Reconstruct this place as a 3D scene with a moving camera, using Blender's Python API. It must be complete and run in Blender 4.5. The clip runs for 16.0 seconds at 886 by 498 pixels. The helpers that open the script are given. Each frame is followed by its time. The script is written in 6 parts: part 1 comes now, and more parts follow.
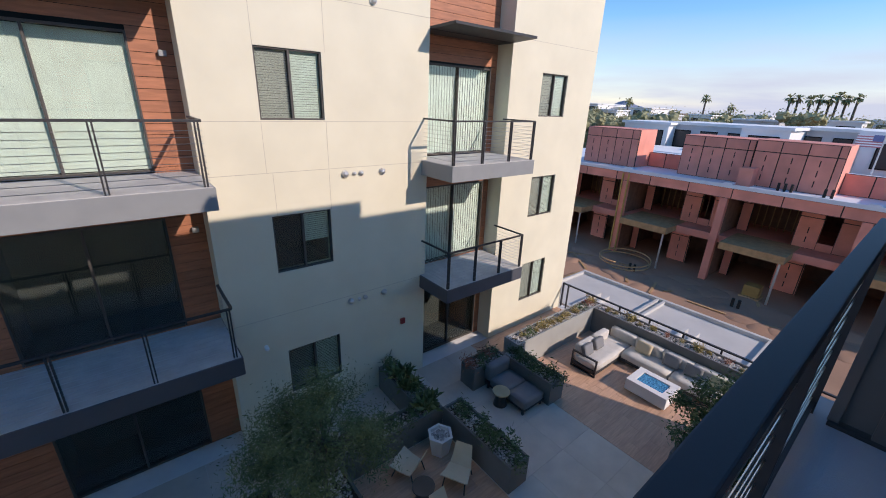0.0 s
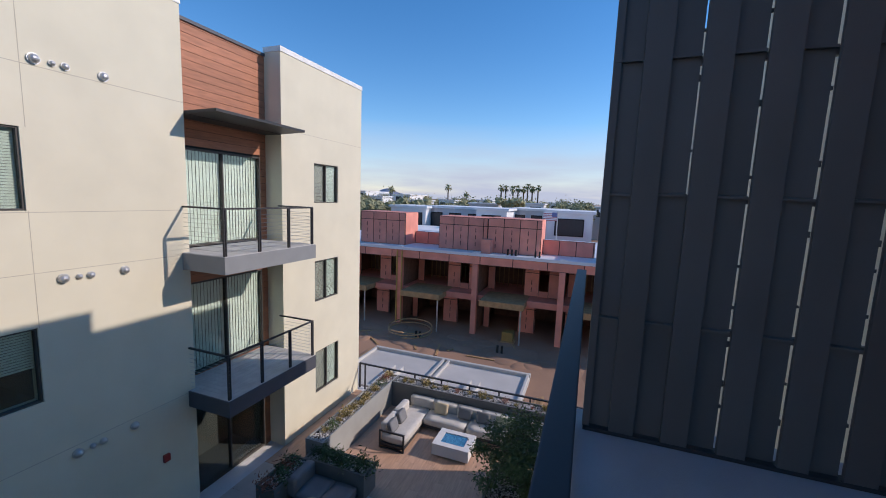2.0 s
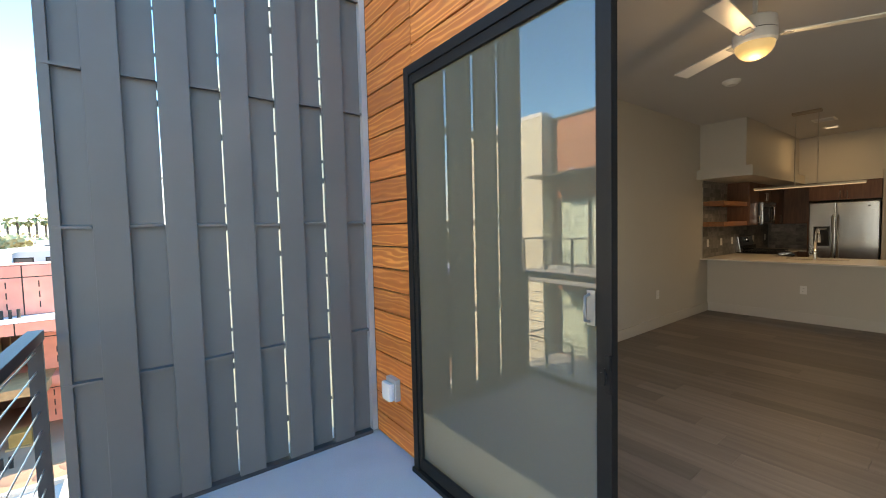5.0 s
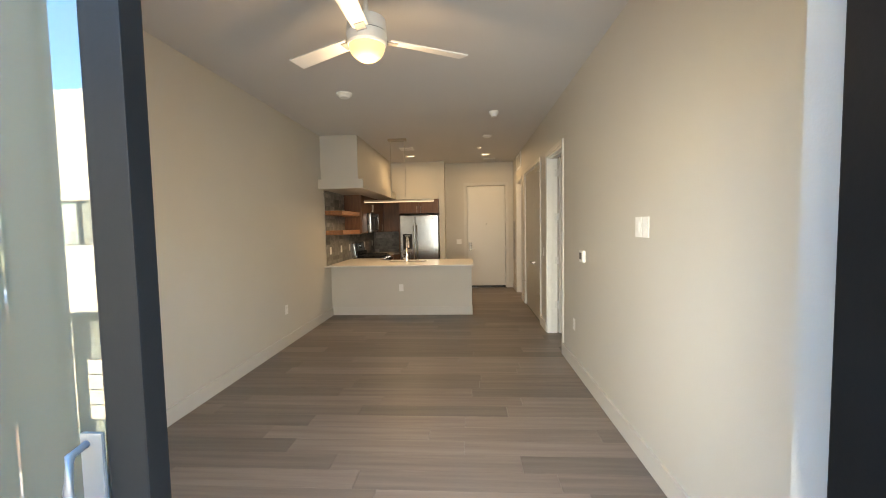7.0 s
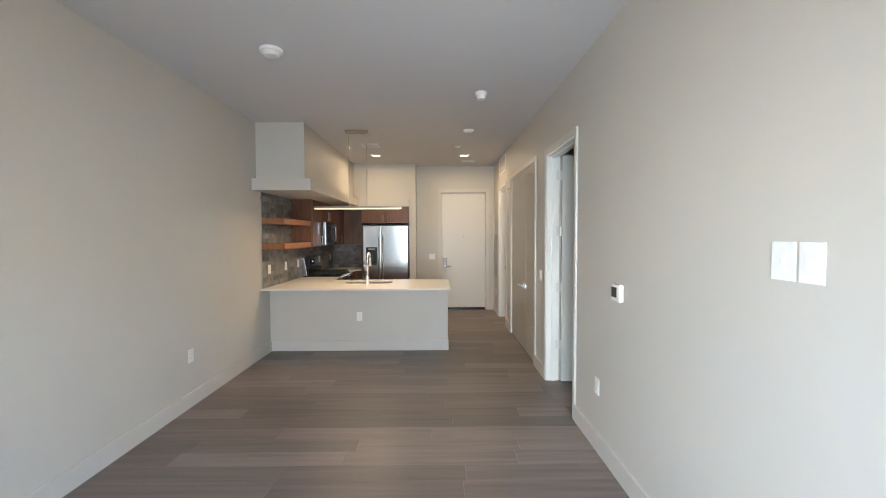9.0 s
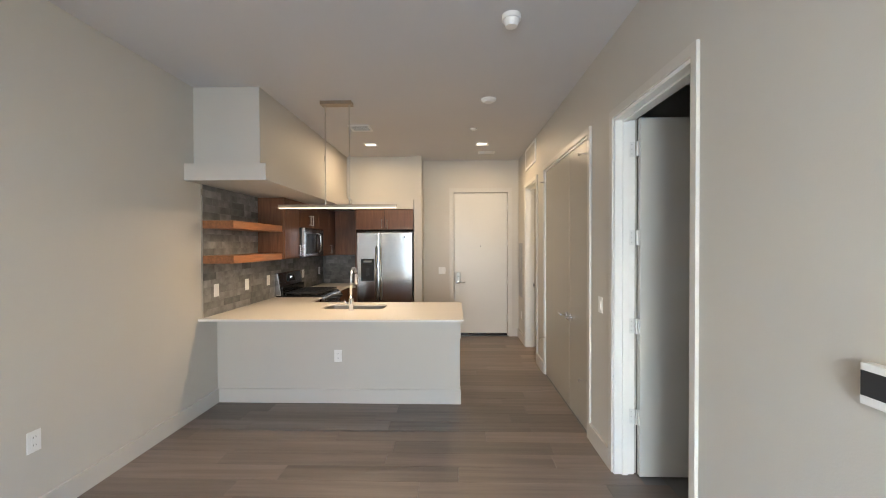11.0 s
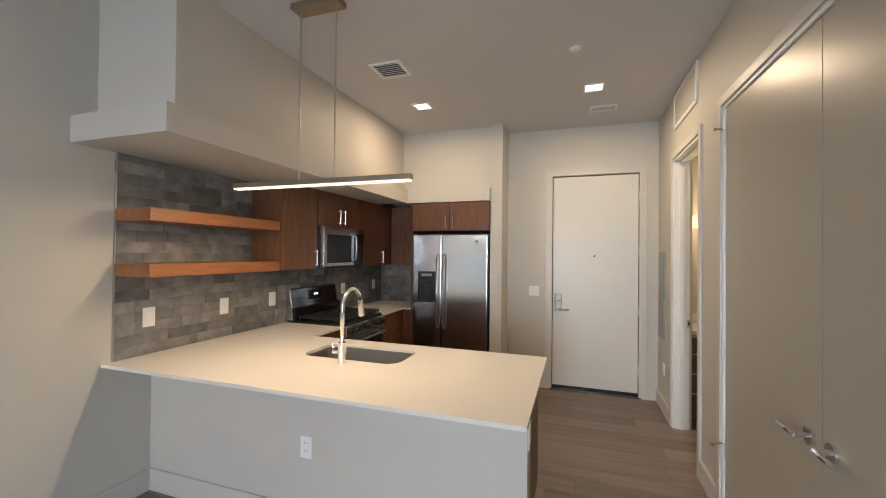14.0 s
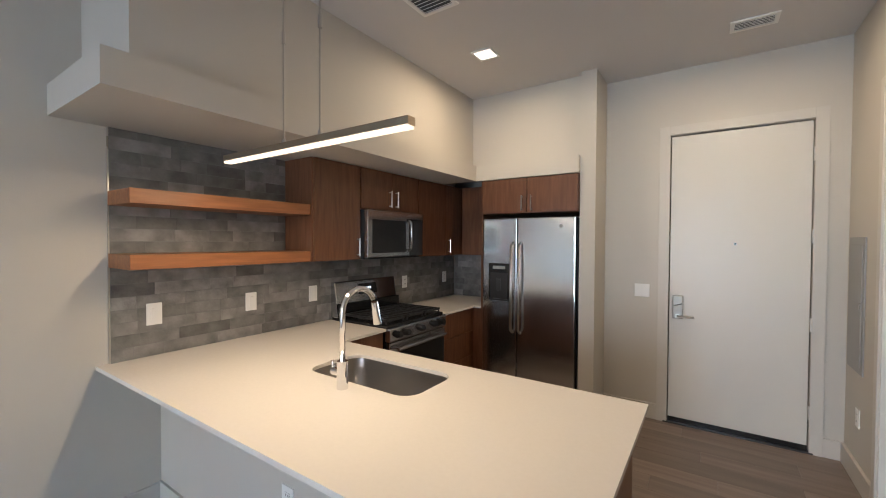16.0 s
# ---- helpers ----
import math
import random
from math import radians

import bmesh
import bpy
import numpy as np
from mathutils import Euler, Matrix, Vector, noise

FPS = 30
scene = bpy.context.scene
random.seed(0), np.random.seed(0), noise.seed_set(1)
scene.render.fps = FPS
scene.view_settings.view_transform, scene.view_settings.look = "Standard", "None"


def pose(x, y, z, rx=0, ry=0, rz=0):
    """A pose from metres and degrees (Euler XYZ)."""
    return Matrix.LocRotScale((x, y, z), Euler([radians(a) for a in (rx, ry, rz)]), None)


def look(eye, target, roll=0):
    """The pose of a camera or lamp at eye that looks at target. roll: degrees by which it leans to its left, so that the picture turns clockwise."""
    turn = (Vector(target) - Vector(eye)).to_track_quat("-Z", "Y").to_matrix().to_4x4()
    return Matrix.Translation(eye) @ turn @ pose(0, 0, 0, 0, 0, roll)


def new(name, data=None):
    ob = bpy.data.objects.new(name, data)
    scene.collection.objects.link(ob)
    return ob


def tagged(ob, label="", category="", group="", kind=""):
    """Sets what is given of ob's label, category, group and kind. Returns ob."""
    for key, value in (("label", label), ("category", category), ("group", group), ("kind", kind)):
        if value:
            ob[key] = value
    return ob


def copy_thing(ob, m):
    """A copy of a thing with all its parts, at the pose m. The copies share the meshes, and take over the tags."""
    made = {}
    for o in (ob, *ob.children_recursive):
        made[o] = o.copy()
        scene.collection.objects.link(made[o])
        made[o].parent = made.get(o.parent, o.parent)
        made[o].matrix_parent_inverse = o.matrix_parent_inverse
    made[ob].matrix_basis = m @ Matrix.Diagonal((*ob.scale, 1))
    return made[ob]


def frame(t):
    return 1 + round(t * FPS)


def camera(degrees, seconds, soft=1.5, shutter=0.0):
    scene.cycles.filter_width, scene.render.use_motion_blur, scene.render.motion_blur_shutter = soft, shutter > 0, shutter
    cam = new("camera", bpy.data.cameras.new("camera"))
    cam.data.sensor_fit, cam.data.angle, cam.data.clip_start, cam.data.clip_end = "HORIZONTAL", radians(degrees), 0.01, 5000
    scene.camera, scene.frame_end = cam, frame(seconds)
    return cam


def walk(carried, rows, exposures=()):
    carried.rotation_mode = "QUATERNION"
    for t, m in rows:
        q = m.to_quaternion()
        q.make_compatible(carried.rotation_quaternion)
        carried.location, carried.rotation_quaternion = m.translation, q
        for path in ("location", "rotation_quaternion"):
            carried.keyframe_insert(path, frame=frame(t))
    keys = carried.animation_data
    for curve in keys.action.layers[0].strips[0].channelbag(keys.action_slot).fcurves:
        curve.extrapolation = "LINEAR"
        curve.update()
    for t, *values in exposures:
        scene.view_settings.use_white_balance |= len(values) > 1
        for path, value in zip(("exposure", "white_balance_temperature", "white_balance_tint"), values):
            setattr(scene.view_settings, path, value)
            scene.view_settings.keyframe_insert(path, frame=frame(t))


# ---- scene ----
cam = camera(96.2, 16.0, soft=1.0)
# stops, kelvin and tint as the camera adapts from court to room
EXPO = [(0.0, 0.86, 7300, 22), (1.0, 0.7, 7200, 22), (2.0, 0.58, 7000, 21), (3.0, 0.58, 7300, 21), (3.5, 0.88, 7600, 21), (4.0, 1.42, 8000, 21), (4.5, 2.45, 8500, 18), (5.0, 3.4, 9500, 12),
        (7.5, 4.76, 7900, 10), (8.2, 4.86, 6850, 9), (9.0, 5.06, 6350, 9), (12.0, 5.2, 6550, 10), (14.0, 5.08, 6150, 10), (16.0, 5.02, 5850, 10)]
PATH = [
    (0, (0.265, 0.558, 1.456), (-0.923, -0.895, 0.765), 2.2),
    (0.5, (0.287, 0.509, 1.443), (-1.131, -0.763, 0.833), 2.4),
    (1, (0.35, 0.462, 1.439), (-1.268, -0.6, 0.932), 2.5),
    (1.5, (0.361, 0.481, 1.447), (-1.406, -0.377, 1.068), 2.3),
    (2, (0.353, 0.497, 1.47), (-1.51, -0.185, 1.215), 2.2),
    (2.5, (0.377, 0.563, 1.482), (-1.557, 0.079, 1.327), 1.7),
    (3, (0.364, 0.625, 1.505), (-1.621, 0.402, 1.395), 0.7),
    (3.2, (0.362, 0.626, 1.514), (-1.633, 0.529, 1.406), 0.6),
    (3.5, (0.392, 0.674, 1.497), (-1.604, 0.752, 1.402), 0.2),
    (4, (0.395, 0.738, 1.491), (-1.557, 1.162, 1.385), -0.5),
    (4.5, (0.376, 0.844, 1.489), (-1.45, 1.652, 1.374), -1.0),
    (5, (0.322, 0.928, 1.485), (-1.278, 2.124, 1.379), -1.4),
    (7.3, (0.0, 1.876, 1.532), (0.004, 3.873, 1.42), -1.0),
    (7.5, (-0.01, 1.999, 1.532), (0.039, 3.996, 1.43), -1.0),
    (8, (0.007, 2.315, 1.553), (0.074, 4.311, 1.454), -1.0),
    (8.5, (-0.017, 2.678, 1.585), (0.029, 4.675, 1.487), -0.4),
    (9, (-0.028, 3.012, 1.588), (-0.008, 5.011, 1.515), -0.2),
    (9.5, (0.008, 3.382, 1.596), (-0.015, 5.381, 1.551), -0.2),
    (11.8, (0.068, 5.132, 1.568), (-0.03, 7.13, 1.545), -0.1),
    (12, (0.099, 5.281, 1.583), (-0.045, 7.276, 1.55), -0.2),
    (12.5, (0.193, 5.619, 1.573), (-0.101, 7.597, 1.55), 0.2),
    (13, (0.244, 5.934, 1.563), (-0.169, 7.89, 1.561), 0.2),
    (13.5, (0.246, 6.29, 1.577), (-0.262, 8.224, 1.598), 0.5),
    (14, (0.299, 6.563, 1.56), (-0.339, 8.459, 1.579), 0.6),
    (14.5, (0.415, 6.843, 1.581), (-0.376, 8.681, 1.585), 0.8),
    (15, (0.361, 7.09, 1.563), (-0.562, 8.864, 1.559), 0.5),
    (15.5, (0.279, 7.268, 1.557), (-0.74, 8.988, 1.52), 0.2),
    (16, (0.318, 7.434, 1.551), (-0.796, 9.095, 1.511), 0.3),
]
walk(cam, [(t, look(eye, target, roll)) for t, eye, target, roll in PATH], EXPO)

# world, sun
SUN = Vector((-0.50, 1.30, 0.77)).normalized()
world = bpy.data.worlds.new("world")
scene.world = world
world.use_nodes = True
wn, wl = world.node_tree.nodes, world.node_tree.links
sky = wn.new("ShaderNodeTexSky")
sky.sky_type = "NISHITA"
sky.sun_disc = False
sky.sun_elevation = math.asin(SUN.z)
sky.sun_rotation = math.atan2(SUN.x, SUN.y)
sky.air_density, sky.dust_density, sky.ozone_density = 1.0, 0.05, 4.0
# thin white cloud low over the horizon
tcw, sep, mr, cn, cm, mx = (wn.new("ShaderNode" + k) for k in ("TexCoord", "SeparateXYZ", "MapRange", "TexNoise", "Math", "Mix"))
cmap = wn.new("ShaderNodeMapping")
cmap.inputs["Scale"].default_value = (2, 2, 16)
wl.new(tcw.outputs["Generated"], sep.inputs[0])
wl.new(tcw.outputs["Generated"], cmap.inputs[0])
wl.new(cmap.outputs[0], cn.inputs["Vector"])
cn.inputs["Scale"].default_value, cn.inputs["Detail"].default_value = 1.6, 6
wl.new(sep.outputs[2], mr.inputs[0])
mr.inputs[1].default_value, mr.inputs[2].default_value, mr.inputs[3].default_value, mr.inputs[4].default_value = 0.005, 0.18, 2.1, 0.0
cm.operation, cm.use_clamp = "MULTIPLY", True
wl.new(mr.outputs[0], cm.inputs[0])
wl.new(cn.outputs[0], cm.inputs[1])
mx.data_type = "RGBA"
wl.new(cm.outputs[0], mx.inputs["Factor"])
deep = wn.new("ShaderNodeHueSaturation")
deep.inputs["Saturation"].default_value, deep.inputs["Value"].default_value = 1.28, 0.82
wl.new(sky.outputs[0], deep.inputs["Color"])
wl.new(deep.outputs[0], mx.inputs["A"])
mx.inputs["B"].default_value = (2.1, 2.55, 3.3, 1)
wl.new(mx.outputs["Result"], wn["Background"].inputs[0])
wn["Background"].inputs[1].default_value = 0.15
sun_data = bpy.data.lights.new("sun", "SUN")
sun_data.energy, sun_data.angle, sun_data.color = 2.15, radians(0.5), (1.0, 0.96, 0.90)
sun = new("sun", sun_data)
sun.matrix_world = look(SUN * 60, (0, 0, 0))


def lamp(name, kind, place, energy, colour, size=0.1, size_y=None, down=True):
    data = bpy.data.lights.new(name, kind)
    data.energy, data.color = energy, colour
    if kind == "AREA":
        data.shape = "RECTANGLE"
        data.size, data.size_y = size, size_y or size
    else:
        data.shadow_soft_size = size
    ob = new(name, data)
    ob.location = place
    return ob


WARM = (1.0, 0.74, 0.46)
lamp("downlight_lamp", "AREA", (-1.155, 10.21, 2.985), 0.37, WARM, 0.13)
lamp("downlight_lamp", "AREA", (0.43, 10.23, 2.985), 0.54, WARM, 0.13)
lamp("pendant_lamp", "AREA", (-1.14, 8.515, 1.922), 0.49, WARM, 1.15, 0.03)
lamp("fan_lamp", "POINT", (-0.55, 4.1, 2.45), 0.56, WARM, 0.06)
lamp("bath_lamp", "POINT", (1.75, 10.9, 1.95), 0.37, (1.0, 0.70, 0.36), 0.06)

# sky light coming in at the open half of the sliding door, and dimmer through its glazed half
day = lamp("door_daylight", "AREA", (0.08, 2.475, 1.2), 1.6, (0.78, 0.90, 1.0), 1.05, 2.2)
day.matrix_world = look((0.08, 2.475, 1.2), (0.35, 6.0, 0.65))
day.data.spread = radians(112)
pane_day = lamp("pane_daylight", "AREA", (-1.1, 2.475, 1.2), 0.6, (0.78, 0.90, 1.0), 1.2, 2.2)
pane_day.matrix_world = look((-1.1, 2.475, 1.2), (-1.1, 6.0, 0.2))
pane_day.data.spread = radians(140)


# materials
def mat(name, col, rough=0.6, metal=0.0, var=0.12, scale=3.0, bump=0.1, bscale=80.0, rnd=0.0, stretch=(1, 1, 1), col2=None, spec=0.5, fine=0.0):
    m = bpy.data.materials.new(name)
    m.use_nodes = True
    n, l = m.node_tree.nodes, m.node_tree.links
    b = n["Principled BSDF"]
    b.inputs["Roughness"].default_value = rough
    b.inputs["Metallic"].default_value = metal
    b.inputs["Specular IOR Level"].default_value = spec
    tc, mp, oi = n.new("ShaderNodeTexCoord"), n.new("ShaderNodeMapping"), n.new("ShaderNodeObjectInfo")
    l.new(tc.outputs["Object"], mp.inputs["Vector"])
    mp.inputs["Scale"].default_value = stretch
    sh = n.new("ShaderNodeVectorMath")
    sh.operation = "SCALE"
    sh.inputs[0].default_value = (17.3, 9.1, 23.7)
    l.new(oi.outputs["Random"], sh.inputs["Scale"])
    if rnd:
        l.new(sh.outputs[0], mp.inputs["Location"])
    n1, n2 = n.new("ShaderNodeTexNoise"), n.new("ShaderNodeTexNoise")
    n1.inputs["Scale"].default_value, n1.inputs["Detail"].default_value = scale, 5
    n2.inputs["Scale"].default_value, n2.inputs["Detail"].default_value = bscale, 4
    for k in (n1, n2):
        l.new(mp.outputs[0], k.inputs["Vector"])
    mix = n.new("ShaderNodeMix")
    mix.data_type = "RGBA"
    a = [c * (1 - var) for c in col]
    c2 = col2 or [min(1, c * (1 + var)) for c in col]
    mix.inputs["A"].default_value, mix.inputs["B"].default_value = (*a, 1), (*c2, 1)
    ramp = n.new("ShaderNodeMapRange")
    ramp.inputs[1].default_value, ramp.inputs[2].default_value = 0.3, 0.7
    l.new(n1.outputs[0], ramp.inputs[0])
    l.new(ramp.outputs[0], mix.inputs["Factor"])
    out = mix.outputs["Result"]
    hsv = n.new("ShaderNodeHueSaturation")
    val = n.new("ShaderNodeMath")
    val.operation = "MULTIPLY_ADD"
    val.inputs[1].default_value, val.inputs[2].default_value = rnd, 1 - rnd / 2
    l.new(oi.outputs["Random"], val.inputs[0])
    fv = n.new("ShaderNodeMath")
    fv.operation = "MULTIPLY_ADD"
    fv.inputs[1].default_value = fine
    l.new(n2.outputs[0], fv.inputs[0])
    sub = n.new("ShaderNodeMath")
    sub.operation = "SUBTRACT"
    l.new(val.outputs[0], sub.inputs[0])
    sub.inputs[1].default_value = fine / 2
    l.new(sub.outputs[0], fv.inputs[2])
    l.new(fv.outputs[0], hsv.inputs["Value"])
    l.new(out, hsv.inputs["Color"])
    l.new(hsv.outputs[0], b.inputs["Base Color"])
    if bump:
        bp = n.new("ShaderNodeBump")
        bp.inputs["Strength"].default_value, bp.inputs["Distance"].default_value = bump, 0.01
        l.new(n2.outputs[0], bp.inputs["Height"])
        l.new(bp.outputs[0], b.inputs["Normal"])
    rr = n.new("ShaderNodeMapRange")
    rr.inputs[3].default_value, rr.inputs[4].default_value = max(0, rough - 0.02), min(1, rough + 0.02)
    l.new(n1.outputs[0], rr.inputs[0])
    l.new(rr.outputs[0], b.inputs["Roughness"])
    return m


def glass(name, tint, gloss_rough=0.01, low=0.06, high=0.8, haze=None):
    """Clear pane with Fresnel gloss; haze: a matt colour mixed into it as (colour, amount)."""
    m = bpy.data.materials.new(name)
    m.use_nodes = True
    n, l = m.node_tree.nodes, m.node_tree.links
    n.remove(n["Principled BSDF"])
    tr, gl, fr, mx = n.new("ShaderNodeBsdfTransparent"), n.new("ShaderNodeBsdfGlossy"), n.new("ShaderNodeLayerWeight"), n.new("ShaderNodeMixShader")
    tr.inputs[0].default_value = (*tint, 1)
    gl.inputs["Roughness"].default_value = gloss_rough
    pw, sc = n.new("ShaderNodeMath"), n.new("ShaderNodeMath")
    pw.operation, sc.operation = "POWER", "MULTIPLY_ADD"
    pw.inputs[1].default_value, sc.inputs[1].default_value, sc.inputs[2].default_value = 5.0, high, low
    l.new(fr.outputs["Facing"], pw.inputs[0])
    l.new(pw.outputs[0], sc.inputs[0])
    l.new(sc.outputs[0], mx.inputs[0])
    body = tr
    if haze:
        df, hm = n.new("ShaderNodeBsdfDiffuse"), n.new("ShaderNodeMixShader")
        df.inputs[0].default_value = (*haze[0], 1)
        hm.inputs[0].default_value = haze[1]
        l.new(tr.outputs[0], hm.inputs[1])
        l.new(df.outputs[0], hm.inputs[2])
        body = hm
    l.new(body.outputs[0], mx.inputs[1])
    l.new(gl.outputs[0], mx.inputs[2])
    l.new(mx.outputs[0], n["Material Output"].inputs[0])
    return m


def grained(name, dark, mid, pale, rough=0.5):
    """Embossed cedar-grain board: wavering pale growth lines along the board."""
    m = bpy.data.materials.new(name)
    m.use_nodes = True
    n, l = m.node_tree.nodes, m.node_tree.links
    b = n["Principled BSDF"]
    tc, mp, oi, sh = n.new("ShaderNodeTexCoord"), n.new("ShaderNodeMapping"), n.new("ShaderNodeObjectInfo"), n.new("ShaderNodeVectorMath")
    sh.operation = "SCALE"
    sh.inputs[0].default_value = (7.3, 3.1, 5.7)
    l.new(oi.outputs["Random"], sh.inputs["Scale"])
    l.new(sh.outputs[0], mp.inputs["Location"])
    mp.inputs["Scale"].default_value = (0.35, 2.0, 2.0)
    l.new(tc.outputs["Object"], mp.inputs["Vector"])
    wv = n.new("ShaderNodeTexWave")
    wv.bands_direction = "Y"
    for k, v in (("Scale", 4.6), ("Distortion", 10.0), ("Detail", 2.0), ("Detail Scale", 1.3), ("Detail Roughness", 0.5)):
        wv.inputs[k].default_value = v
    l.new(mp.outputs[0], wv.inputs["Vector"])
    n1 = n.new("ShaderNodeTexNoise")
    n1.inputs["Scale"].default_value, n1.inputs["Detail"].default_value = 3.0, 4
    l.new(mp.outputs[0], n1.inputs["Vector"])
    ramp = n.new("ShaderNodeValToRGB")
    e = ramp.color_ramp.elements
    e[0].position, e[0].color = 0.1, (*dark, 1)
    e[1].position, e[1].color = 0.97, (*pale, 1)
    k = e.new(0.72)
    k.color = (*mid, 1)
    mixf = n.new("ShaderNodeMath")
    mixf.operation = "MULTIPLY_ADD"
    mixf.inputs[1].default_value = 0.55
    l.new(wv.outputs["Fac"], mixf.inputs[0])
    half = n.new("ShaderNodeMath")
    half.operation = "MULTIPLY"
    half.inputs[1].default_value = 0.6
    l.new(n1.outputs[0], half.inputs[0])
    l.new(half.outputs[0], mixf.inputs[2])
    l.new(mixf.outputs[0], ramp.inputs[0])
    hsv, val = n.new("ShaderNodeHueSaturation"), n.new("ShaderNodeMath")
    val.operation = "MULTIPLY_ADD"
    val.inputs[1].default_value, val.inputs[2].default_value = 0.3, 0.85
    l.new(oi.outputs["Random"], val.inputs[0])
    l.new(val.outputs[0], hsv.inputs["Value"])
    l.new(ramp.outputs[0], hsv.inputs["Color"])
    l.new(hsv.outputs[0], b.inputs["Base Color"])
    bp = n.new("ShaderNodeBump")
    bp.inputs["Strength"].default_value, bp.inputs["Distance"].default_value = 0.35, 0.004
    l.new(wv.outputs["Fac"], bp.inputs["Height"])
    l.new(bp.outputs[0], b.inputs["Normal"])
    b.inputs["Roughness"].default_value = rough
    return m


def glow(name, col, strength):
    m = bpy.data.materials.new(name)
    m.use_nodes = True
    b = m.node_tree.nodes["Principled BSDF"]
    b.inputs["Base Color"].default_value = (*[c * 0.4 for c in col], 1)
    b.inputs["Emission Color"].default_value = (*col, 1)
    b.inputs["Emission Strength"].default_value = strength
    return m


M_WALL = mat("greige_paint", (0.535, 0.505, 0.455), 0.55, var=0.03, scale=0.8, bump=0.06, bscale=140)
M_TRIM = mat("trim_paint", (0.57, 0.545, 0.50), 0.4, var=0.02, scale=1.2, bump=0.02)
M_BASE = mat("baseboard_paint", (0.555, 0.525, 0.485), 0.4, var=0.02, scale=1.2, bump=0.02)
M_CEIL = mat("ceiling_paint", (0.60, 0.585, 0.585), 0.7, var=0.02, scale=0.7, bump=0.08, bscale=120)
M_DOOR = mat("door_paint", (0.64, 0.62, 0.575), 0.35, var=0.02, scale=1.0, bump=0.03)
M_CLOSET = mat("closet_door_paint", (0.39, 0.36, 0.305), 0.34, var=0.02, scale=1.0, bump=0)
M_PLANK = mat("vinyl_plank", (0.165, 0.127, 0.107), 0.4, var=0.06, scale=3, bump=0.04, bscale=60, rnd=0.55, stretch=(0.35, 7, 1), col2=(0.225, 0.178, 0.15), fine=0.3)
M_QUARTZ = mat("quartz", (0.74, 0.70, 0.65), 0.24, var=0.012, scale=60, bump=0.0)
M_TILE = mat("slate_tile", (0.152, 0.146, 0.141), 0.55, var=0.25, scale=9, bump=0.3, bscale=60, rnd=0.62, col2=(0.245, 0.238, 0.225), fine=0.1)
M_GROUT = mat("grout", (0.19, 0.19, 0.19), 0.9)
M_CAB = mat("walnut_laminate", (0.123, 0.049, 0.022), 0.4, var=0.16, scale=6, bump=0.05, bscale=50, rnd=0.15, stretch=(7, 7, 0.7), col2=(0.172, 0.076, 0.036), fine=0.1)
M_SHELF = mat("shelf_wood", (0.255, 0.10, 0.037), 0.45, var=0.22, scale=6, bump=0.05, bscale=50, stretch=(7, 0.6, 7), fine=0.12)
M_STEEL = mat("brushed_steel", (0.60, 0.61, 0.62), 0.17, 1.0, var=0.015, scale=5, bump=0.0, stretch=(0.4, 0.4, 30))
M_CHROME = mat("chrome", (0.78, 0.78, 0.79), 0.08, 1.0, var=0.01, bump=0)
M_NICKEL = mat("satin_nickel", (0.52, 0.50, 0.47), 0.28, 1.0, var=0.03, bump=0)
M_PEND = mat("brushed_bronze_nickel", (0.36, 0.30, 0.23), 0.35, 0.9, var=0.05, bump=0)
M_LOCK = mat("satin_lock_steel", (0.33, 0.315, 0.285), 0.42, 0.8, var=0.05, bump=0.02)
M_HINGE = mat("pale_satin_hinge", (0.72, 0.71, 0.68), 0.4, 0.35, var=0.02, bump=0)
M_BLACK = mat("black_enamel", (0.012, 0.012, 0.013), 0.22, var=0.1, bump=0)
M_IRON = mat("cast_iron", (0.02, 0.02, 0.021), 0.6, var=0.2, bump=0.2)
M_FRAME = mat("black_frame", (0.010, 0.010, 0.010), 0.5, var=0.15, scale=4, bump=0.03, spec=0.15)
M_WHITE = mat("white_plastic", (0.80, 0.79, 0.77), 0.35, var=0.02, bump=0)
M_DARKP = mat("dark_plastic", (0.03, 0.03, 0.032), 0.3, var=0.1, bump=0)
M_GREYPANEL = mat("grey_panel_steel", (0.30, 0.30, 0.30), 0.4, var=0.03, bump=0.02)
M_SIDING = grained("stained_cedar", (0.38, 0.098, 0.020), (0.48, 0.140, 0.029), (0.68, 0.26, 0.065))
M_SCREEN = mat("charcoal_metal", (0.104, 0.101, 0.098), 0.5, var=0.1, scale=1.5, bump=0.03, rnd=0.12)
M_BALC = mat("balcony_coating", (0.43, 0.435, 0.44), 0.75, var=0.07, scale=2.5, bump=0.25, bscale=160)
M_RAIL = mat("rail_paint", (0.04, 0.04, 0.043), 0.5, var=0.08, scale=2, bump=0.02, spec=0.3)
M_CABLE = mat("steel_cable", (0.5, 0.5, 0.5), 0.3, 1.0, bump=0)
M_GLASS = glass("clear_glass", (0.86, 0.90, 0.87))
M_GLASS2 = glass("screened_glass", (0.24, 0.26, 0.22), 0.008, 0.13, 0.8, ((0.112, 0.108, 0.078), 0.8))
M_LED = glow("led_strip", (1.0, 0.72, 0.48), 0.056)
M_DLED = glow("downlight_glass", (1.0, 0.86, 0.66), 0.064)
M_GLOBE = glow("frosted_globe", (1.0, 0.74, 0.38), 0.05)

# shape helpers
BASE = {}


def thing(name, place, label, category, group="", kind=""):
    ob = new(name)
    ob.location = place
    ob.empty_display_size = 0.05
    BASE[ob.name] = Vector(place)
    return tagged(ob, label, category, group, kind)


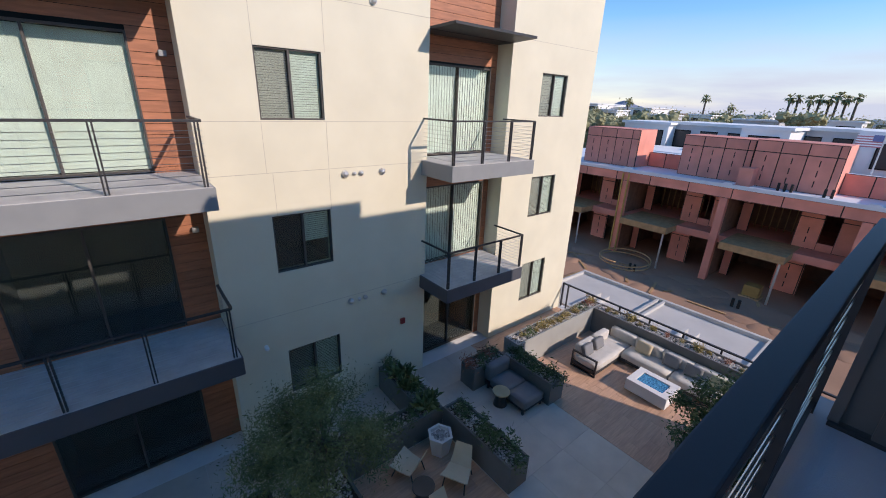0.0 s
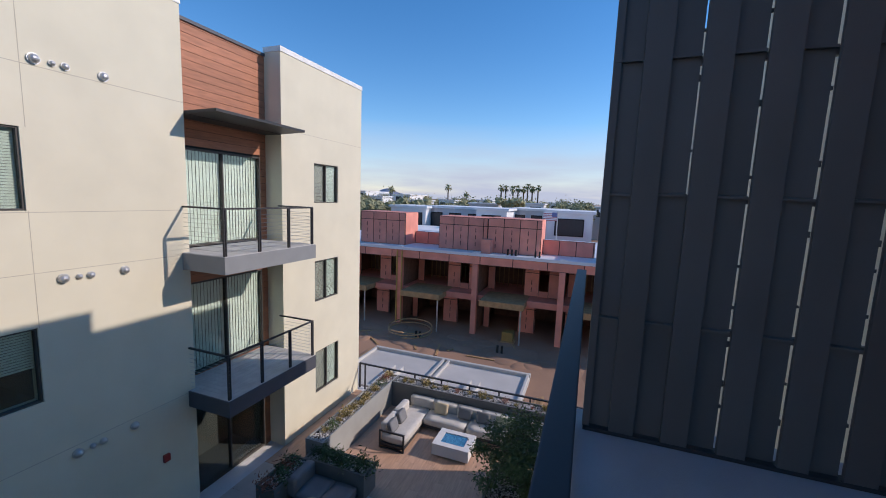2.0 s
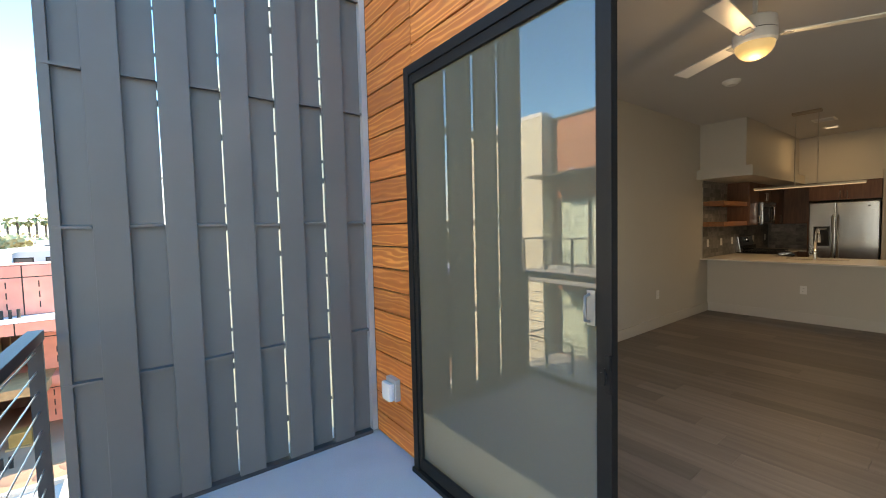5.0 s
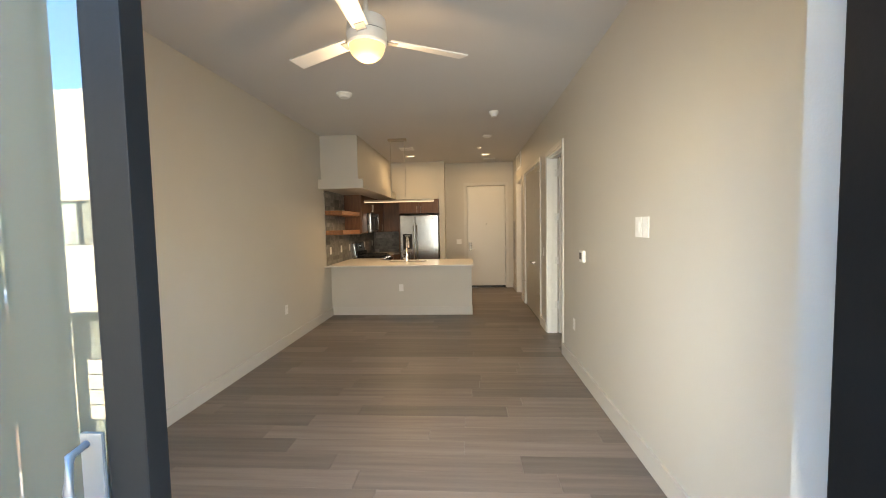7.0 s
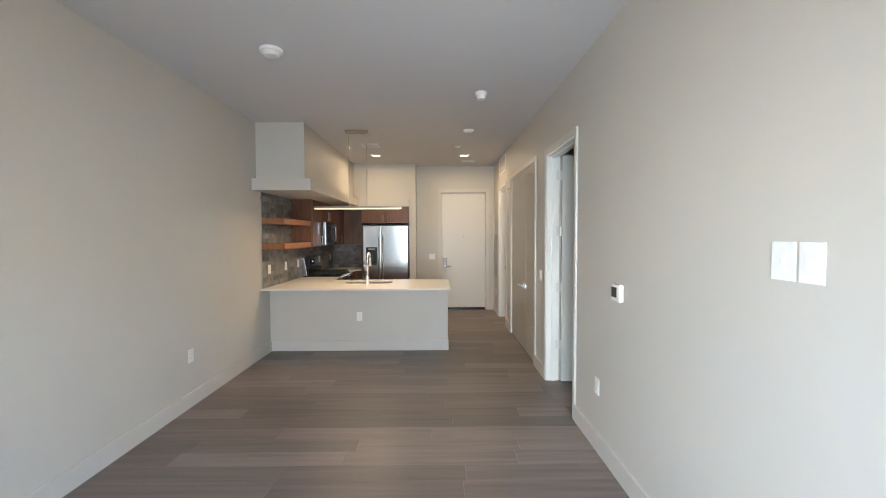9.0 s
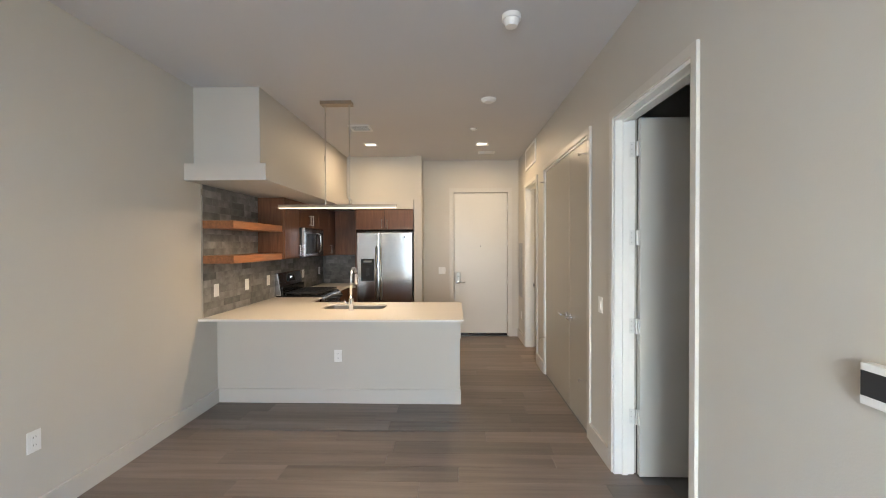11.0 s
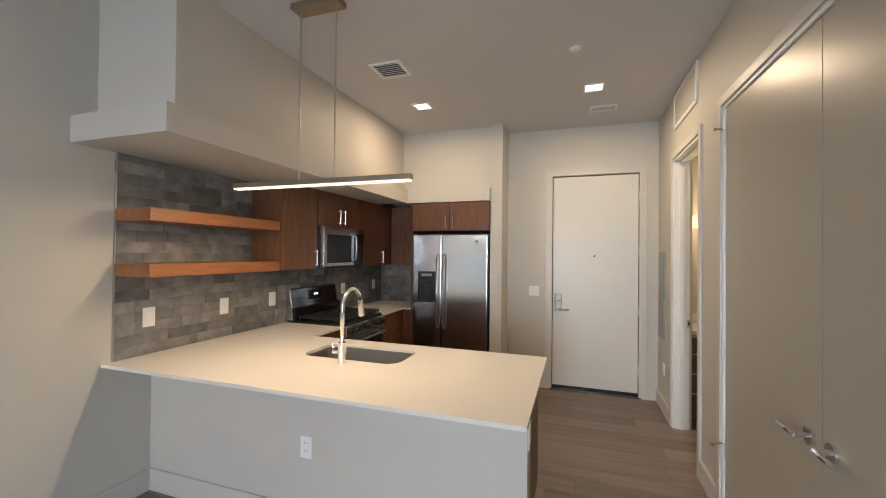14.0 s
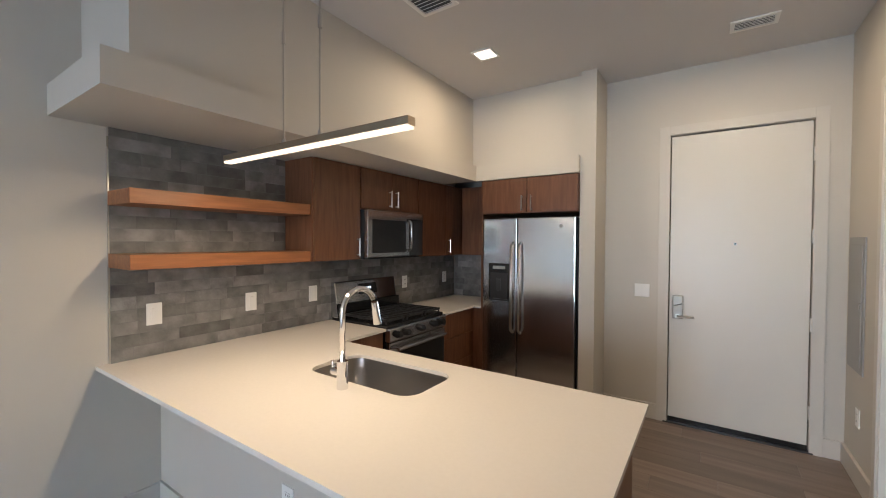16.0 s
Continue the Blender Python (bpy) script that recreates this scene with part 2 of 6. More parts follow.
def part(name, bm, material, parent, label=""):
    """One mesh under a thing or a part; coordinates are given in the world."""
    me = bpy.data.meshes.new(name)
    base = BASE[parent.name] if parent else Vector((0, 0, 0))
    if base.length:
        bmesh.ops.translate(bm, verts=bm.verts, vec=-base)
    bm.to_mesh(me)
    bm.free()
    me.materials.append(material)
    ob = new(name, me)
    if parent:
        ob.parent = parent
    BASE[ob.name] = base
    return tagged(ob, label)


def solid(name, bm, material, label, category, group="", kind=""):
    return tagged(part(name, bm, material, None), label, category, group, kind)


def box(bm, x0, x1, y0, y1, z0, z1, bevel=0.0):
    c = Matrix.Translation(((x0 + x1) / 2, (y0 + y1) / 2, (z0 + z1) / 2)) @ Matrix.Diagonal((abs(x1 - x0), abs(y1 - y0), abs(z1 - z0), 1))
    got = bmesh.ops.create_cube(bm, size=1, matrix=c)
    if bevel:
        edges = list({e for v in got["verts"] for e in v.link_edges})
        bmesh.ops.bevel(bm, geom=edges, offset=bevel, segments=2, profile=0.7, affect="EDGES")
    return bm


def B(*a, **k):
    return box(bmesh.new(), *a, **k)


def rod(bm, p, q, r, r2=None, seg=10):
    p, q = Vector(p), Vector(q)
    d = q - p
    m = Matrix.Translation((p + q) / 2) @ d.to_track_quat("Z", "Y").to_matrix().to_4x4()
    bmesh.ops.create_cone(bm, cap_ends=True, segments=seg, radius1=r, radius2=r if r2 is None else r2, depth=d.length, matrix=m)
    return bm


def R(*a, **k):
    return rod(bmesh.new(), *a, **k)


def tube(bm, pts, r, seg=10):
    """A round tube along points."""
    pts = [Vector(p) for p in pts]
    rings = []
    for i, p in enumerate(pts):
        d = (pts[min(i + 1, len(pts) - 1)] - pts[max(i - 1, 0)]).normalized()
        side = d.cross(Vector((0.31, 0.27, 0.91))).normalized()
        up = side.cross(d)
        rings.append([bm.verts.new(p + r * (math.cos(a) * side + math.sin(a) * up)) for a in [2 * math.pi * k / seg for k in range(seg)]])
    for a, b in zip(rings, rings[1:]):
        for k in range(seg):
            f = bm.faces.new((a[k], a[(k + 1) % seg], b[(k + 1) % seg], b[k]))
            f.smooth = True
    bm.faces.new(rings[0][::-1])
    bm.faces.new(rings[-1])
    return bm


def prism(bm, outline, z0, z1):
    """An upright prism on a plan outline."""
    low = [bm.verts.new((x, y, z0)) for x, y in outline]
    top = [bm.verts.new((x, y, z1)) for x, y in outline]
    bm.faces.new(low[::-1])
    bm.faces.new(top)
    k = len(outline)
    for i in range(k):
        bm.faces.new((low[i], low[(i + 1) % k], top[(i + 1) % k], top[i]))
    bmesh.ops.recalc_face_normals(bm, faces=bm.faces)
    return bm


def round_rect(x0, x1, y0, y1, r, k=6):
    pts = []
    for cx, cy, a0 in ((x1 - r, y1 - r, 0), (x0 + r, y1 - r, 90), (x0 + r, y0 + r, 180), (x1 - r, y0 + r, 270)):
        for i in range(k + 1):
            a = radians(a0 + 90 * i / k)
            pts.append((cx + r * math.cos(a), cy + r * math.sin(a)))
    return pts


# ---- the flat: shell ----
XL, XR, CEIL = -2.34, 1.133, 3.01
YF, YD, YK = 2.27, 11.35, 11.65
ROOF = 4.85

solid("wall_left", B(XL - 0.15, XL, YF + 0.18, YK + 0.15, 0, CEIL), M_WALL, "greige painted living room side wall", "wall", kind="structure")
solid("wall_right", B(XR, XR + 0.15, YF + 0.18, 6.38, 0, CEIL), M_WALL, "greige painted wall with switches and thermostat", "wall", kind="structure")
for a, b in ((7.28, 7.79), (9.36, 9.83), (10.66, YD)):
    solid("wall_right", B(XR, XR + 0.15, a, b, 0, CEIL), M_WALL, "greige painted wall between doorways", "wall", kind="structure")
for a, b, z in ((6.38, 7.28, 2.43), (7.79, 9.36, 2.46), (9.83, 10.66, 2.43)):
    solid("wall_right", B(XR, XR + 0.15, a, b, z, CEIL), M_WALL, "greige painted wall over a doorway", "wall", kind="structure")
bm = B(-0.49, 0.03, YD, YD + 0.15, 0, CEIL)
box(bm, 0.945, XR + 0.15, YD, YD + 0.15, 0, CEIL)
box(bm, 0.03, 0.945, YD, YD + 0.15, 2.457, CEIL)
solid("wall_entry", bm, M_WALL, "greige painted entry wall round the door", "wall", kind="structure")
solid("wall_kitchen", B(XL, -0.62, YK, YK + 0.15, 0, CEIL), M_WALL, "greige painted wall behind the fridge", "wall", kind="structure")
solid("wall_fridge", B(-0.62, -0.49, 10.95, YK + 0.15, 0, CEIL), M_WALL, "greige painted wing wall beside the fridge", "wall", kind="structure")
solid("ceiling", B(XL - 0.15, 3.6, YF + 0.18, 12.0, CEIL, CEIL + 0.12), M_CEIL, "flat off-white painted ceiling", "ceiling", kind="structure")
floor = solid("floor", B(XL - 0.15, 3.6, YF + 0.02, 12.0, -0.16, -0.008), M_GROUT, "grey-brown vinyl plank floor", "floor", kind="structure")
bm = B(-1.612, XL, 7.97, 10.9, 2.145, 2.293)
box(bm, XL, -1.728, 8.1, YK, 2.293, CEIL)
box(bm, -1.612, -0.62, 10.9, YK, 2.145, 2.293)
box(bm, -1.728, -0.62, 11.03, YK, 2.293, CEIL)
solid("soffit", bm, M_WALL, "greige boxed soffit with a ledge over the kitchen", "soffit", kind="structure")


def base_run(x0, x1, y0, y1):
    solid("baseboard", B(x0, x1, y0, y1, 0, 0.135, 0.003), M_BASE, "flat greige painted baseboard", "baseboard", kind="structure")


base_run(XL, XL + 0.02, YF + 0.18, 8.434)
base_run(XR - 0.02, XR, YF + 0.18, 6.335)
base_run(XR - 0.02, XR, 7.335, 7.735)
base_run(XR - 0.02, XR, 9.415, 9.775)
base_run(XR - 0.02, XR, 10.715, YD)
base_run(-0.49, -0.05, YD - 0.014, YD)
base_run(1.02, XR - 0.014, YD - 0.014, YD)


def casing(y0, y1, top, near=0.055):
    """Door trim on the right wall round an opening, with its jamb and door stop."""
    bm = B(XR - 0.018, XR, y0 - near, y0, 0, top + 0.055, 0.003)
    box(bm, XR - 0.018, XR, y1, y1 + 0.055, 0, top + 0.055, 0.003)
    box(bm, XR - 0.018, XR, y0, y1, top, top + 0.055, 0.003)
    solid("trim", bm, M_TRIM, "greige painted door casing", "door trim", kind="structure")
    bm = B(XR - 0.006, XR + 0.128, y0, y0 + 0.02, 0, top, 0.002)
    box(bm, XR - 0.006, XR + 0.128, y1 - 0.02, y1, 0, top, 0.002)
    box(bm, XR - 0.006, XR + 0.128, y0 + 0.02, y1 - 0.02, top - 0.02, top, 0.002)
    if y1 - y0 < 1:
        for a, b in ((y0 + 0.02, y0 + 0.032), (y1 - 0.032, y1 - 0.02)):
            box(bm, XR + 0.045, XR + 0.083, a, b, 0, top - 0.032, 0.002)
        box(bm, XR + 0.045, XR + 0.083, y0 + 0.02, y1 - 0.02, top - 0.032, top - 0.02, 0.002)
    solid("trim", bm, M_JAMB_LIT, "door jamb painted paler for the daylight on it", "door trim", kind="structure")


# Jamb colour lifted well above the casing, standing in for daylight on it.
M_JAMB_LIT = mat("daylit_jamb_paint", (0.80, 0.785, 0.745), 0.35, var=0.02, scale=1.2, bump=0.02)
casing(6.38, 7.28, 2.43, 0.045)
casing(7.79, 9.36, 2.46)
casing(9.83, 10.66, 2.43)
bm = B(-0.05, 0.03, YD - 0.018, YD, 0, 2.535, 0.003)
box(bm, 0.945, 1.02, YD - 0.018, YD, 0, 2.535, 0.003)
box(bm, 0.03, 0.945, YD - 0.018, YD, 2.46, 2.535, 0.003)
solid("trim", bm, M_TRIM, "greige painted entry door casing", "door trim", kind="structure")

# rooms behind the right wall
bm = B(XR + 0.15, 3.6, 4.2, 4.3, 0, CEIL)
box(bm, XR + 0.15, 3.6, 8.2, 8.3, 0, CEIL)
box(bm, 3.5, 3.6, 4.3, 8.2, 0, CEIL)
solid("wall_bedroom", bm, M_WALL, "greige painted bedroom walls", "wall", kind="structure")
bm = B(XR + 0.15, 3.2, 9.4, 9.5, 0, CEIL)
box(bm, XR + 0.15, 3.2, 11.25, 11.35, 0, CEIL)
box(bm, 3.1, 3.2, 9.5, 11.25, 0, CEIL)
solid("wall_bath", bm, M_WALL, "greige painted bathroom walls", "wall", kind="structure")
solid("wall_closet", B(XR + 0.75, XR + 0.85, 8.3, 9.4, 0, CEIL), M_WALL, "closet back wall", "wall", kind="structure")
solid("wall_corridor", B(-1.0, 2.0, 12.0, 12.1, 0, CEIL), M_WALL, "corridor wall behind the entry", "wall", kind="structure")


# ---- doors ----
def hinge(parent, x, y, z, dx, dy):
    bm = R((x, y, z - 0.05), (x, y, z + 0.05), 0.009)
    box(bm, x - abs(dx), x + abs(dx), y - abs(dy), y + abs(dy), z - 0.048, z + 0.048)
    part("hinge", bm, M_HINGE, parent, "satin nickel hinge")


def lever(parent, x, y, z, out, along, plate=False):
    """A lever handle; out: unit away from the door, along: unit along the lever."""
    o, a = Vector(out), Vector(along)
    p = Vector((x, y, z))
    if plate:
        w = Vector((abs(a.x) * 0.04, abs(a.y) * 0.04, 0))
        lo, hi = p - w - Vector((0, 0, 0.1)), p + w + o * 0.03 + Vector((0, 0, 0.1))
        bm = B(min(lo.x, hi.x), max(lo.x, hi.x), min(lo.y, hi.y), max(lo.y, hi.y), lo.z, hi.z, 0.012)
        lock = part("lock_plate", bm, M_LOCK, parent, "satin grey steel lock plate")
        q = p + o * 0.03 + Vector((0, 0, 0.02))
        part("card_slot", tube(bmesh.new(), [q - w * 0.7 - Vector((0, 0, 0.006)), q, q + w * 0.75 + Vector((0, 0, 0.012))], 0.0035, 8), M_DARKP, lock, "dark slot across the plate")
        p = p - Vector((0, 0, 0.075))
        bm = R(p + o * 0.028, p + o * 0.04, 0.02, seg=20)
    else:
        bm = R(p, p + o * 0.012, 0.033, seg=20)
    rod(bm, p, p + o * 0.055, 0.011)
    tube(bm, [p + o * 0.055, p + o * 0.058 + a * 0.05, p + o * 0.055 + a * 0.12], 0.0095)
    part("lever_handle", bm, M_CHROME if not plate else M_NICKEL, parent, "satin nickel lever handle")


d = thing("door_1", (0.03, YD, 0), "closed off-white painted entry door with peephole", "door", kind="structure")
part("leaf", B(0.037, 0.938, YD + 0.016, YD + 0.06, 0.03, 2.449, 0.003), M_DOOR, d)
part("door_sweep", B(0.037, 0.938, YD + 0.006, YD + 0.016, 0.004, 0.05), M_BLACK, d, "black rubber door sweep")
part("threshold", B(0.0, 0.97, YD - 0.02, YD + 0.14, -0.004, 0.012, 0.004), M_DARKP, d, "dark metal threshold")
part("peephole", R((0.487, YD + 0.018, 1.54), (0.487, YD + 0.012, 1.54), 0.009), M_BLACK, d)
for z in (0.3, 0.95, 1.6, 2.2):
    hinge(d, 0.945, YD - 0.004, z, 0.008, 0.004)
lever(d, 0.10, YD + 0.016, 1.0, (0, -1, 0), (1, 0, 0), True)

d = thing("door_2", (XR, 7.79, 0), "closed taupe painted double closet door", "door", kind="structure")
for a, b in ((7.813, 8.357), (8.361, 9.337)):
    lf = part("leaf", B(XR + 0.006, XR + 0.05, a, b, 0.01, 2.437, 0.003), M_CLOSET, d)
for yy, sg in ((7.808, 1), (9.342, -1)):
    for z in (0.40, 1.0, 1.617, 2.265):
        hinge(d, XR - 0.004, yy, z, 0.004, 0.008)
    for z in (0.445, 2.31):
        bm = tube(bmesh.new(), [(XR - 0.004, yy, z), (XR - 0.03, yy + sg * 0.012, z + 0.006), (XR - 0.065, yy + sg * 0.03, z)], 0.0055)
        rod(bm, (XR - 0.06, yy + sg * 0.028, z), (XR - 0.072, yy + sg * 0.034, z), 0.011)
        part("door_stop", bm, M_NICKEL, d, "nickel hinge-pin door stop")
lever(d, XR + 0.006, 8.43, 0.885, (-1, 0, 0), (0, 1, 0))
lever(d, XR + 0.006, 8.29, 0.885, (-1, 0, 0), (0, -1, 0))

d = thing("door_3", (XR + 0.14, 7.26, 0), "open off-white painted bedroom door", "door", kind="structure")
part("leaf", B(XR + 0.145, XR + 0.925, 7.215, 7.255, 0.01, 2.415, 0.003), M_DOOR, d)
for z in (0.40, 1.017, 1.617, 2.214):
    bm = R((XR + 0.136, 7.245, z - 0.05), (XR + 0.136, 7.245, z + 0.05), 0.008)
    box(bm, XR + 0.093, XR + 0.13, 7.2565, 7.2595, z - 0.05, z + 0.05, 0.001)
    box(bm, XR + 0.1355, XR + 0.1445, 7.222, 7.25, z - 0.05, z + 0.05)
    part("hinge", bm, M_HINGE, d, "satin nickel hinge")
    for dz in (-0.032, 0.0, 0.032):
        part("screw", R((XR + 0.106, 7.2565, z + dz), (XR + 0.106, 7.2555, z + dz), 0.004, seg=8), M_NICKEL, d)
d = thing("door_4", (XR + 0.14, 9.86, 0), "open off-white painted bathroom door", "door", kind="structure")
part("leaf", B(XR + 0.145, XR + 0.925, 9.855, 9.895, 0.01, 2.40, 0.003), M_DOOR, d)
for z in (0.25, 1.2, 2.2):
    hinge(d, XR + 0.14, 9.855, z, 0.008, 0.004)


# ---- wall plates and ceiling fittings ----
def plate(name, face, p, w, h, label, cat, bits):
    """A wall plate: face is the axis it looks along ('-x', '+x', '-y')."""
    x, y, z = p
    t = thing(name, p, label, cat)
    s = 1 if face[0] == "+" else -1

    def slab(u0, u1, v0, v1, d0, d1, bev=0.0):
        if face[1] == "x":
            return B(min(x + s * d0, x + s * d1), max(x + s * d0, x + s * d1), y + u0, y + u1, z + v0, z + v1, bevel=bev)
        return B(x + u0, x + u1, min(y + s * d0, y + s * d1), max(y + s * d0, y + s * d1), z + v0, z + v1, bevel=bev)
    part("cover_plate", slab(-w / 2, w / 2, -h / 2, h / 2, 0, 0.006, 0.002), M_WHITE, t)
    for nm, u, v, bw, bh, dep, m in bits:
        part(nm, slab(u - bw / 2, u + bw / 2, v - bh / 2, v + bh / 2, 0.006, 0.006 + dep, 0.001), m, t)
    return t


OUT = [("socket", 0, 0.022, 0.034, 0.03, 0.002, M_WHITE), ("socket", 0, -0.022, 0.034, 0.03, 0.002, M_WHITE),
       ("slot", -0.007, 0.024, 0.003, 0.01, 0.0026, M_DARKP), ("slot", 0.007, 0.024, 0.003, 0.01, 0.0026, M_DARKP),
       ("slot", -0.007, -0.02, 0.003, 0.01, 0.0026, M_DARKP), ("slot", 0.007, -0.02, 0.003, 0.01, 0.0026, M_DARKP)]
ROCK = [("rocker", 0, 0, 0.034, 0.067, 0.004, M_WHITE)]
plate("wall_outlet", "+x", (XL, 4.03, 0.425), 0.075, 0.12, "white duplex outlet low on the wall near the balcony door", "outlet", OUT)
plate("wall_outlet", "+x", (XL, 6.69, 0.47), 0.075, 0.12, "white duplex outlet low on the wall", "outlet", OUT)
plate("wall_outlet", "-x", (XR, 5.886, 0.47), 0.075, 0.12, "white duplex outlet low on the wall", "outlet", OUT)
plate("wall_outlet", "-y", (-1.12, 8.434, 0.47), 0.075, 0.12, "white duplex outlet on the peninsula front", "outlet", OUT)
plate("light_switch", "-x", (XR, 4.335, 1.495), 0.09, 0.13, "white fan control switch plate", "light switch", ROCK + [("button", 0, 0.0, 0.012, 0.012, 0.006, M_WHITE)])
plate("light_switch", "-x", (XR, 4.232, 1.495), 0.085, 0.13, "white blank switch plate", "light switch", ROCK)
plate("light_switch", "-x", (XR, 7.53, 1.12), 0.075, 0.12, "white rocker switch beside the bedroom door", "light switch", ROCK)
plate("light_switch", "-y", (-0.175, YD, 1.125), 0.12, 0.115, "white double rocker switch beside the entry", "light switch", [("rocker", -0.024, 0, 0.034, 0.067, 0.004, M_WHITE), ("rocker", 0.024, 0, 0.034, 0.067, 0.004, M_WHITE)])
plate("wall_outlet", "-x", (XR, 11.05, 0.42), 0.075, 0.12, "white duplex outlet low beside the entry", "outlet", OUT)
for yy in (8.40, 8.98, 9.50, 10.655, 11.40):
    plate("wall_outlet", "+x", (XL + 0.014, yy, 1.125), 0.078, 0.125, "white outlet set in the slate backsplash", "outlet", ROCK if yy < 10 else OUT)
t = thing("thermostat", (XR, 5.545, 1.21), "white square thermostat with dark screen", "thermostat")
part("body", B(XR - 0.03, XR, 5.49, 5.60, 1.155, 1.265, 0.006), M_WHITE, t)
part("screen", B(XR - 0.032, XR - 0.029, 5.525, 5.595, 1.18, 1.245), M_DARKP, t, "dark display")
t = thing("electrical_panel", (XR, 11.13, 0.71), "flush grey steel breaker panel", "electrical panel")
part("frame", B(XR - 0.008, XR, 10.96, 11.30, 0.71, 1.59, 0.003), M_GREYPANEL, t)
part("panel_door", B(XR - 0.012, XR - 0.008, 11.0, 11.26, 0.76, 1.54, 0.002), M_GREYPANEL, t)
part("latch", B(XR - 0.016, XR - 0.012, 11.01, 11.03, 1.13, 1.17), M_NICKEL, t)


def grille(name, cx, cy, z, w, h, n, label):
    """A ceiling air grille: frame and slats."""
    t = thing(name, (cx, cy, z), label, "air vent")
    bm = B(cx - w / 2, cx + w / 2, cy - h / 2, cy - h / 2 + 0.025, z - 0.01, z, 0.002)
    box(bm, cx - w / 2, cx + w / 2, cy + h / 2 - 0.025, cy + h / 2, z - 0.01, z, 0.002)
    box(bm, cx - w / 2, cx - w / 2 + 0.025, cy - h / 2 + 0.025, cy + h / 2 - 0.025, z - 0.01, z)
    box(bm, cx + w / 2 - 0.025, cx + w / 2, cy - h / 2 + 0.025, cy + h / 2 - 0.025, z - 0.01, z)
    part("frame", bm, M_WHITE, t)
    part("backing", B(cx - w / 2 + 0.02, cx + w / 2 - 0.02, cy - h / 2 + 0.02, cy + h / 2 - 0.02, z - 0.002, z + 0.001), M_DARKP, t)
    for i in range(n):
        yy = cy - h / 2 + 0.025 + (h - 0.05) * (i + 0.5) / n
        bm = B(cx - w / 2 + 0.02, cx + w / 2 - 0.02, yy - 0.006, yy + 0.004, z - 0.009, z - 0.006)
        bmesh.ops.rotate(bm, verts=bm.verts, cent=(cx, yy, z - 0.007), matrix=Matrix.Rotation(radians(35), 3, "X"))
        part("slat", bm, M_WHITE, t)


grille("ceiling_vent", -1.11, 9.4, CEIL, 0.26, 0.26, 7, "white ceiling supply grille with dark slots")
grille("ceiling_vent", 0.54, 10.78, CEIL, 0.26, 0.16, 5, "white small ceiling exhaust grille")
t = thing("wall_vent", (XR, 10.25, 2.68), "white framed return air grille over the bathroom door", "air vent")
bm = B(XR - 0.016, XR, 9.89, 9.925, 2.68, 2.99, 0.003)
box(bm, XR - 0.016, XR, 10.575, 10.61, 2.68, 2.99, 0.003)
box(bm, XR - 0.016, XR, 9.925, 10.575, 2.68, 2.712, 0.003)
box(bm, XR - 0.016, XR, 9.925, 10.575, 2.958, 2.99, 0.003)
part("frame", bm, M_WHITE, t)
for i in range(15):
    bm = B(XR - 0.010, XR - 0.002, 9.925, 10.575, 2.716 + i * 0.0162, 2.728 + i * 0.0162)
    part("slat", bm, M_BASE, t)
for y, z in ((9.907, 2.70), (9.907, 2.97), (10.593, 2.70), (10.593, 2.97)):
    part("screw", R((XR - 0.016, y, z), (XR - 0.0185, y, z), 0.007, seg=10), M_NICKEL, t)


def ceiling_disc(name, x, y, r, h, label, cat):
    t = thing(name, (x, y, CEIL), label, cat)
    part("base", R((x, y, CEIL), (x, y, CEIL - h * 0.45), r, r * 0.98, 28), M_WHITE, t)
    part("cap", R((x, y, CEIL - h * 0.45), (x, y, CEIL - h), r * 0.85, r * 0.6, 28), M_WHITE, t)


ceiling_disc("smoke_detector", -1.31, 6.13, 0.085, 0.05, "white round smoke detector on the ceiling", "smoke detector")
ceiling_disc("smoke_detector", 0.40, 7.05, 0.06, 0.07, "white round ceiling alarm", "smoke detector")
ceiling_disc("ceiling_speaker", 0.38, 8.49, 0.075, 0.03, "white flat round ceiling disc", "ceiling fitting")
ceiling_disc("sprinkler_cover", 0.28, 9.49, 0.04, 0.02, "white round sprinkler cover plate", "sprinkler")
for x, y in ((-1.155, 10.21), (0.43, 10.23)):
    t = thing("downlight", (x, y, CEIL), "lit square recessed downlight", "ceiling light")
    bm = B(x - 0.085, x + 0.085, y - 0.085, y - 0.07, CEIL - 0.008, CEIL)
    box(bm, x - 0.085, x + 0.085, y + 0.07, y + 0.085, CEIL - 0.008, CEIL)
    box(bm, x - 0.085, x - 0.07, y - 0.07, y + 0.07, CEIL - 0.008, CEIL)
    box(bm, x + 0.07, x + 0.085, y - 0.07, y + 0.07, CEIL - 0.008, CEIL)
    part("trim", bm, M_WHITE, t)
    part("diffuser", B(x - 0.07, x + 0.07, y - 0.07, y + 0.07, CEIL - 0.005, CEIL), M_DLED, t, "glowing warm diffuser")

t = thing("pendant_light", (-1.14, 8.515, CEIL), "lit linear nickel pendant over the peninsula", "pendant light")
part("canopy", B(-1.30, -0.985, 8.465, 8.565, CEIL - 0.035, CEIL, 0.003), M_PEND, t)
for x in (-1.262, -1.018):
    bm = R((x, 8.515, 1.96), (x, 8.515, CEIL - 0.03), 0.005)
    rod(bm, (x, 8.515, 2.42), (x, 8.515, 2.47), 0.009)
    rod(bm, (x, 8.515, 1.97), (x, 8.515, 2.0), 0.009)
    part("rod", bm, M_NICKEL, t)
part("bar", B(-1.741, -0.539, 8.494, 8.536, 1.950, 1.980, 0.003), M_PEND, t)
part("led_strip", B(-1.735, -0.545, 8.496, 8.534, 1.940, 1.952), M_LED, t, "glowing warm strip")

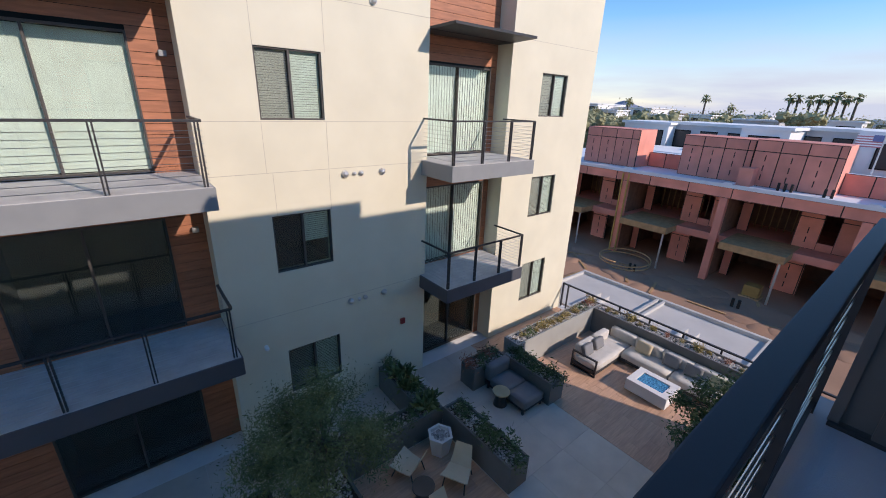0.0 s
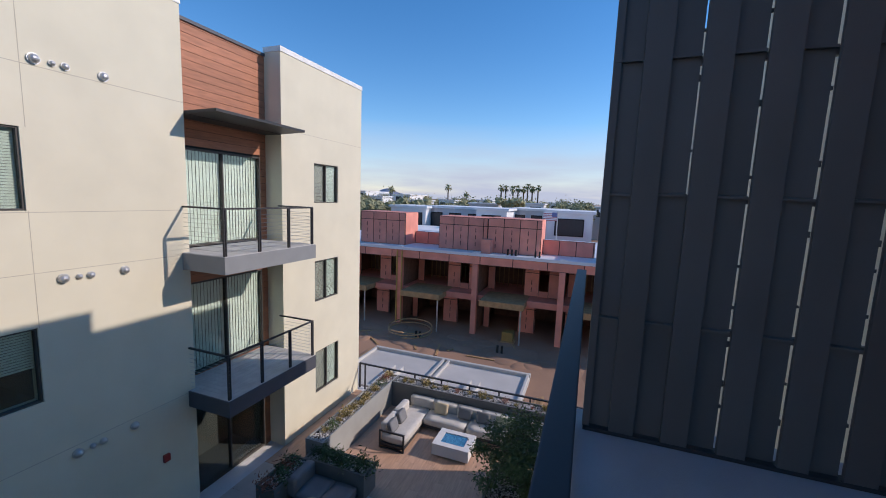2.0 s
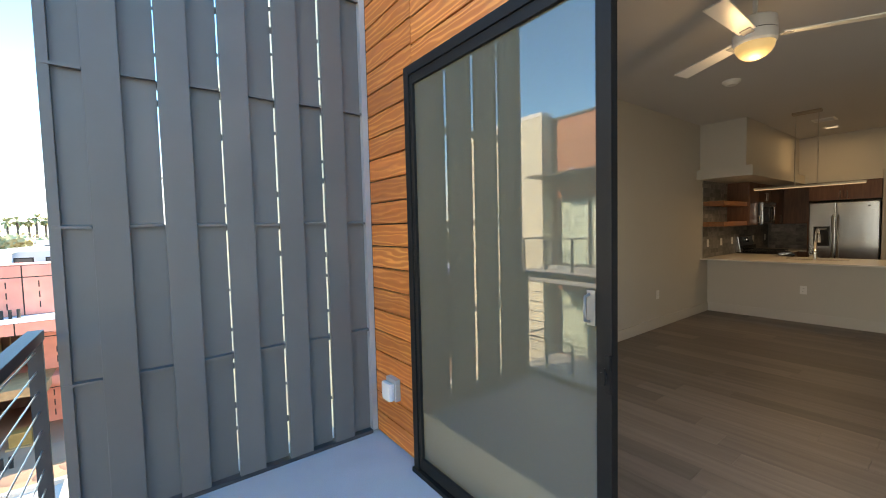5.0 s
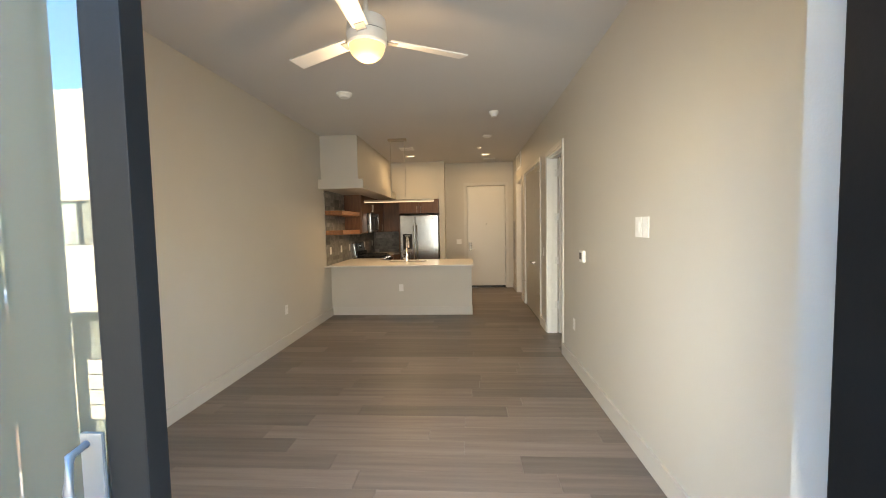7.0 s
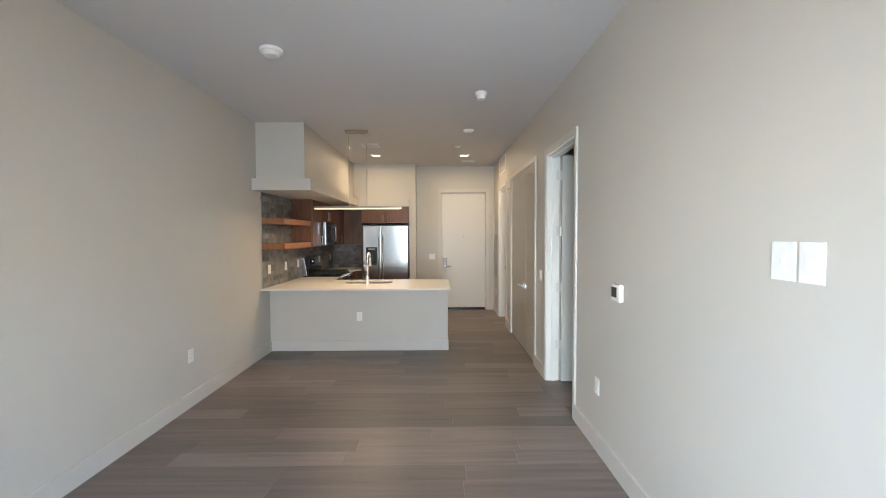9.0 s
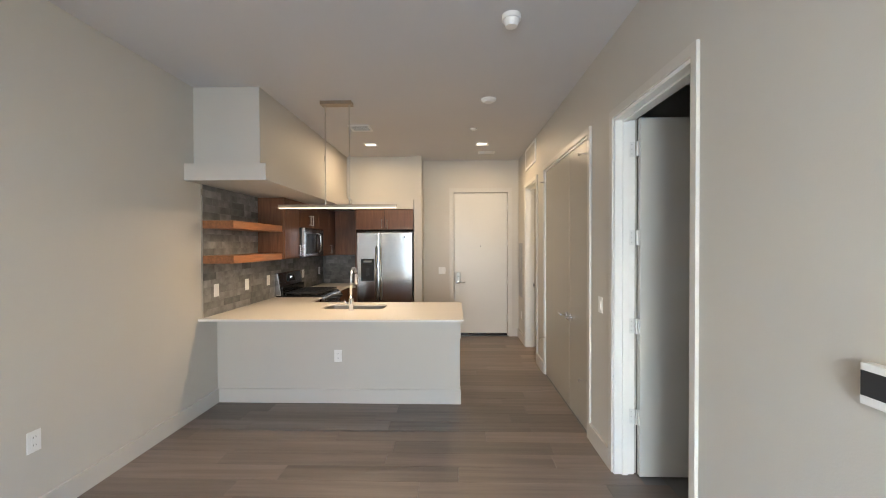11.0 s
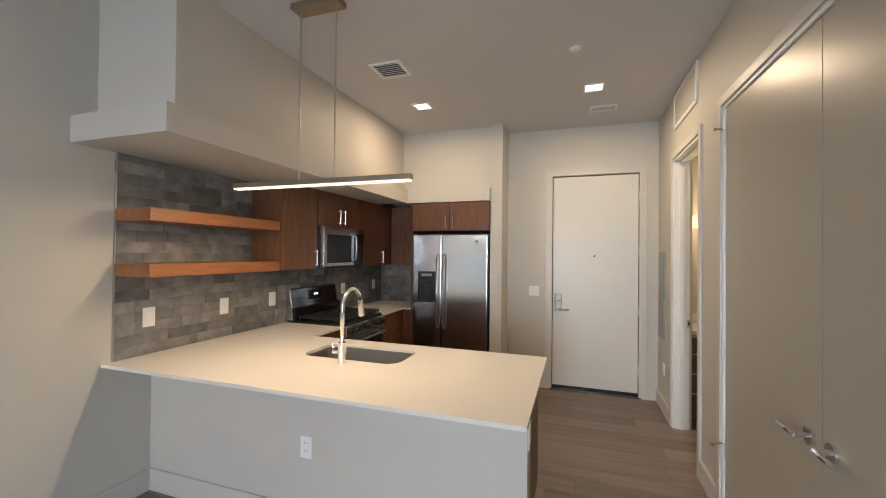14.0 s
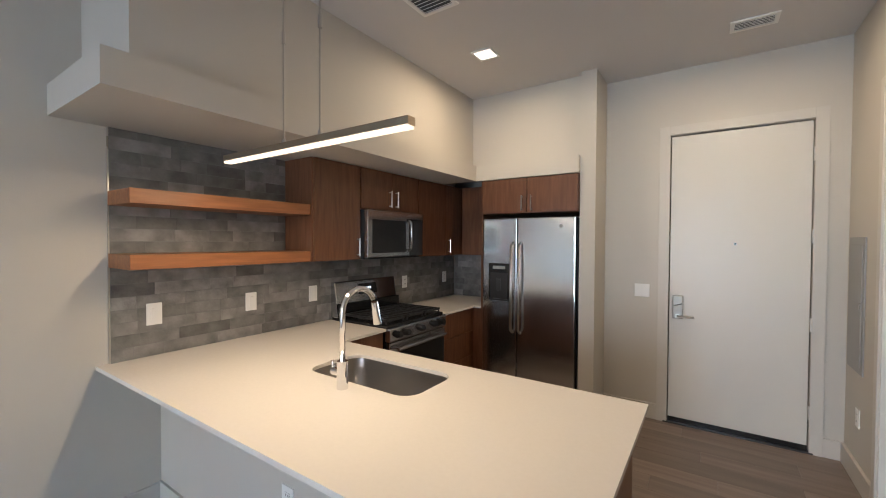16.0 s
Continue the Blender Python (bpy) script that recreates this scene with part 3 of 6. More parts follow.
t = thing("ceiling_fan", (-0.55, 4.1, CEIL), "white ceiling fan with a lit bowl lamp", "ceiling fan")
FX, FAY, FZ = -0.55, 4.1, 2.60
part("canopy", R((FX, FAY, CEIL), (FX, FAY, CEIL - 0.06), 0.07, 0.05, 24), M_WHITE, t)
part("downrod", R((FX, FAY, CEIL - 0.05), (FX, FAY, FZ + 0.16), 0.014), M_WHITE, t)
bm = R((FX, FAY, FZ + 0.075), (FX, FAY, FZ + 0.15), 0.118, 0.112, 32)
rod(bm, (FX, FAY, FZ + 0.15), (FX, FAY, FZ + 0.175), 0.112, 0.06, 32)
part("motor_housing", bm, M_WHITE, t)
part("seam_ring", R((FX, FAY, FZ + 0.069), (FX, FAY, FZ + 0.075), 0.112, 0.112, 32), M_DARKP, t, "dark shadow gap")
bm = R((FX, FAY, FZ + 0.069), (FX, FAY, FZ + 0.012), 0.118, 0.116, 32)
rod(bm, (FX, FAY, FZ + 0.012), (FX, FAY, FZ), 0.116, 0.108, 32)
part("lamp_ring", bm, M_WHITE, t)
bm = bmesh.new()
bmesh.ops.create_uvsphere(bm, u_segments=28, v_segments=14, radius=0.106, matrix=Matrix.Translation((FX, FAY, FZ)) @ Matrix.Diagonal((1, 1, 0.85, 1)))
bmesh.ops.delete(bm, geom=[v for v in bm.verts if v.co.z > FZ + 0.001], context="VERTS")
for f in bm.faces:
    f.smooth = True
part("bowl", bm, M_GLOBE, t, "frosted glowing glass bowl").visible_shadow = False
for k in range(3):
    a = radians(30 + 120 * k)
    m4 = Matrix.Translation((FX, FAY, FZ + 0.05)) @ Matrix.Rotation(a, 4, "Z") @ Matrix.Rotation(radians(11), 4, "X")
    bm = B(0.14, 0.66, -0.06, 0.06, -0.005, 0.005, 0.004)
    for v in bm.verts:
        v.co.y *= 0.75 + 0.4 * (v.co.x - 0.12)
    bmesh.ops.transform(bm, verts=bm.verts, matrix=m4)
    bl = part("blade", bm, M_WHITE, t)
    bm = B(0.09, 0.19, -0.03, 0.03, -0.011, -0.005, 0.002)
    bmesh.ops.transform(bm, verts=bm.verts, matrix=m4)
    part("blade_arm", bm, M_GREYPANEL, bl, "grey metal blade bracket")


# ---- kitchen ----
def pull(parent, p, q, out):
    p, q, o = Vector(p), Vector(q), Vector(out)
    bm = bmesh.new()
    rod(bm, p + o * 0.03 - (q - p).normalized() * 0.012, q + o * 0.03 + (q - p).normalized() * 0.012, 0.006, seg=8)
    rod(bm, p, p + o * 0.03, 0.005, seg=8)
    rod(bm, q, q + o * 0.03, 0.005, seg=8)
    part("handle", bm, M_NICKEL, parent, "satin nickel bar pull")


XC = -2.0
t = thing("peninsula_wall", (-1.1, 8.434, 0), "greige painted half wall with baseboard under the counter", "half wall")
part("panel", B(XL, 0.09, 8.434, 8.55, 0, 0.864), M_WALL, t)
part("plinth", B(XL, 0.098, 8.42, 8.434, 0, 0.14, 0.003), M_BASE, t)
part("end_plinth", B(0.09, 0.098, 8.434, 8.55, 0, 0.14, 0.003), M_BASE, t)
plate("light_switch", "+x", (0.09, 8.492, 0.70), 0.075, 0.12, "white outlet on the peninsula end", "outlet", OUT)
t = thing("base_cabinet", (-0.8, 8.9, 0), "walnut laminate sink base cabinet in the peninsula", "kitchen cabinet")
bm = B(-1.72, 0.07, 8.55, 9.2, 0.1, 0.655)
box(bm, -1.72, -1.46, 8.55, 9.2, 0.655, 0.864)
box(bm, -0.67, 0.07, 8.55, 9.2, 0.655, 0.864)
box(bm, -1.46, -0.67, 8.55, 8.70, 0.655, 0.864)
box(bm, -1.46, -0.67, 9.13, 9.2, 0.655, 0.864)
part("body", bm, M_CAB, t)
part("toe_kick", B(-1.70, 0.05, 8.56, 9.14, 0, 0.1), M_DARKP, t)
for a, b in ((-1.70, -1.27), (-1.265, -0.81), (-0.805, -0.35), (-0.345, 0.06)):
    dd = part("cabinet_door", B(a, b, 9.2, 9.22, 0.12, 0.855, 0.002), M_CAB, t)
    pull(dd, ((a + b) / 2 - 0.06, 9.22, 0.8), ((a + b) / 2 + 0.06, 9.22, 0.8), (0, 1, 0))
t = thing("base_cabinet", (-2.0, 9.4, 0), "walnut laminate corner base cabinet beside the range", "kitchen cabinet")
part("body", B(XL, -1.742, 9.2, 9.67, 0.1, 0.864), M_CAB, t)
part("cabinet_door", B(-1.742, -1.722, 9.225, 9.665, 0.12, 0.855, 0.002), M_CAB, t)
part("toe_kick", B(XL, -1.79, 9.2, 9.67, 0, 0.1), M_DARKP, t)
t = thing("base_cabinet", (-2.0, 10.8, 0), "walnut laminate drawer base cabinet between range and corner", "kitchen cabinet")
part("body", B(XL, -1.742, 10.46, 11.64, 0.1, 0.864), M_CAB, t)
for z0, z1 in ((0.12, 0.37), (0.375, 0.62), (0.625, 0.855)):
    dd = part("drawer_front", B(-1.742, -1.722, 10.465, 11.05, z0, z1, 0.002), M_CAB, t)
part("end_panel", B(-1.742, -1.58, 11.06, 11.64, 0.0, 0.864), M_CAB, t)
part("toe_kick", B(XL, -1.79, 10.46, 11.64, 0, 0.1), M_DARKP, t)

# worktop with the sink cut out
bm = bmesh.new()
outer = [(XL, 8.14), (0.12, 8.14), (0.12, 9.25), (-1.70, 9.25), (-1.70, 9.675), (XL, 9.675)]
hole = round_rect(-1.41, -0.72, 8.735, 9.10, 0.09)
for loop in (outer, hole):
    vs = [bm.verts.new((x, y, 0.885)) for x, y in loop]
    for a, b in zip(vs, vs[1:] + vs[:1]):
        bm.edges.new((a, b))
bmesh.ops.triangle_fill(bm, use_beauty=True, use_dissolve=False, edges=bm.edges[:])
got = bmesh.ops.extrude_face_region(bm, geom=bm.faces[:])
bmesh.ops.translate(bm, verts=[g for g in got["geom"] if isinstance(g, bmesh.types.BMVert)], vec=(0, 0, -0.02))
bmesh.ops.recalc_face_normals(bm, faces=bm.faces)
solid("worktop", bm, M_QUARTZ, "off-white quartz peninsula worktop with undermount sink cutout", "worktop")
bm = prism(bmesh.new(), [(XL, 10.455), (-1.70, 10.455), (-1.70, 11.02), (-1.57, 11.02), (-1.57, 11.64), (XL, 11.64)], 0.865, 0.885)
solid("worktop", bm, M_QUARTZ, "off-white quartz worktop beside the range", "worktop")
t = thing("kitchen_sink", (-1.065, 8.92, 0.68), "undermount stainless steel sink bowl", "sink")
bm = bmesh.new()
rings = []
for x0, x1, y0, y1, r, z in ((-1.414, -0.716, 8.731, 9.104, 0.094, 0.864), (-1.41, -0.72, 8.735, 9.10, 0.09, 0.85), (-1.395, -0.735, 8.75, 9.085, 0.09, 0.70), (-1.35, -0.78, 8.79, 9.04, 0.07, 0.672)):
    rings.append([bm.verts.new((x, y, z)) for x, y in round_rect(x0, x1, y0, y1, r)])
for a, b in zip(rings, rings[1:]):
    for k in range(len(a)):
        bm.faces.new((a[k], b[k], b[(k + 1) % len(a)], a[(k + 1) % len(a)])).smooth = True
bm.faces.new(rings[-1])
bmesh.ops.recalc_face_normals(bm, faces=bm.faces)
part("bowl", bm, mat("dark_brushed_steel", (0.33, 0.31, 0.29), 0.3, 1.0, var=0.05, scale=5, bump=0), t)
part("drain", R((-1.065, 8.95, 0.671), (-1.065, 8.95, 0.677), 0.045, seg=24), M_CHROME, t)
t = thing("faucet", (-1.046, 8.66, 0.885), "tall chrome gooseneck pull-down faucet", "faucet")
fx, fy = -1.046, 8.66
part("base", R((fx, fy, 0.885), (fx, fy, 1.01), 0.026, 0.025, 24), M_CHROME, t)
arc = [(fx, fy, 1.0), (fx, fy, 1.22)] + [(fx + 0.0, fy + 0.105 - 0.105 * math.cos(a), 1.22 + 0.105 * math.sin(a)) for a in [math.pi * k / 14 for k in range(1, 13)]]
part("neck", tube(bmesh.new(), arc, 0.0135, 14), M_CHROME, t)
part("spray_head", R((fx, fy + 0.205, 1.25), (fx, fy + 0.228, 1.14), 0.016, 0.021, 18), M_CHROME, t)
bm = R((fx, fy, 0.955), (fx - 0.06, fy, 0.955), 0.016, 0.018, 14)
tube(bm, [(fx - 0.055, fy, 0.96), (fx - 0.075, fy + 0.005, 1.0)], 0.006)
part("handle", bm, M_CHROME, t)

# backsplash tiles are laid at the end of the file
splash = solid("backsplash", B(XL, XL + 0.011, 8.2, YK, 0.885, 1.47), M_GROUT, "grey slate subway tile backsplash", "backsplash", kind="structure")
part("upper_grout", B(XL, XL + 0.011, 8.2, 9.26, 1.47, 2.145), M_GROUT, splash)
part("back_grout", B(XL + 0.011, -1.57, YK - 0.011, YK, 0.885, 1.47), M_GROUT, splash)
part("edge_trim", B(XL, XL + 0.012, 8.194, 8.2, 0.885, 2.145), M_NICKEL, splash, "thin metal edge trim")

for z in (1.73, 1.40):
    t = thing("floating_shelf", (-2.18, 8.7, z), "orange-brown wooden floating shelf on the slate tile", "shelf")
    part("board", B(XL + 0.016, -2.03, 8.193, 9.25, z, z + 0.075, 0.002), M_SHELF, t)


def upper(y0, y1, z0, z1, doors, label):
    t = thing("wall_cabinet", (XL, (y0 + y1) / 2, z0), label, "kitchen cabinet", "wall cabinets")
    part("body", B(XL, XC - 0.02, y0, y1, z0, z1), M_CAB, t)
    for a, b, hy, h0, h1 in doors:
        dd = part("cabinet_door", B(XC - 0.02, XC, a, b, z0 + 0.003, z1 - 0.003, 0.002), M_CAB, t)
        if hy:
            pull(dd, (XC, hy, h0), (XC, hy, h1), (1, 0, 0))


upper(9.255, 9.708, 1.40, 2.143, [(9.262, 9.704, 9.67, 1.44, 1.56)], "walnut laminate wall cabinet beside the shelves")
upper(9.712, 10.46, 1.81, 2.143, [(9.716, 10.09, 10.05, 1.85, 1.97), (10.095, 10.456, 10.135, 1.85, 1.97)], "walnut laminate cabinet over the microwave")
upper(10.464, 11.64, 1.40, 2.143, [(10.47, 10.935, 0, 0, 0), (10.94, 11.24, 10.99, 1.44, 1.56)], "walnut laminate corner wall cabinet")
t = thing("wall_cabinet", (-1.79, 11.4, 1.4), "walnut laminate corner filler cabinet", "kitchen cabinet", "wall cabinets")
part("body", B(XC, -1.56, 11.27, 11.64, 1.40, 2.143), M_CAB, t)
t = thing("wall_cabinet", (-1.09, 11.3, 1.83), "walnut laminate cabinet over the fridge", "kitchen cabinet", "wall cabinets")
part("body", B(-1.55, -0.625, 10.93, 11.64, 1.815, 2.143), M_CAB, t)
for a, b, hx in ((-1.545, -1.09, -1.13), (-1.084, -0.63, -1.04)):
    dd = part("cabinet_door", B(a, b, 10.91, 10.93, 1.82, 2.14, 0.002), M_CAB, t)
    pull(dd, (hx, 10.91, 1.845), (hx, 10.91, 1.965), (0, -1, 0))
part("side_panel", B(-1.568, -1.552, 10.93, 11.64, 0.0, 2.143), M_CAB, t)

t = thing("microwave", (-2.1, 10.1, 1.41), "stainless over-the-range microwave with dark window", "microwave")
part("body", B(XL + 0.02, -1.975, 9.722, 10.452, 1.40, 1.80, 0.004), M_DARKP, t)
md = part("microwave_door", B(-1.975, -1.935, 9.722, 10.25, 1.415, 1.80, 0.006), M_STEEL, t, "brushed steel door")
part("window", B(-1.936, -1.932, 9.775, 10.195, 1.45, 1.725), M_BLACK, md, "dark glass window")
part("control_panel", B(-1.975, -1.938, 10.253, 10.452, 1.415, 1.80, 0.004), M_BLACK, t, "black control panel")
part("door_handle", tube(bmesh.new(), [(-1.935, 10.225, 1.46), (-1.895, 10.225, 1.49), (-1.89, 10.225, 1.60), (-1.895, 10.225, 1.71), (-1.935, 10.225, 1.74)], 0.011), M_STEEL, md)
part("top_strip", B(-1.936, -1.931, 9.722, 10.452, 1.745, 1.80), M_STEEL, t)

t = thing("gas_range", (-2.0, 10.06, 0), "stainless gas range with black cooktop and control backguard", "stove")
part("body", B(XL + 0.01, -1.72, 9.685, 10.445, 0.03, 0.88, 0.004), M_BLACK, t)
part("cooktop", B(XL + 0.03, -1.70, 9.685, 10.445, 0.88, 0.905, 0.006), M_BLACK, t)
bm = B(XL + 0.012, XL + 0.10, 9.685, 10.445, 0.90, 1.20, 0.01)
for v in bm.verts:
    if v.co.x > XL + 0.05:
        v.co.x -= max(0.0, v.co.z - 1.02) * 0.27
bg = part("backguard", bm, M_STEEL, t, "brushed steel sloping backguard")
bm = B(XL + 0.098, XL + 0.103, 9.96, 10.17, 1.075, 1.165, 0.001)
for v in bm.verts:
    v.co.x -= (v.co.z - 1.02) * 0.27
part("clock_display", bm, M_BLACK, bg, "black clock display")
M_DIGIT = glow("clock_digits", (0.8, 0.9, 1.0), 0.05)
for k in range(3):
    part("digit", B(XL + 0.0745, XL + 0.0775, 10.03 + k * 0.025, 10.045 + k * 0.025, 1.115, 1.135), M_DIGIT, bg)
part("backguard_base", B(XL + 0.099, XL + 0.12, 9.69, 10.44, 0.905, 1.02, 0.004), M_BLACK, t)
part("control_strip", B(-1.72, -1.665, 9.685, 10.445, 0.78, 0.885, 0.012), M_STEEL, t, "brushed steel control strip")
for y in (9.77, 9.87, 10.065, 10.26, 10.36):
    part("knob", R((-1.668, y, 0.83), (-1.625, y, 0.836), 0.027, 0.023, 20), M_BLACK, t, "black round knob")
od = part("oven_door", B(-1.72, -1.68, 9.69, 10.44, 0.20, 0.77, 0.006), M_BLACK, t)
part("oven_trim", B(-1.682, -1.674, 9.69, 10.44, 0.69, 0.77, 0.003), M_STEEL, od)
bm = R((-1.63, 9.74, 0.725), (-1.63, 10.39, 0.725), 0.013, seg=14)
rod(bm, (-1.68, 9.77, 0.725), (-1.63, 9.77, 0.725), 0.01)
rod(bm, (-1.68, 10.36, 0.725), (-1.63, 10.36, 0.725), 0.01)
part("oven_handle", bm, M_STEEL, od)
part("drawer", B(-1.72, -1.685, 9.69, 10.44, 0.05, 0.19, 0.006), M_STEEL, t)
for y0 in (9.705, 9.955, 10.205):
    bm = bmesh.new()
    for i in range(4):
        box(bm, -2.20, -1.725, y0 + 0.01 + i * 0.068, y0 + 0.024 + i * 0.068, 0.925, 0.943)
    for x in (-2.20, -2.08, -1.96, -1.84, -1.737):
        box(bm, x, x + 0.012, y0 + 0.01, y0 + 0.228, 0.925, 0.94)
    for x, y in ((-2.195, y0 + 0.015), (-2.195, y0 + 0.22), (-1.735, y0 + 0.015), (-1.735, y0 + 0.22)):
        box(bm, x - 0.005, x + 0.005, y - 0.005, y + 0.005, 0.905, 0.93)
    part("grate", bm, M_IRON, t, "cast iron grate")
for x, y in ((-2.08, 9.82), (-1.84, 9.82), (-1.96, 10.065), (-2.08, 10.31), (-1.84, 10.31)):
    part("burner", R((x, y, 0.905), (x, y, 0.922), 0.045, 0.035, 20), M_IRON, t)

t = thing("refrigerator", (-1.1, 11.2, 0), "stainless side-by-side refrigerator with ice dispenser", "refrigerator")
part("body", B(-1.538, -0.642, 10.99, 11.62, 0.02, 1.76), M_DARKP, t)
f1 = part("freezer_door", B(-1.54, -1.187, 10.92, 10.985, 0.06, 1.77, 0.008), M_STEEL, t, "brushed steel door")
f2 = part("fridge_door", B(-1.181, -0.645, 10.92, 10.985, 0.06, 1.77, 0.008), M_STEEL, t, "brushed steel door")
for x, pa in ((-1.222, f1), (-1.146, f2)):
    part("door_handle", tube(bmesh.new(), [(x, 10.92, 0.69), (x, 10.87, 0.72), (x, 10.862, 1.1), (x, 10.87, 1.51), (x, 10.92, 1.54)], 0.012), M_NICKEL, pa)
di = part("ice_dispenser", B(-1.475, -1.255, 10.912, 10.921, 0.98, 1.34, 0.003), M_BLACK, f1, "black ice and water dispenser")
part("dispenser_trim", B(-1.478, -1.252, 10.9195, 10.9215, 0.975, 1.345, 0.001), M_GREYPANEL, f1)
part("dispenser_display", B(-1.43, -1.30, 10.910, 10.9125, 1.285, 1.315), M_GREYPANEL, f1, "grey touch display")
part("dispenser_recess", B(-1.455, -1.275, 10.9095, 10.9125, 1.0, 1.25, 0.001), M_IRON, f1)
part("paddle", B(-1.39, -1.34, 10.90, 10.91, 1.08, 1.19, 0.004), M_DARKP, f1)
part("dispenser_tray", B(-1.46, -1.27, 10.90, 10.913, 0.985, 1.0), M_DARKP, f1)
part("badge", R((-0.77, 10.921, 1.69), (-0.77, 10.917, 1.69), 0.016, seg=18), M_GREYPANEL, f2)

# bathroom glimpse
t = thing("vanity", (1.75, 11.0, 0), "dark wood bathroom vanity with white top", "vanity")
part("cabinet", B(1.29, 2.2, 10.78, 11.245, 0.05, 0.83), M_CAB, t)
for z0, z1 in ((0.10, 0.30), (0.31, 0.48), (0.49, 0.66), (0.67, 0.82)):
    part("drawer_front", B(1.30, 2.19, 10.76, 10.78, z0, z1, 0.003), M_CAB, t)
    part("finger_pull", B(1.30, 2.19, 10.752, 10.76, z1 - 0.012, z1, 0.002), M_NICKEL, t, "thin metal edge pull")
part("top", B(1.28, 2.22, 10.74, 11.248, 0.83, 0.87, 0.004), M_QUARTZ, t)
part("backsplash", B(1.29, 2.2, 11.228, 11.246, 0.87, 0.97, 0.003), M_QUARTZ, t)
t = thing("strike_plate", (XR + 0.11, 10.64, 0.95), "dark nickel strike plate on the bathroom jamb", "strike plate")
part("plate", B(XR + 0.105, XR + 0.135, 10.637, 10.64, 0.91, 0.985, 0.001), M_NICKEL, t)
part("latch_hole", B(XR + 0.113, XR + 0.127, 10.636, 10.637, 0.935, 0.962), M_DARKP, t)
t = thing("vanity_light", (1.6, 11.2, 1.9), "lit bathroom wall light with frosted shade", "wall light")
part("back_plate", B(1.4, 1.95, 11.235, 11.249, 1.86, 1.94), M_NICKEL, t)
part("shade", B(1.36, 1.99, 11.12, 11.22, 1.84, 1.96, 0.01), M_GLOBE, t, "glowing frosted shade").visible_shadow = False

# ---- balcony ----
solid("balcony_floor", B(-2.62, 1.45, 0.42, YF + 0.02, -0.30, -0.04), M_BALC, "grey coated balcony floor", "balcony floor", kind="structure")
solid("sill_pan", B(-1.76, 0.64, YF - 0.07, YF + 0.20, -0.04, -0.012, 0.003), M_FRAME, "black sliding door sill", "door sill", kind="structure")

front = solid("wall_front", B(-2.62, -1.75, YF + 0.02, YF + 0.18, -0.30, ROOF), M_FRAME, "cedar clad front wall beside the sliding door", "wall", kind="structure")
bm = B(0.63, 1.45, YF + 0.02, YF + 0.18, -0.30, ROOF)
box(bm, -1.75, 0.63, YF + 0.02, YF + 0.18, 2.44, ROOF)
solid("wall_front", bm, M_FRAME, "front wall over and beside the sliding door", "wall", kind="structure")
bm = B(-1.75, 0.63, YF + 0.176, YF + 0.182, 2.44, CEIL)
box(bm, 0.624, 0.63, YF + 0.05, YF + 0.182, 0, 2.44)
box(bm, 0.63, XR, YF + 0.176, YF + 0.182, 0, CEIL)
box(bm, XL, -1.75, YF + 0.176, YF + 0.182, 0, CEIL)
solid("wall_front_lining", bm, M_WALL, "greige painted inside of the front wall", "wall", kind="structure")

t = thing("door_5", (-1.75, YF, -0.04), "black framed sliding glass door, slid open", "sliding door", kind="structure")
bm = B(-1.75, -1.70, YF - 0.06, YF + 0.16, -0.012, 2.44, 0.003)
box(bm, 0.572, 0.622, YF - 0.06, YF + 0.05, -0.012, 2.44, 0.003)
box(bm, -1.70, 0.572, YF - 0.06, YF + 0.12, 2.385, 2.44, 0.003)
for y in (YF - 0.035, YF + 0.01, YF + 0.065):
    box(bm, -1.70, 0.572, y, y + 0.01, -0.012, 0.02)
part("frame", bm, M_FRAME, t)


def slider(x0, x1, y, m):
    sash = bmesh.new()
    box(sash, x0, x0 + 0.03, y, y + 0.04, 0.0, 2.385, 0.003)
    box(sash, x1 - 0.06, x1, y, y + 0.04, 0.0, 2.385, 0.003)
    box(sash, x0 + 0.03, x1 - 0.06, y, y + 0.04, 0.0, 0.07, 0.003)
    box(sash, x0 + 0.03, x1 - 0.06, y, y + 0.04, 2.33, 2.385, 0.003)
    s = part("sash", sash, M_FRAME, t)
    g = part("pane", B(x0 + 0.025, x1 - 0.055, y + 0.017, y + 0.023, 0.065, 2.335), m, s)
    g.visible_shadow = False
    return s


s1 = slider(-1.70, -0.43, YF - 0.05, M_GLASS2)
slider(-1.68, -0.495, YF - 0.005, M_GLASS)
bm = B(-0.525, -0.492, YF - 0.056, YF - 0.0495, 1.115, 1.245, 0.003)
tube(bm, [(-0.515, YF - 0.052, 1.13), (-0.515, YF - 0.08, 1.135), (-0.515, YF - 0.086, 1.18), (-0.515, YF - 0.08, 1.225), (-0.515, YF - 0.052, 1.23)], 0.006, 8)
part("pull_handle", bm, mat("grey_handle_metal", (0.22, 0.22, 0.22), 0.4, 0.6, var=0.03, bump=0), s1, "grey metal pull handle")
bm = B(-0.452, -0.431, YF - 0.062, YF - 0.05, 0.88, 1.02, 0.004)
rod(bm, (-0.451, YF - 0.062, 0.95), (-0.451, YF - 0.08, 0.95), 0.012)
box(bm, -0.447, -0.435, YF - 0.088, YF - 0.078, 0.92, 0.98, 0.003)
part("latch", bm, M_FRAME, s1, "black thumb latch")
t = thing("outdoor_outlet", (-2.06, YF, 0.39), "grey weatherproof outlet cover on the cedar wall", "outlet")
part("box", B(-2.125, -1.995, YF - 0.04, YF, 0.31, 0.46, 0.006), M_GREYPANEL, t)
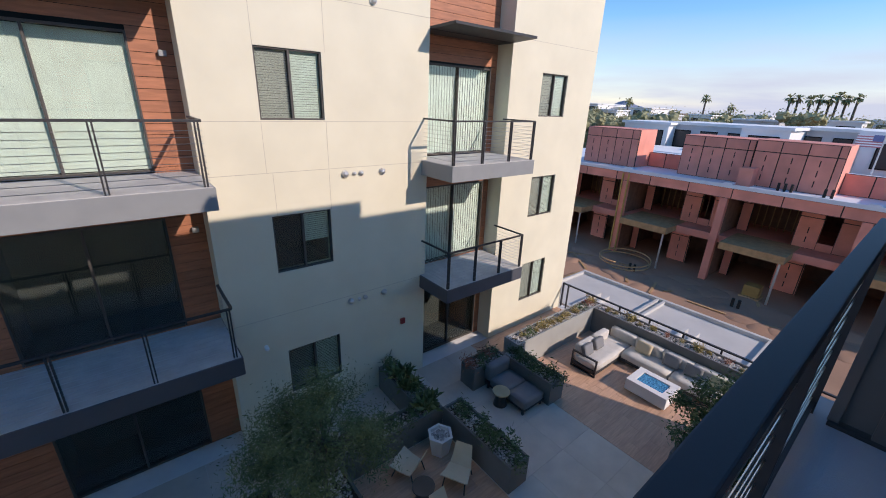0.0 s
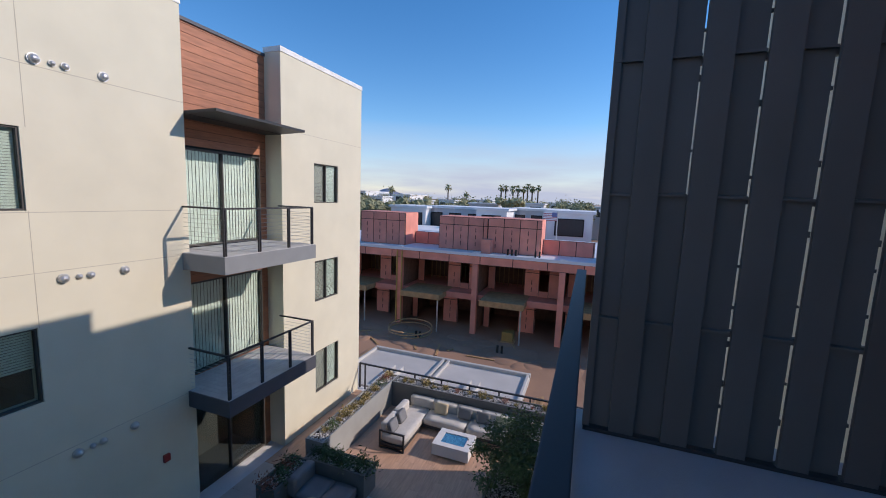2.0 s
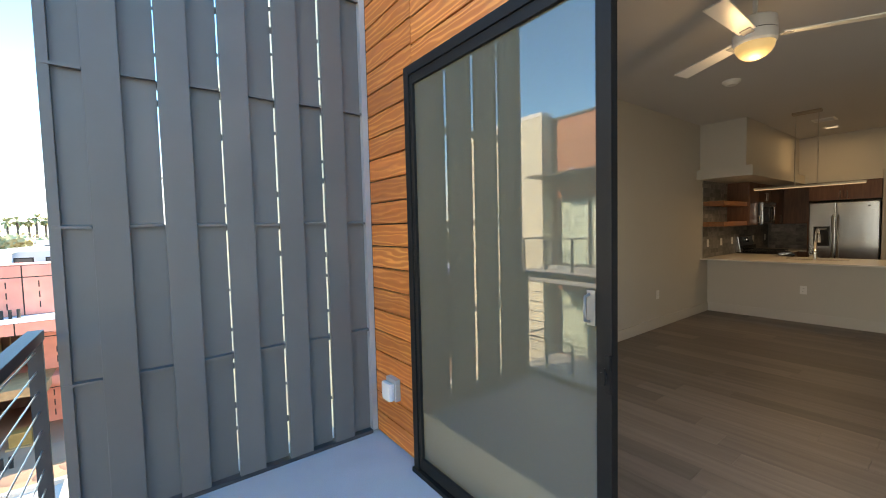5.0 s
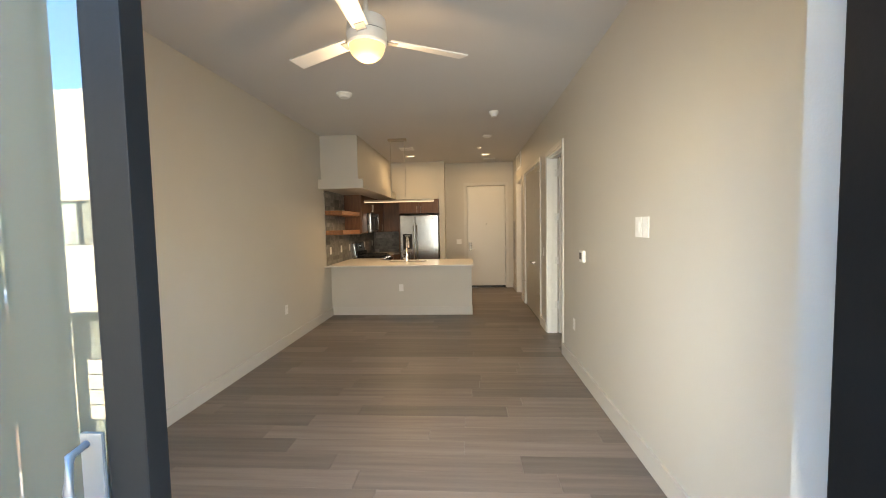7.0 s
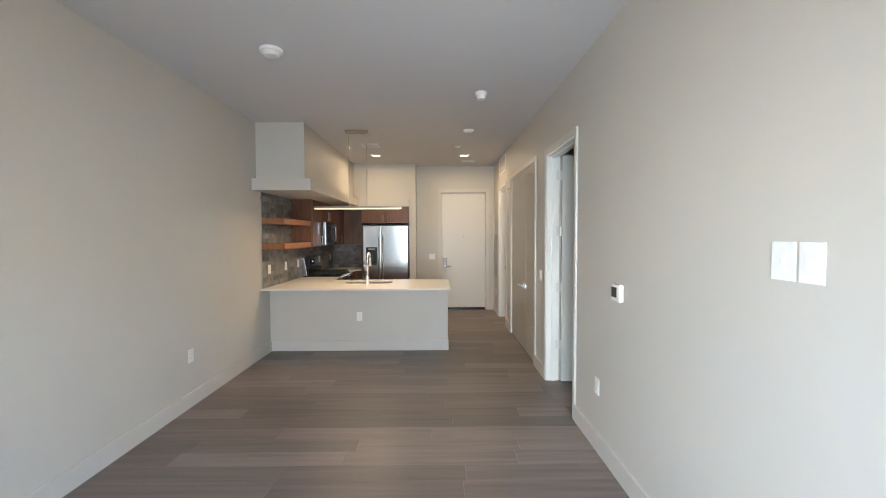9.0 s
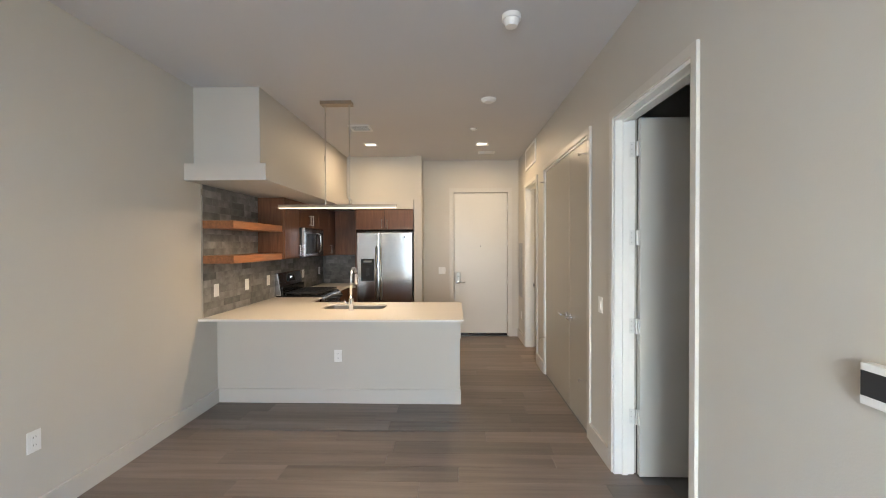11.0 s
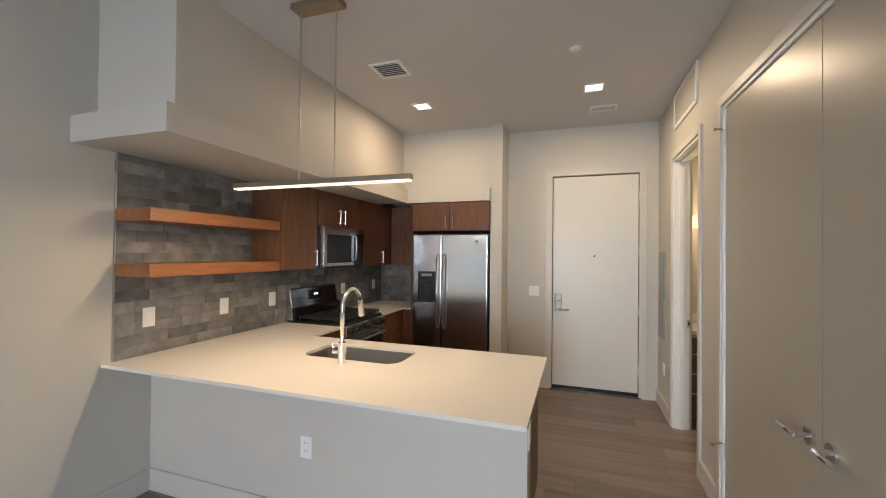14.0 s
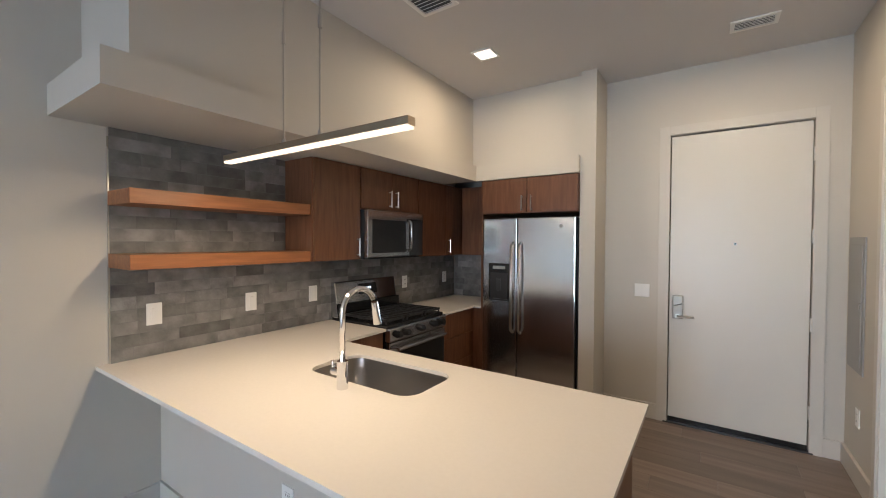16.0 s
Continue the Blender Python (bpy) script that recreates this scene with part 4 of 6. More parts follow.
part("bubble_cover", B(-2.115, -2.005, YF - 0.085, YF - 0.04, 0.315, 0.44, 0.02), mat("clear_cover", (0.55, 0.55, 0.55), 0.15, bump=0), t, "clear plastic bubble cover")

# louvred screen at the end of the balcony
t = thing("privacy_screen", (-2.4, 1.4, -0.04), "charcoal metal privacy screen of lapped vertical boards", "privacy screen")
bm = B(-2.46, -2.36, 0.555, 0.60, -0.02, 3.9, 0.003)
part("end_post", bm, M_SCREEN, t)
part("wall_trim", B(-2.46, -2.345, 2.225, 2.268, -0.02, ROOF, 0.003), mat("light_grey_trim", (0.28, 0.28, 0.29), 0.4), t, "pale grey edge trim")
part("bottom_channel", B(-2.42, -2.34, 0.56, 2.225, -0.04, -0.015, 0.003), M_RAIL, t)
bm = bmesh.new()
for z in (0.73, 1.52, 2.31, 3.1, 3.85):
    box(bm, -2.44, -2.40, 0.60, 2.225, z - 0.02, z + 0.02)
part("back_rail", bm, M_SCREEN, t)
STOP = 3.9
seams = [-0.012, 0.745, 1.54, 2.33, 3.12, STOP]
rng = random.Random(4)
for k in range(11):
    y0 = 0.565 + 0.1515 * k
    if k % 2:
        # proud full-height board with folded edges
        bm = B(-2.350, -2.338, y0 + 0.002, y0 + 0.1495, -0.012, STOP, 0.003)
        box(bm, -2.366, -2.350, y0 + 0.002, y0 + 0.014, -0.012, STOP)
        box(bm, -2.366, -2.350, y0 + 0.1375, y0 + 0.1495, -0.012, STOP)
        part("board", bm, M_SCREEN, t)
        continue
    # set-back lane of lapped sheets, open along its edges where light comes through
    near = 0.006 if k < 4 else -0.002
    for i, (a, b) in enumerate(zip(seams, seams[1:])):
        far = 0.0015 if k in (4, 6, 8) or (k == 2 and i > 1) else -0.012
        part("board", B(-2.398, -2.388, y0 - near, y0 + 0.1515 - far, a, b - 0.004, 0.001), M_SCREEN, t)
        dz = rng.uniform(-0.006, 0.006)
        lap = B(-2.399, -2.356, y0 + 0.0015, y0 + 0.1495, b - 0.014, b + 0.002, 0.002)
        for v in lap.verts:
            v.co.z += dz * (v.co.y - y0) / 0.15 + (0.006 if v.co.x < -2.38 else 0)
        part("lap_trim", lap, M_SCREEN, t)
        if far > 0:
            z = a + 0.1 + rng.random() * 0.2
            while z < b - 0.08:
                part("clip", B(-2.412, -2.3985, y0 + 0.135, y0 + 0.165, z, z + rng.choice((0.015, 0.02, 0.035))), M_SCREEN, t)
                z += rng.choice((0.14, 0.25, 0.4))


def rail_run(t, x0, x1, y, z0, posts, cables, top=1.07):
    """A guard along x: cap, posts, cables."""
    part("top_rail", B(x0, x1, y - 0.03, y + 0.03, z0 + top - 0.05, z0 + top, 0.004), M_RAIL, t)
    for px in posts:
        part("post", B(px - 0.013, px + 0.013, y - 0.028, y + 0.028, z0 - 0.02, z0 + top - 0.05, 0.002), M_RAIL, t)
    for i in range(cables):
        z = z0 + 0.09 + (top - 0.19) * i / (cables - 1)
        part("cable", R((x0 + 0.02, y, z), (x1 - 0.02, y, z), 0.0035, seg=6), M_CABLE, t)


t = thing("balcony_railing", (-0.6, 0.472, -0.04), "charcoal steel balcony railing with steel cables", "railing")
rail_run(t, -2.44, 1.45, 0.472, -0.04, (-2.40, -1.15, 0.1, 1.35), 10)
part("bottom_rail", B(-2.44, 1.45, 0.452, 0.492, 0.0, 0.03, 0.003), M_RAIL, t)


# ================= outdoors =================
M_STUCCO = mat("cream_stucco", (0.67, 0.62, 0.475), 0.85, var=0.05, scale=0.9, bump=0.25, bscale=150)
M_JOINT = mat("stucco_joint", (0.45, 0.40, 0.32), 0.9, bump=0)
M_CAPW = mat("white_metal_cap", (0.75, 0.74, 0.70), 0.5)
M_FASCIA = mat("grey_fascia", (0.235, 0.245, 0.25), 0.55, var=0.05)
# Darker fascia copy with the lower floors' shade in it; also the niche cap.
M_FASCIA2 = mat("shaded_fascia_dark_cap", (0.065, 0.07, 0.085), 0.55, var=0.05)
M_WFRAME = mat("dark_bronze_frame", (0.075, 0.068, 0.062), 0.5, var=0.08, bump=0, spec=0.3)
M_DECK = mat("balcony_membrane", (0.47, 0.46, 0.44), 0.8, bump=0.2, bscale=120)
M_CEDAR2 = mat("cedar_siding_far", (0.40, 0.155, 0.08), 0.6, var=0.18, scale=3, bump=0.2, bscale=20, rnd=0.25, stretch=(0.8, 6, 6), fine=0.2)
M_BLIND = mat("vertical_blind", (0.82, 0.85, 0.81), 0.7, var=0.06, rnd=0.1)
M_DARKROOM = mat("shade_black_room", (0.05, 0.05, 0.05), 0.9)
M_WIN = glass("tinted_window", (0.84, 0.91, 0.87), 0.01, 0.07)
M_WINS = glass("insect_screen_window", (0.76, 0.80, 0.77), 0.01, 0.05, 0.5, ((0.12, 0.12, 0.12), 0.15))
M_PAVER = mat("concrete_paver", (0.56, 0.475, 0.40), 0.8, var=0.12, scale=1.5, bump=0.2, bscale=90, rnd=0.05)
M_PORC = mat("wood_look_porcelain", (0.52, 0.315, 0.21), 0.6, var=0.14, scale=4, bump=0.1, rnd=0.12, stretch=(0.6, 6, 1))
M_PLANTER = mat("charcoal_planter", (0.15, 0.148, 0.14), 0.7, var=0.1, scale=2, bump=0.1)
M_PLANTERL = mat("grey_planter", (0.33, 0.325, 0.30), 0.7, var=0.06, scale=2, bump=0.1)
M_SOIL = mat("planter_soil", (0.06, 0.045, 0.035), 0.95, bump=0.5, bscale=40)
M_GRAVEL = mat("river_gravel", (0.43, 0.41, 0.39), 0.8, var=0.5, scale=9, bump=0.2)
M_LEAF = mat("leaf_green", (0.11, 0.15, 0.05), 0.6, var=0.4, scale=2.5, bump=0, col2=(0.20, 0.24, 0.09))
M_LEAF2 = mat("leaf_dark", (0.075, 0.125, 0.04), 0.5, var=0.4, scale=3, bump=0, col2=(0.11, 0.17, 0.06))
M_LEAFR = mat("leaf_rust", (0.30, 0.11, 0.07), 0.6, var=0.4, scale=3, bump=0)
M_LEAFY = mat("leaf_straw", (0.34, 0.26, 0.10), 0.6, var=0.4, scale=3, bump=0)
M_BARK = mat("bark", (0.11, 0.085, 0.065), 0.9, bump=0.6, bscale=25)
M_CUSH = mat("grey_cushion", (0.56, 0.52, 0.47), 0.95, var=0.06, scale=6, bump=0.2, bscale=120)
M_CUSHD = mat("dark_grey_cushion", (0.19, 0.19, 0.195), 0.95, var=0.06, bump=0.2, bscale=120)
M_CUSHY = mat("cream_pillow", (0.58, 0.47, 0.32), 0.95, var=0.06, bump=0.2)
M_CUSHG = mat("olive_pillow", (0.34, 0.35, 0.22), 0.95, var=0.06, bump=0.2)
M_TAN = mat("tan_sling", (0.60, 0.50, 0.36), 0.8, var=0.05)
M_WCONC = mat("white_concrete", (0.68, 0.66, 0.64), 0.7, var=0.05, bump=0.1)
M_BLUEG = mat("blue_fire_glass", (0.02, 0.16, 0.36), 0.15, var=0.6, scale=25, bump=0.8, bscale=45, col2=(0.10, 0.38, 0.62))
M_DIRT = mat("bare_dirt", (0.35, 0.205, 0.135), 0.95, var=0.22, scale=0.18, bump=0.5, bscale=6, fine=0.12)
M_SLAB = mat("fresh_concrete", (0.50, 0.485, 0.46), 0.8, var=0.08, scale=0.6, bump=0.1)
M_RED = mat("red_sheathing", (0.76, 0.285, 0.21), 0.75, var=0.12, scale=1.0, bump=0.1, rnd=0.16)
M_STUD = mat("raw_lumber", (0.42, 0.25, 0.12), 0.8, var=0.2, scale=3, rnd=0.2)
M_ROOFW = mat("white_roof_membrane", (0.72, 0.74, 0.77), 0.6, var=0.05, scale=0.4)
# Inner walls' brown is darkened to carry the shade of the open bays.
M_SHADEWOOD = mat("shadowed_lumber", (0.24, 0.12, 0.08), 0.9, var=0.2)
M_TAPE = mat("black_seam", (0.025, 0.022, 0.02), 0.9)
M_HOUSEW = mat("white_house_stucco", (0.80, 0.79, 0.77), 0.8, var=0.05, scale=0.3)
M_HOUSEG = mat("grey_house_stucco", (0.55, 0.55, 0.56), 0.8, var=0.05, scale=0.3)
M_GALV = mat("galvanised_steel", (0.55, 0.55, 0.55), 0.4, 0.8)

# ---- our own building around the flat ----
bm = B(-8.24, -4.3, 2.29, 2.6, ROOF, 5.3)
box(bm, -8.24, -2.62, 2.29, 14, -8.7, ROOF)
box(bm, -12.2, -8.24, 2.29, 14, -8.7, 4.9)
box(bm, -2.62, 3.7, 2.29, 14, -8.7, -0.31)
box(bm, -2.62, 3.7, 2.46, 14, CEIL + 0.13, ROOF)
box(bm, 3.7, 14, 2.29, 14, -8.7, ROOF)
box(bm, 1.46, 3.7, 2.29, 2.45, -0.31, ROOF)
box(bm, -2.62, 3.7, 12.11, 14, -0.31, CEIL + 0.13)
solid("own_building_wall", bm, M_STUCCO, "cream stucco walls of the apartment block around the flat", "building", kind="structure")

# ---- facing apartment block ----
FY = -8.2
G = -6.7
NY = FY - 0.6
block = thing("apartment_building", (-6, FY, G), "cream stucco apartment block with cedar niches and balconies", "building")


def wall_panel(x0, x1, z0, z1, y0, y1, holes):
    """A wall with rectangular openings, in boxes."""
    bm = bmesh.new()
    xs = sorted({x0, x1, *[h[0] for h in holes], *[h[1] for h in holes]})
    xs = [x for x in xs if x0 <= x <= x1]
    for a, b in zip(xs, xs[1:]):
        zs, cur = [], z0
        for hx0, hx1, hz0, hz1 in sorted(holes, key=lambda q: q[2]):
            if hx0 < (a + b) / 2 < hx1:
                zs.append((cur, hz0))
                cur = hz1
        zs.append((cur, z1))
        for c, d in zs:
            if d - c > 0.005:
                box(bm, a, b, y0, y1, c, d)
    bmesh.ops.remove_doubles(bm, verts=bm.verts, dist=0.0005)
    return bm


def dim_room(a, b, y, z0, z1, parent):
    """A shallow room behind a pane: back, floor, ceiling and sides, near-black in place of its shade."""
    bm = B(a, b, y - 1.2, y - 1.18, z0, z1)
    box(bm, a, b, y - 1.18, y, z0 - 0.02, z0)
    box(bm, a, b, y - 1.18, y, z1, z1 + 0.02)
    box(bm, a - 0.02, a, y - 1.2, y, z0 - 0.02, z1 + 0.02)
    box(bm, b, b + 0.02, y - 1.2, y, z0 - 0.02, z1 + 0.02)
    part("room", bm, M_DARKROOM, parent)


WIN1 = [(-3.42, -2.08, 1.0, 2.35), (-3.42, -2.08, -2.34, -1.0), (-3.46, -2.1, -5.68, -4.42)]
WIN2 = [(-12.03, -10.69, 1.14, 2.45), (-12.05, -10.72, -2.28, -0.85), (-12.1, -10.75, -5.64, -4.1)]
part("wall", wall_panel(-6.22, -0.88, G, 5.41, FY - 0.3, FY, WIN1), M_STUCCO, block)
part("wall", wall_panel(-13.55, -9.22, G - 2, 5.46, FY - 0.3, FY, WIN2), M_STUCCO, block)
part("wall", B(3.9, 14, FY - 0.3, FY, G, 5.41), M_STUCCO, block)
for a in ((-13.55, -13.25, -20, FY - 0.3, G - 2, 5.46), (-9.42, -9.22, NY, FY - 0.3, G, 5.46), (-6.22, -6.02, NY, FY - 0.3, G, 5.41), (-1.08, -0.88, NY, FY - 0.3, G, 5.41)):
    part("return_wall", B(*a), M_STUCCO, block)
part("roof", B(-13.25, 14, -20, FY - 0.82, 5.0, 5.2), M_CAPW, block)
bm = B(-13.57, -9.20, FY - 0.62, FY + 0.02, 5.46, 5.61, 0.008)
box(bm, -13.57, -13.2, -20, FY - 0.62, 5.46, 5.61)
part("parapet_cap", bm, M_CAPW, block)
part("parapet_cap", B(-6.24, 14, FY - 0.62, FY + 0.02, 5.41, 5.57, 0.008), M_CAPW, block)
for z, a, b in ((0.97, -6.22, -0.88), (-0.06, -6.22, -0.88), (3.35, -6.22, -0.88), (-3.4, -6.22, -0.88), (3.3, -13.55, -9.22)):
    part("reveal_joint", B(a, b, FY, FY + 0.0025, z - 0.005, z + 0.005), M_JOINT, block)
for x, a, b in ((-3.44, -0.06, 1.0), (-2.08, -0.06, 0.97), (-2.2, -1.0, -0.06), (-2.08, 2.35, 3.35), (-3.5, 2.35, 5.41), (-3.44, -1.0, -0.06)):
    part("reveal_joint", B(x - 0.004, x + 0.004, FY, FY + 0.0025, a, b), M_JOINT, block)


def window(x0, x1, z0, z1, parent, blinds="v"):
    y = FY - 0.12
    bm = B(x0, x0 + 0.034, y, y + 0.09, z0, z1, 0.004)
    box(bm, x1 - 0.034, x1, y, y + 0.09, z0, z1, 0.004)
    box(bm, x0 + 0.034, x1 - 0.034, y, y + 0.09, z0, z0 + 0.034, 0.004)
    box(bm, x0 + 0.034, x1 - 0.034, y, y + 0.09, z1 - 0.034, z1, 0.004)
    xm = (x0 + x1) / 2
    box(bm, xm - 0.024, xm + 0.024, y, y + 0.09, z0 + 0.034, z1 - 0.034, 0.004)
    w = part("window", bm, M_WFRAME, parent)
    for a, b in ((x0 + 0.034, xm - 0.024), (xm + 0.024, x1 - 0.034)):
        part("pane", B(a, b, y + 0.03, y + 0.036, z0 + 0.034, z1 - 0.034), M_WIN if a < xm - 0.1 else M_WINS, w).visible_shadow = False
    bm = bmesh.new()
    lo = z0 + 0.03 if blinds == "v" else z0 + 0.62
    zz = lo
    while zz < z1 - 0.04:
        s = box(bm, x0 + 0.034, x1 - 0.034 if blinds == "v" else xm, y - 0.02, y - 0.016, zz, zz + 0.042)
        for v in s.verts[-8:]:
            v.co.y += 0.012 if v.co.z > zz + 0.02 else 0.0
        zz += 0.048
    part("blind", bm, M_BLIND, w, "pale green slatted blind")
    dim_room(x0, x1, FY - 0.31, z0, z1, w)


for i, h in enumerate(WIN1):
    window(*h, block, "half" if i == 1 else "v")
for h in WIN2:
    window(*h, block)


def niche(x0, x1, doors, top):
    """A cedar niche: lapped boards round glazed doors, floor by floor."""
    holes = [(a, b, z0, z1) for a, b, z0, z1 in doors]
    part("niche_wall", wall_panel(x0, x1, G, top, NY - 0.2, NY - 0.02, holes), M_FRAME, block)
    z = G
    while z < top - 0.02:
        spans = [(x0, x1)]
        for a, b, z0, z1 in holes:
            if z + 0.18 > z0 + 0.02 and z < z1 - 0.02:
                spans = [q for s in spans for q in ((s[0], min(s[1], a)), (max(s[0], b), s[1])) if q[1] - q[0] > 0.02]
        for a, b in spans:
            bm = B(a, b, NY - 0.02, NY, z + 0.004, min(z + 0.194, top))
            part("cedar_board", bm, M_CEDAR2, block)
        z += 0.2
    for a, b, z0, z1 in doors:
        bm = B(a, a + 0.034, NY - 0.1, NY + 0.01, z0, z1, 0.004)
        box(bm, b - 0.034, b, NY - 0.1, NY + 0.01, z0, z1, 0.004)
        box(bm, a + 0.042, b - 0.042, NY - 0.1, NY + 0.01, z1 - 0.042, z1, 0.004)
        box(bm, a + 0.042, b - 0.042, NY - 0.1, NY + 0.01, z0, z0 + 0.042, 0.004)
        xm = (a + b) / 2
        box(bm, xm - 0.019, xm + 0.019, NY - 0.1, NY + 0.01, z0 + 0.042, z1 - 0.042, 0.004)
        d = part("sliding_door", bm, M_WFRAME, block)
        for p, q in ((a + 0.042, xm - 0.026), (xm + 0.026, b - 0.042)):
            part("pane", B(p, q, NY - 0.05, NY - 0.044, z0 + 0.042, z1 - 0.042), M_WIN, d).visible_shadow = False
        if z0 > -5 and not (x0 > -2 and z0 < -1):
            bm = bmesh.new()
            x = a + 0.08
            while x < b - 0.08:
                s = bmesh.ops.create_grid(bm, x_segments=1, y_segments=1, size=0.5, matrix=Matrix.Translation((x, NY - 0.12, (z0 + z1) / 2)) @ Matrix.Rotation(radians(11 if x0 < -5 else -11), 4, "Z") @ Matrix.Rotation(radians(90), 4, "X") @ Matrix.Diagonal((0.1, z1 - z0 - 0.1, 1, 1)))
                x += 0.097
            part("vertical_blind", bm, M_BLIND, d, "pale green vertical blinds")
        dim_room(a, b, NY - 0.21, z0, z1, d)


niche(-9.22, -6.22, [(-8.99, -6.42, 0.02, 2.45), (-8.99, -6.42, -3.33, -0.9), (-8.99, -6.42, G + 0.02, -4.25)], 5.35)
niche(-0.88, 3.9, [(-0.22, 2.35, 0.02, 2.42), (-0.22, 2.35, -3.33, -0.9), (-0.22, 2.35, G + 0.02, -4.25)], 5.4)
part("niche_cap", B(-9.22, -6.22, NY - 0.3, NY + 0.04, 5.35, 5.43), M_FASCIA2, block)
# awning over the upper balcony
bm = bmesh.new()
vs = [bm.verts.new(p) for p in ((-6.25, FY + 0.02, 3.13), (-9.2, FY + 0.02, 3.13), (-9.1, -7.25, 3.15), (-6.25, -7.25, 3.15))]
vt = [bm.verts.new(v.co + Vector((0, 0, 0.06))) for v in vs]
bm.faces.new(vs)
bm.faces.new(vt[::-1])
for i in range(4):
    bm.faces.new((vs[i], vt[i], vt[(i + 1) % 4], vs[(i + 1) % 4]))
box(bm, -9.2, -6.25, NY, FY + 0.02, 3.12, 3.19)
bmesh.ops.recalc_face_normals(bm, faces=bm.faces)
part("awning", bm, M_RAIL, block, "thin grey steel awning")
part("awning", B(-0.86, 3.9, NY, -7.3, 3.13, 3.19, 0.004), M_RAIL, block, "thin grey steel awning")
part("wall_light", R((-8.3, NY + 0.02, 3.5), (-8.3, NY + 0.16, 3.42), 0.06, 0.07, 14), M_WHITE, block)


def balcony(x0, x1, z, posts, west, east):
    # lower slabs get the fascia colour that carries their shade
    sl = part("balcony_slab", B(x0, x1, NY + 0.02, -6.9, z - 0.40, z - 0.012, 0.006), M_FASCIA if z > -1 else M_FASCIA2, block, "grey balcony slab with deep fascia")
    part("deck", B(x0 + 0.03, x1 - 0.03, NY + 0.02, -6.93, z - 0.012, z), M_DECK, sl)
    bm = B(x0 + 0.05, x1 - 0.05, -7.0, -6.95, z + 1.03, z + 1.07, 0.003)
    ends = [x for x, on in ((x0 + 0.06, west), (x1 - 0.06, east)) if on]
    for x in ends:
        box(bm, x - 0.025, x + 0.025, FY, -7.0, z + 1.03, z + 1.07, 0.003)
    part("handrail", bm, M_RAIL, sl)
    for x in posts:
        part("post", B(x - 0.035, x - 0.012, -7.0, -6.95, z, z + 1.03), M_RAIL, sl)
        part("post", B(x + 0.012, x + 0.035, -7.0, -6.95, z, z + 1.03), M_RAIL, sl)
    for i in range(9):
        zz = z + 0.1 + 0.1 * i
        bm = R((x0 + 0.06, -6.975, zz), (x1 - 0.06, -6.975, zz), 0.005, seg=5)
        for x in ends:
            rod(bm, (x, FY, zz), (x, -6.975, zz), 0.005, seg=5)
        part("cable", bm, M_CABLE, sl)


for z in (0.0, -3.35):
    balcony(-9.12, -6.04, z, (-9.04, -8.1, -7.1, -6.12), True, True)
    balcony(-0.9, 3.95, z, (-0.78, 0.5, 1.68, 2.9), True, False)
for z, sx in ((3.46, 0.15), (-0.21, 0), (-3.56, 0)):
    for x, r in ((-3.82 + sx, 0.09), (-4.06 + sx, 0.05), (-4.24 + sx, 0.065), (-4.82 + sx, 0.085)):
        bm = R((x, FY, z), (x, FY + 0.03, z), r, r, 18)
        bmesh.ops.create_uvsphere(bm, u_segments=14, v_segments=8, radius=r * 0.85, matrix=Matrix.Translation((x, FY + 0.03, z)))
        part("vent_hood", bm, M_GALV, block, "round metal vent hood")
part("fire_alarm", B(-5.5, -5.36, FY, FY + 0.06, -4.77, -4.6, 0.006), mat("alarm_red", (0.35, 0.03, 0.03), 0.4), block, "red fire alarm")
bm = R((-1.61, FY, -4.1), (-1.61, FY + 0.08, -4.12), 0.045, 0.05, 14)
bmesh.ops.create_uvsphere(bm, u_segments=14, v_segments=8, radius=0.05, matrix=Matrix.Translation((-1.61, FY + 0.09, -4.13)))
part("security_camera", bm, M_WHITE, block, "white dome camera")
for x, z in ((-0.75, 2.05), (-0.75, -1.25)):
    part("wall_light", B(x, x + 0.12, NY, NY + 0.12, z, z + 0.1, 0.01), M_GREYPANEL, block)

# ---- ground ----
solid("ground", B(-3000, 300, -1500, 1500, -9.0, -8.7), M_DIRT, "bare brown construction dirt running to the horizon", "ground", kind="structure")
court = solid("courtyard_podium", B(-13.8, 14, -20, 2.3, -8.7, G - 0.03), M_WCONC, "concrete podium of the courtyard", "courtyard", kind="structure")
rng = random.Random(21)
bm = bmesh.new()
for i in range(34):
    c = (-26.8 + rng.random() * 3.4, -17 + i * 0.62, -8.8)
    bmesh.ops.create_icosphere(bm, subdivisions=3, radius=1.0, matrix=Matrix.Translation(c) @ Matrix.Diagonal((0.7 + rng.random(), 0.6 + rng.random() * 0.9, 0.12 + 0.14 * rng.random(), 1)))
for v in bm.verts:
    v.co += Vector(noise.noise_vector(v.co * 1.1)) * 0.10 + Vector(noise.noise_vector(v.co * 3.7)) * 0.035
for f in bm.faces:
    f.smooth = True
tagged(solid("dirt_mound", bm, M_DIRT, "uneven heaps of excavated dirt", "dirt"), kind="stuff")

# concrete foundation with low form walls
t = thing("foundation_slab", (-19.6, -7, -8.7), "pale concrete foundation with low form walls", "foundation")
part("slab", B(-21.9, -16.9, -12.0, -2.0, -8.72, -8.55), M_SLAB, t)
for a in ((-21.95, -21.75, -12.05, -2.0), (-17.0, -16.8, -12.05, -2.0)):
    part("form_wall", B(*a, -8.7, -8.36, 0.01), M_SLAB, t)
for y in (-12.05, -7.35, -7.0, -2.2):
    part("form_wall", B(-21.75, -17.0, y, y + 0.14, -8.7, -8.38, 0.01), M_SLAB, t)
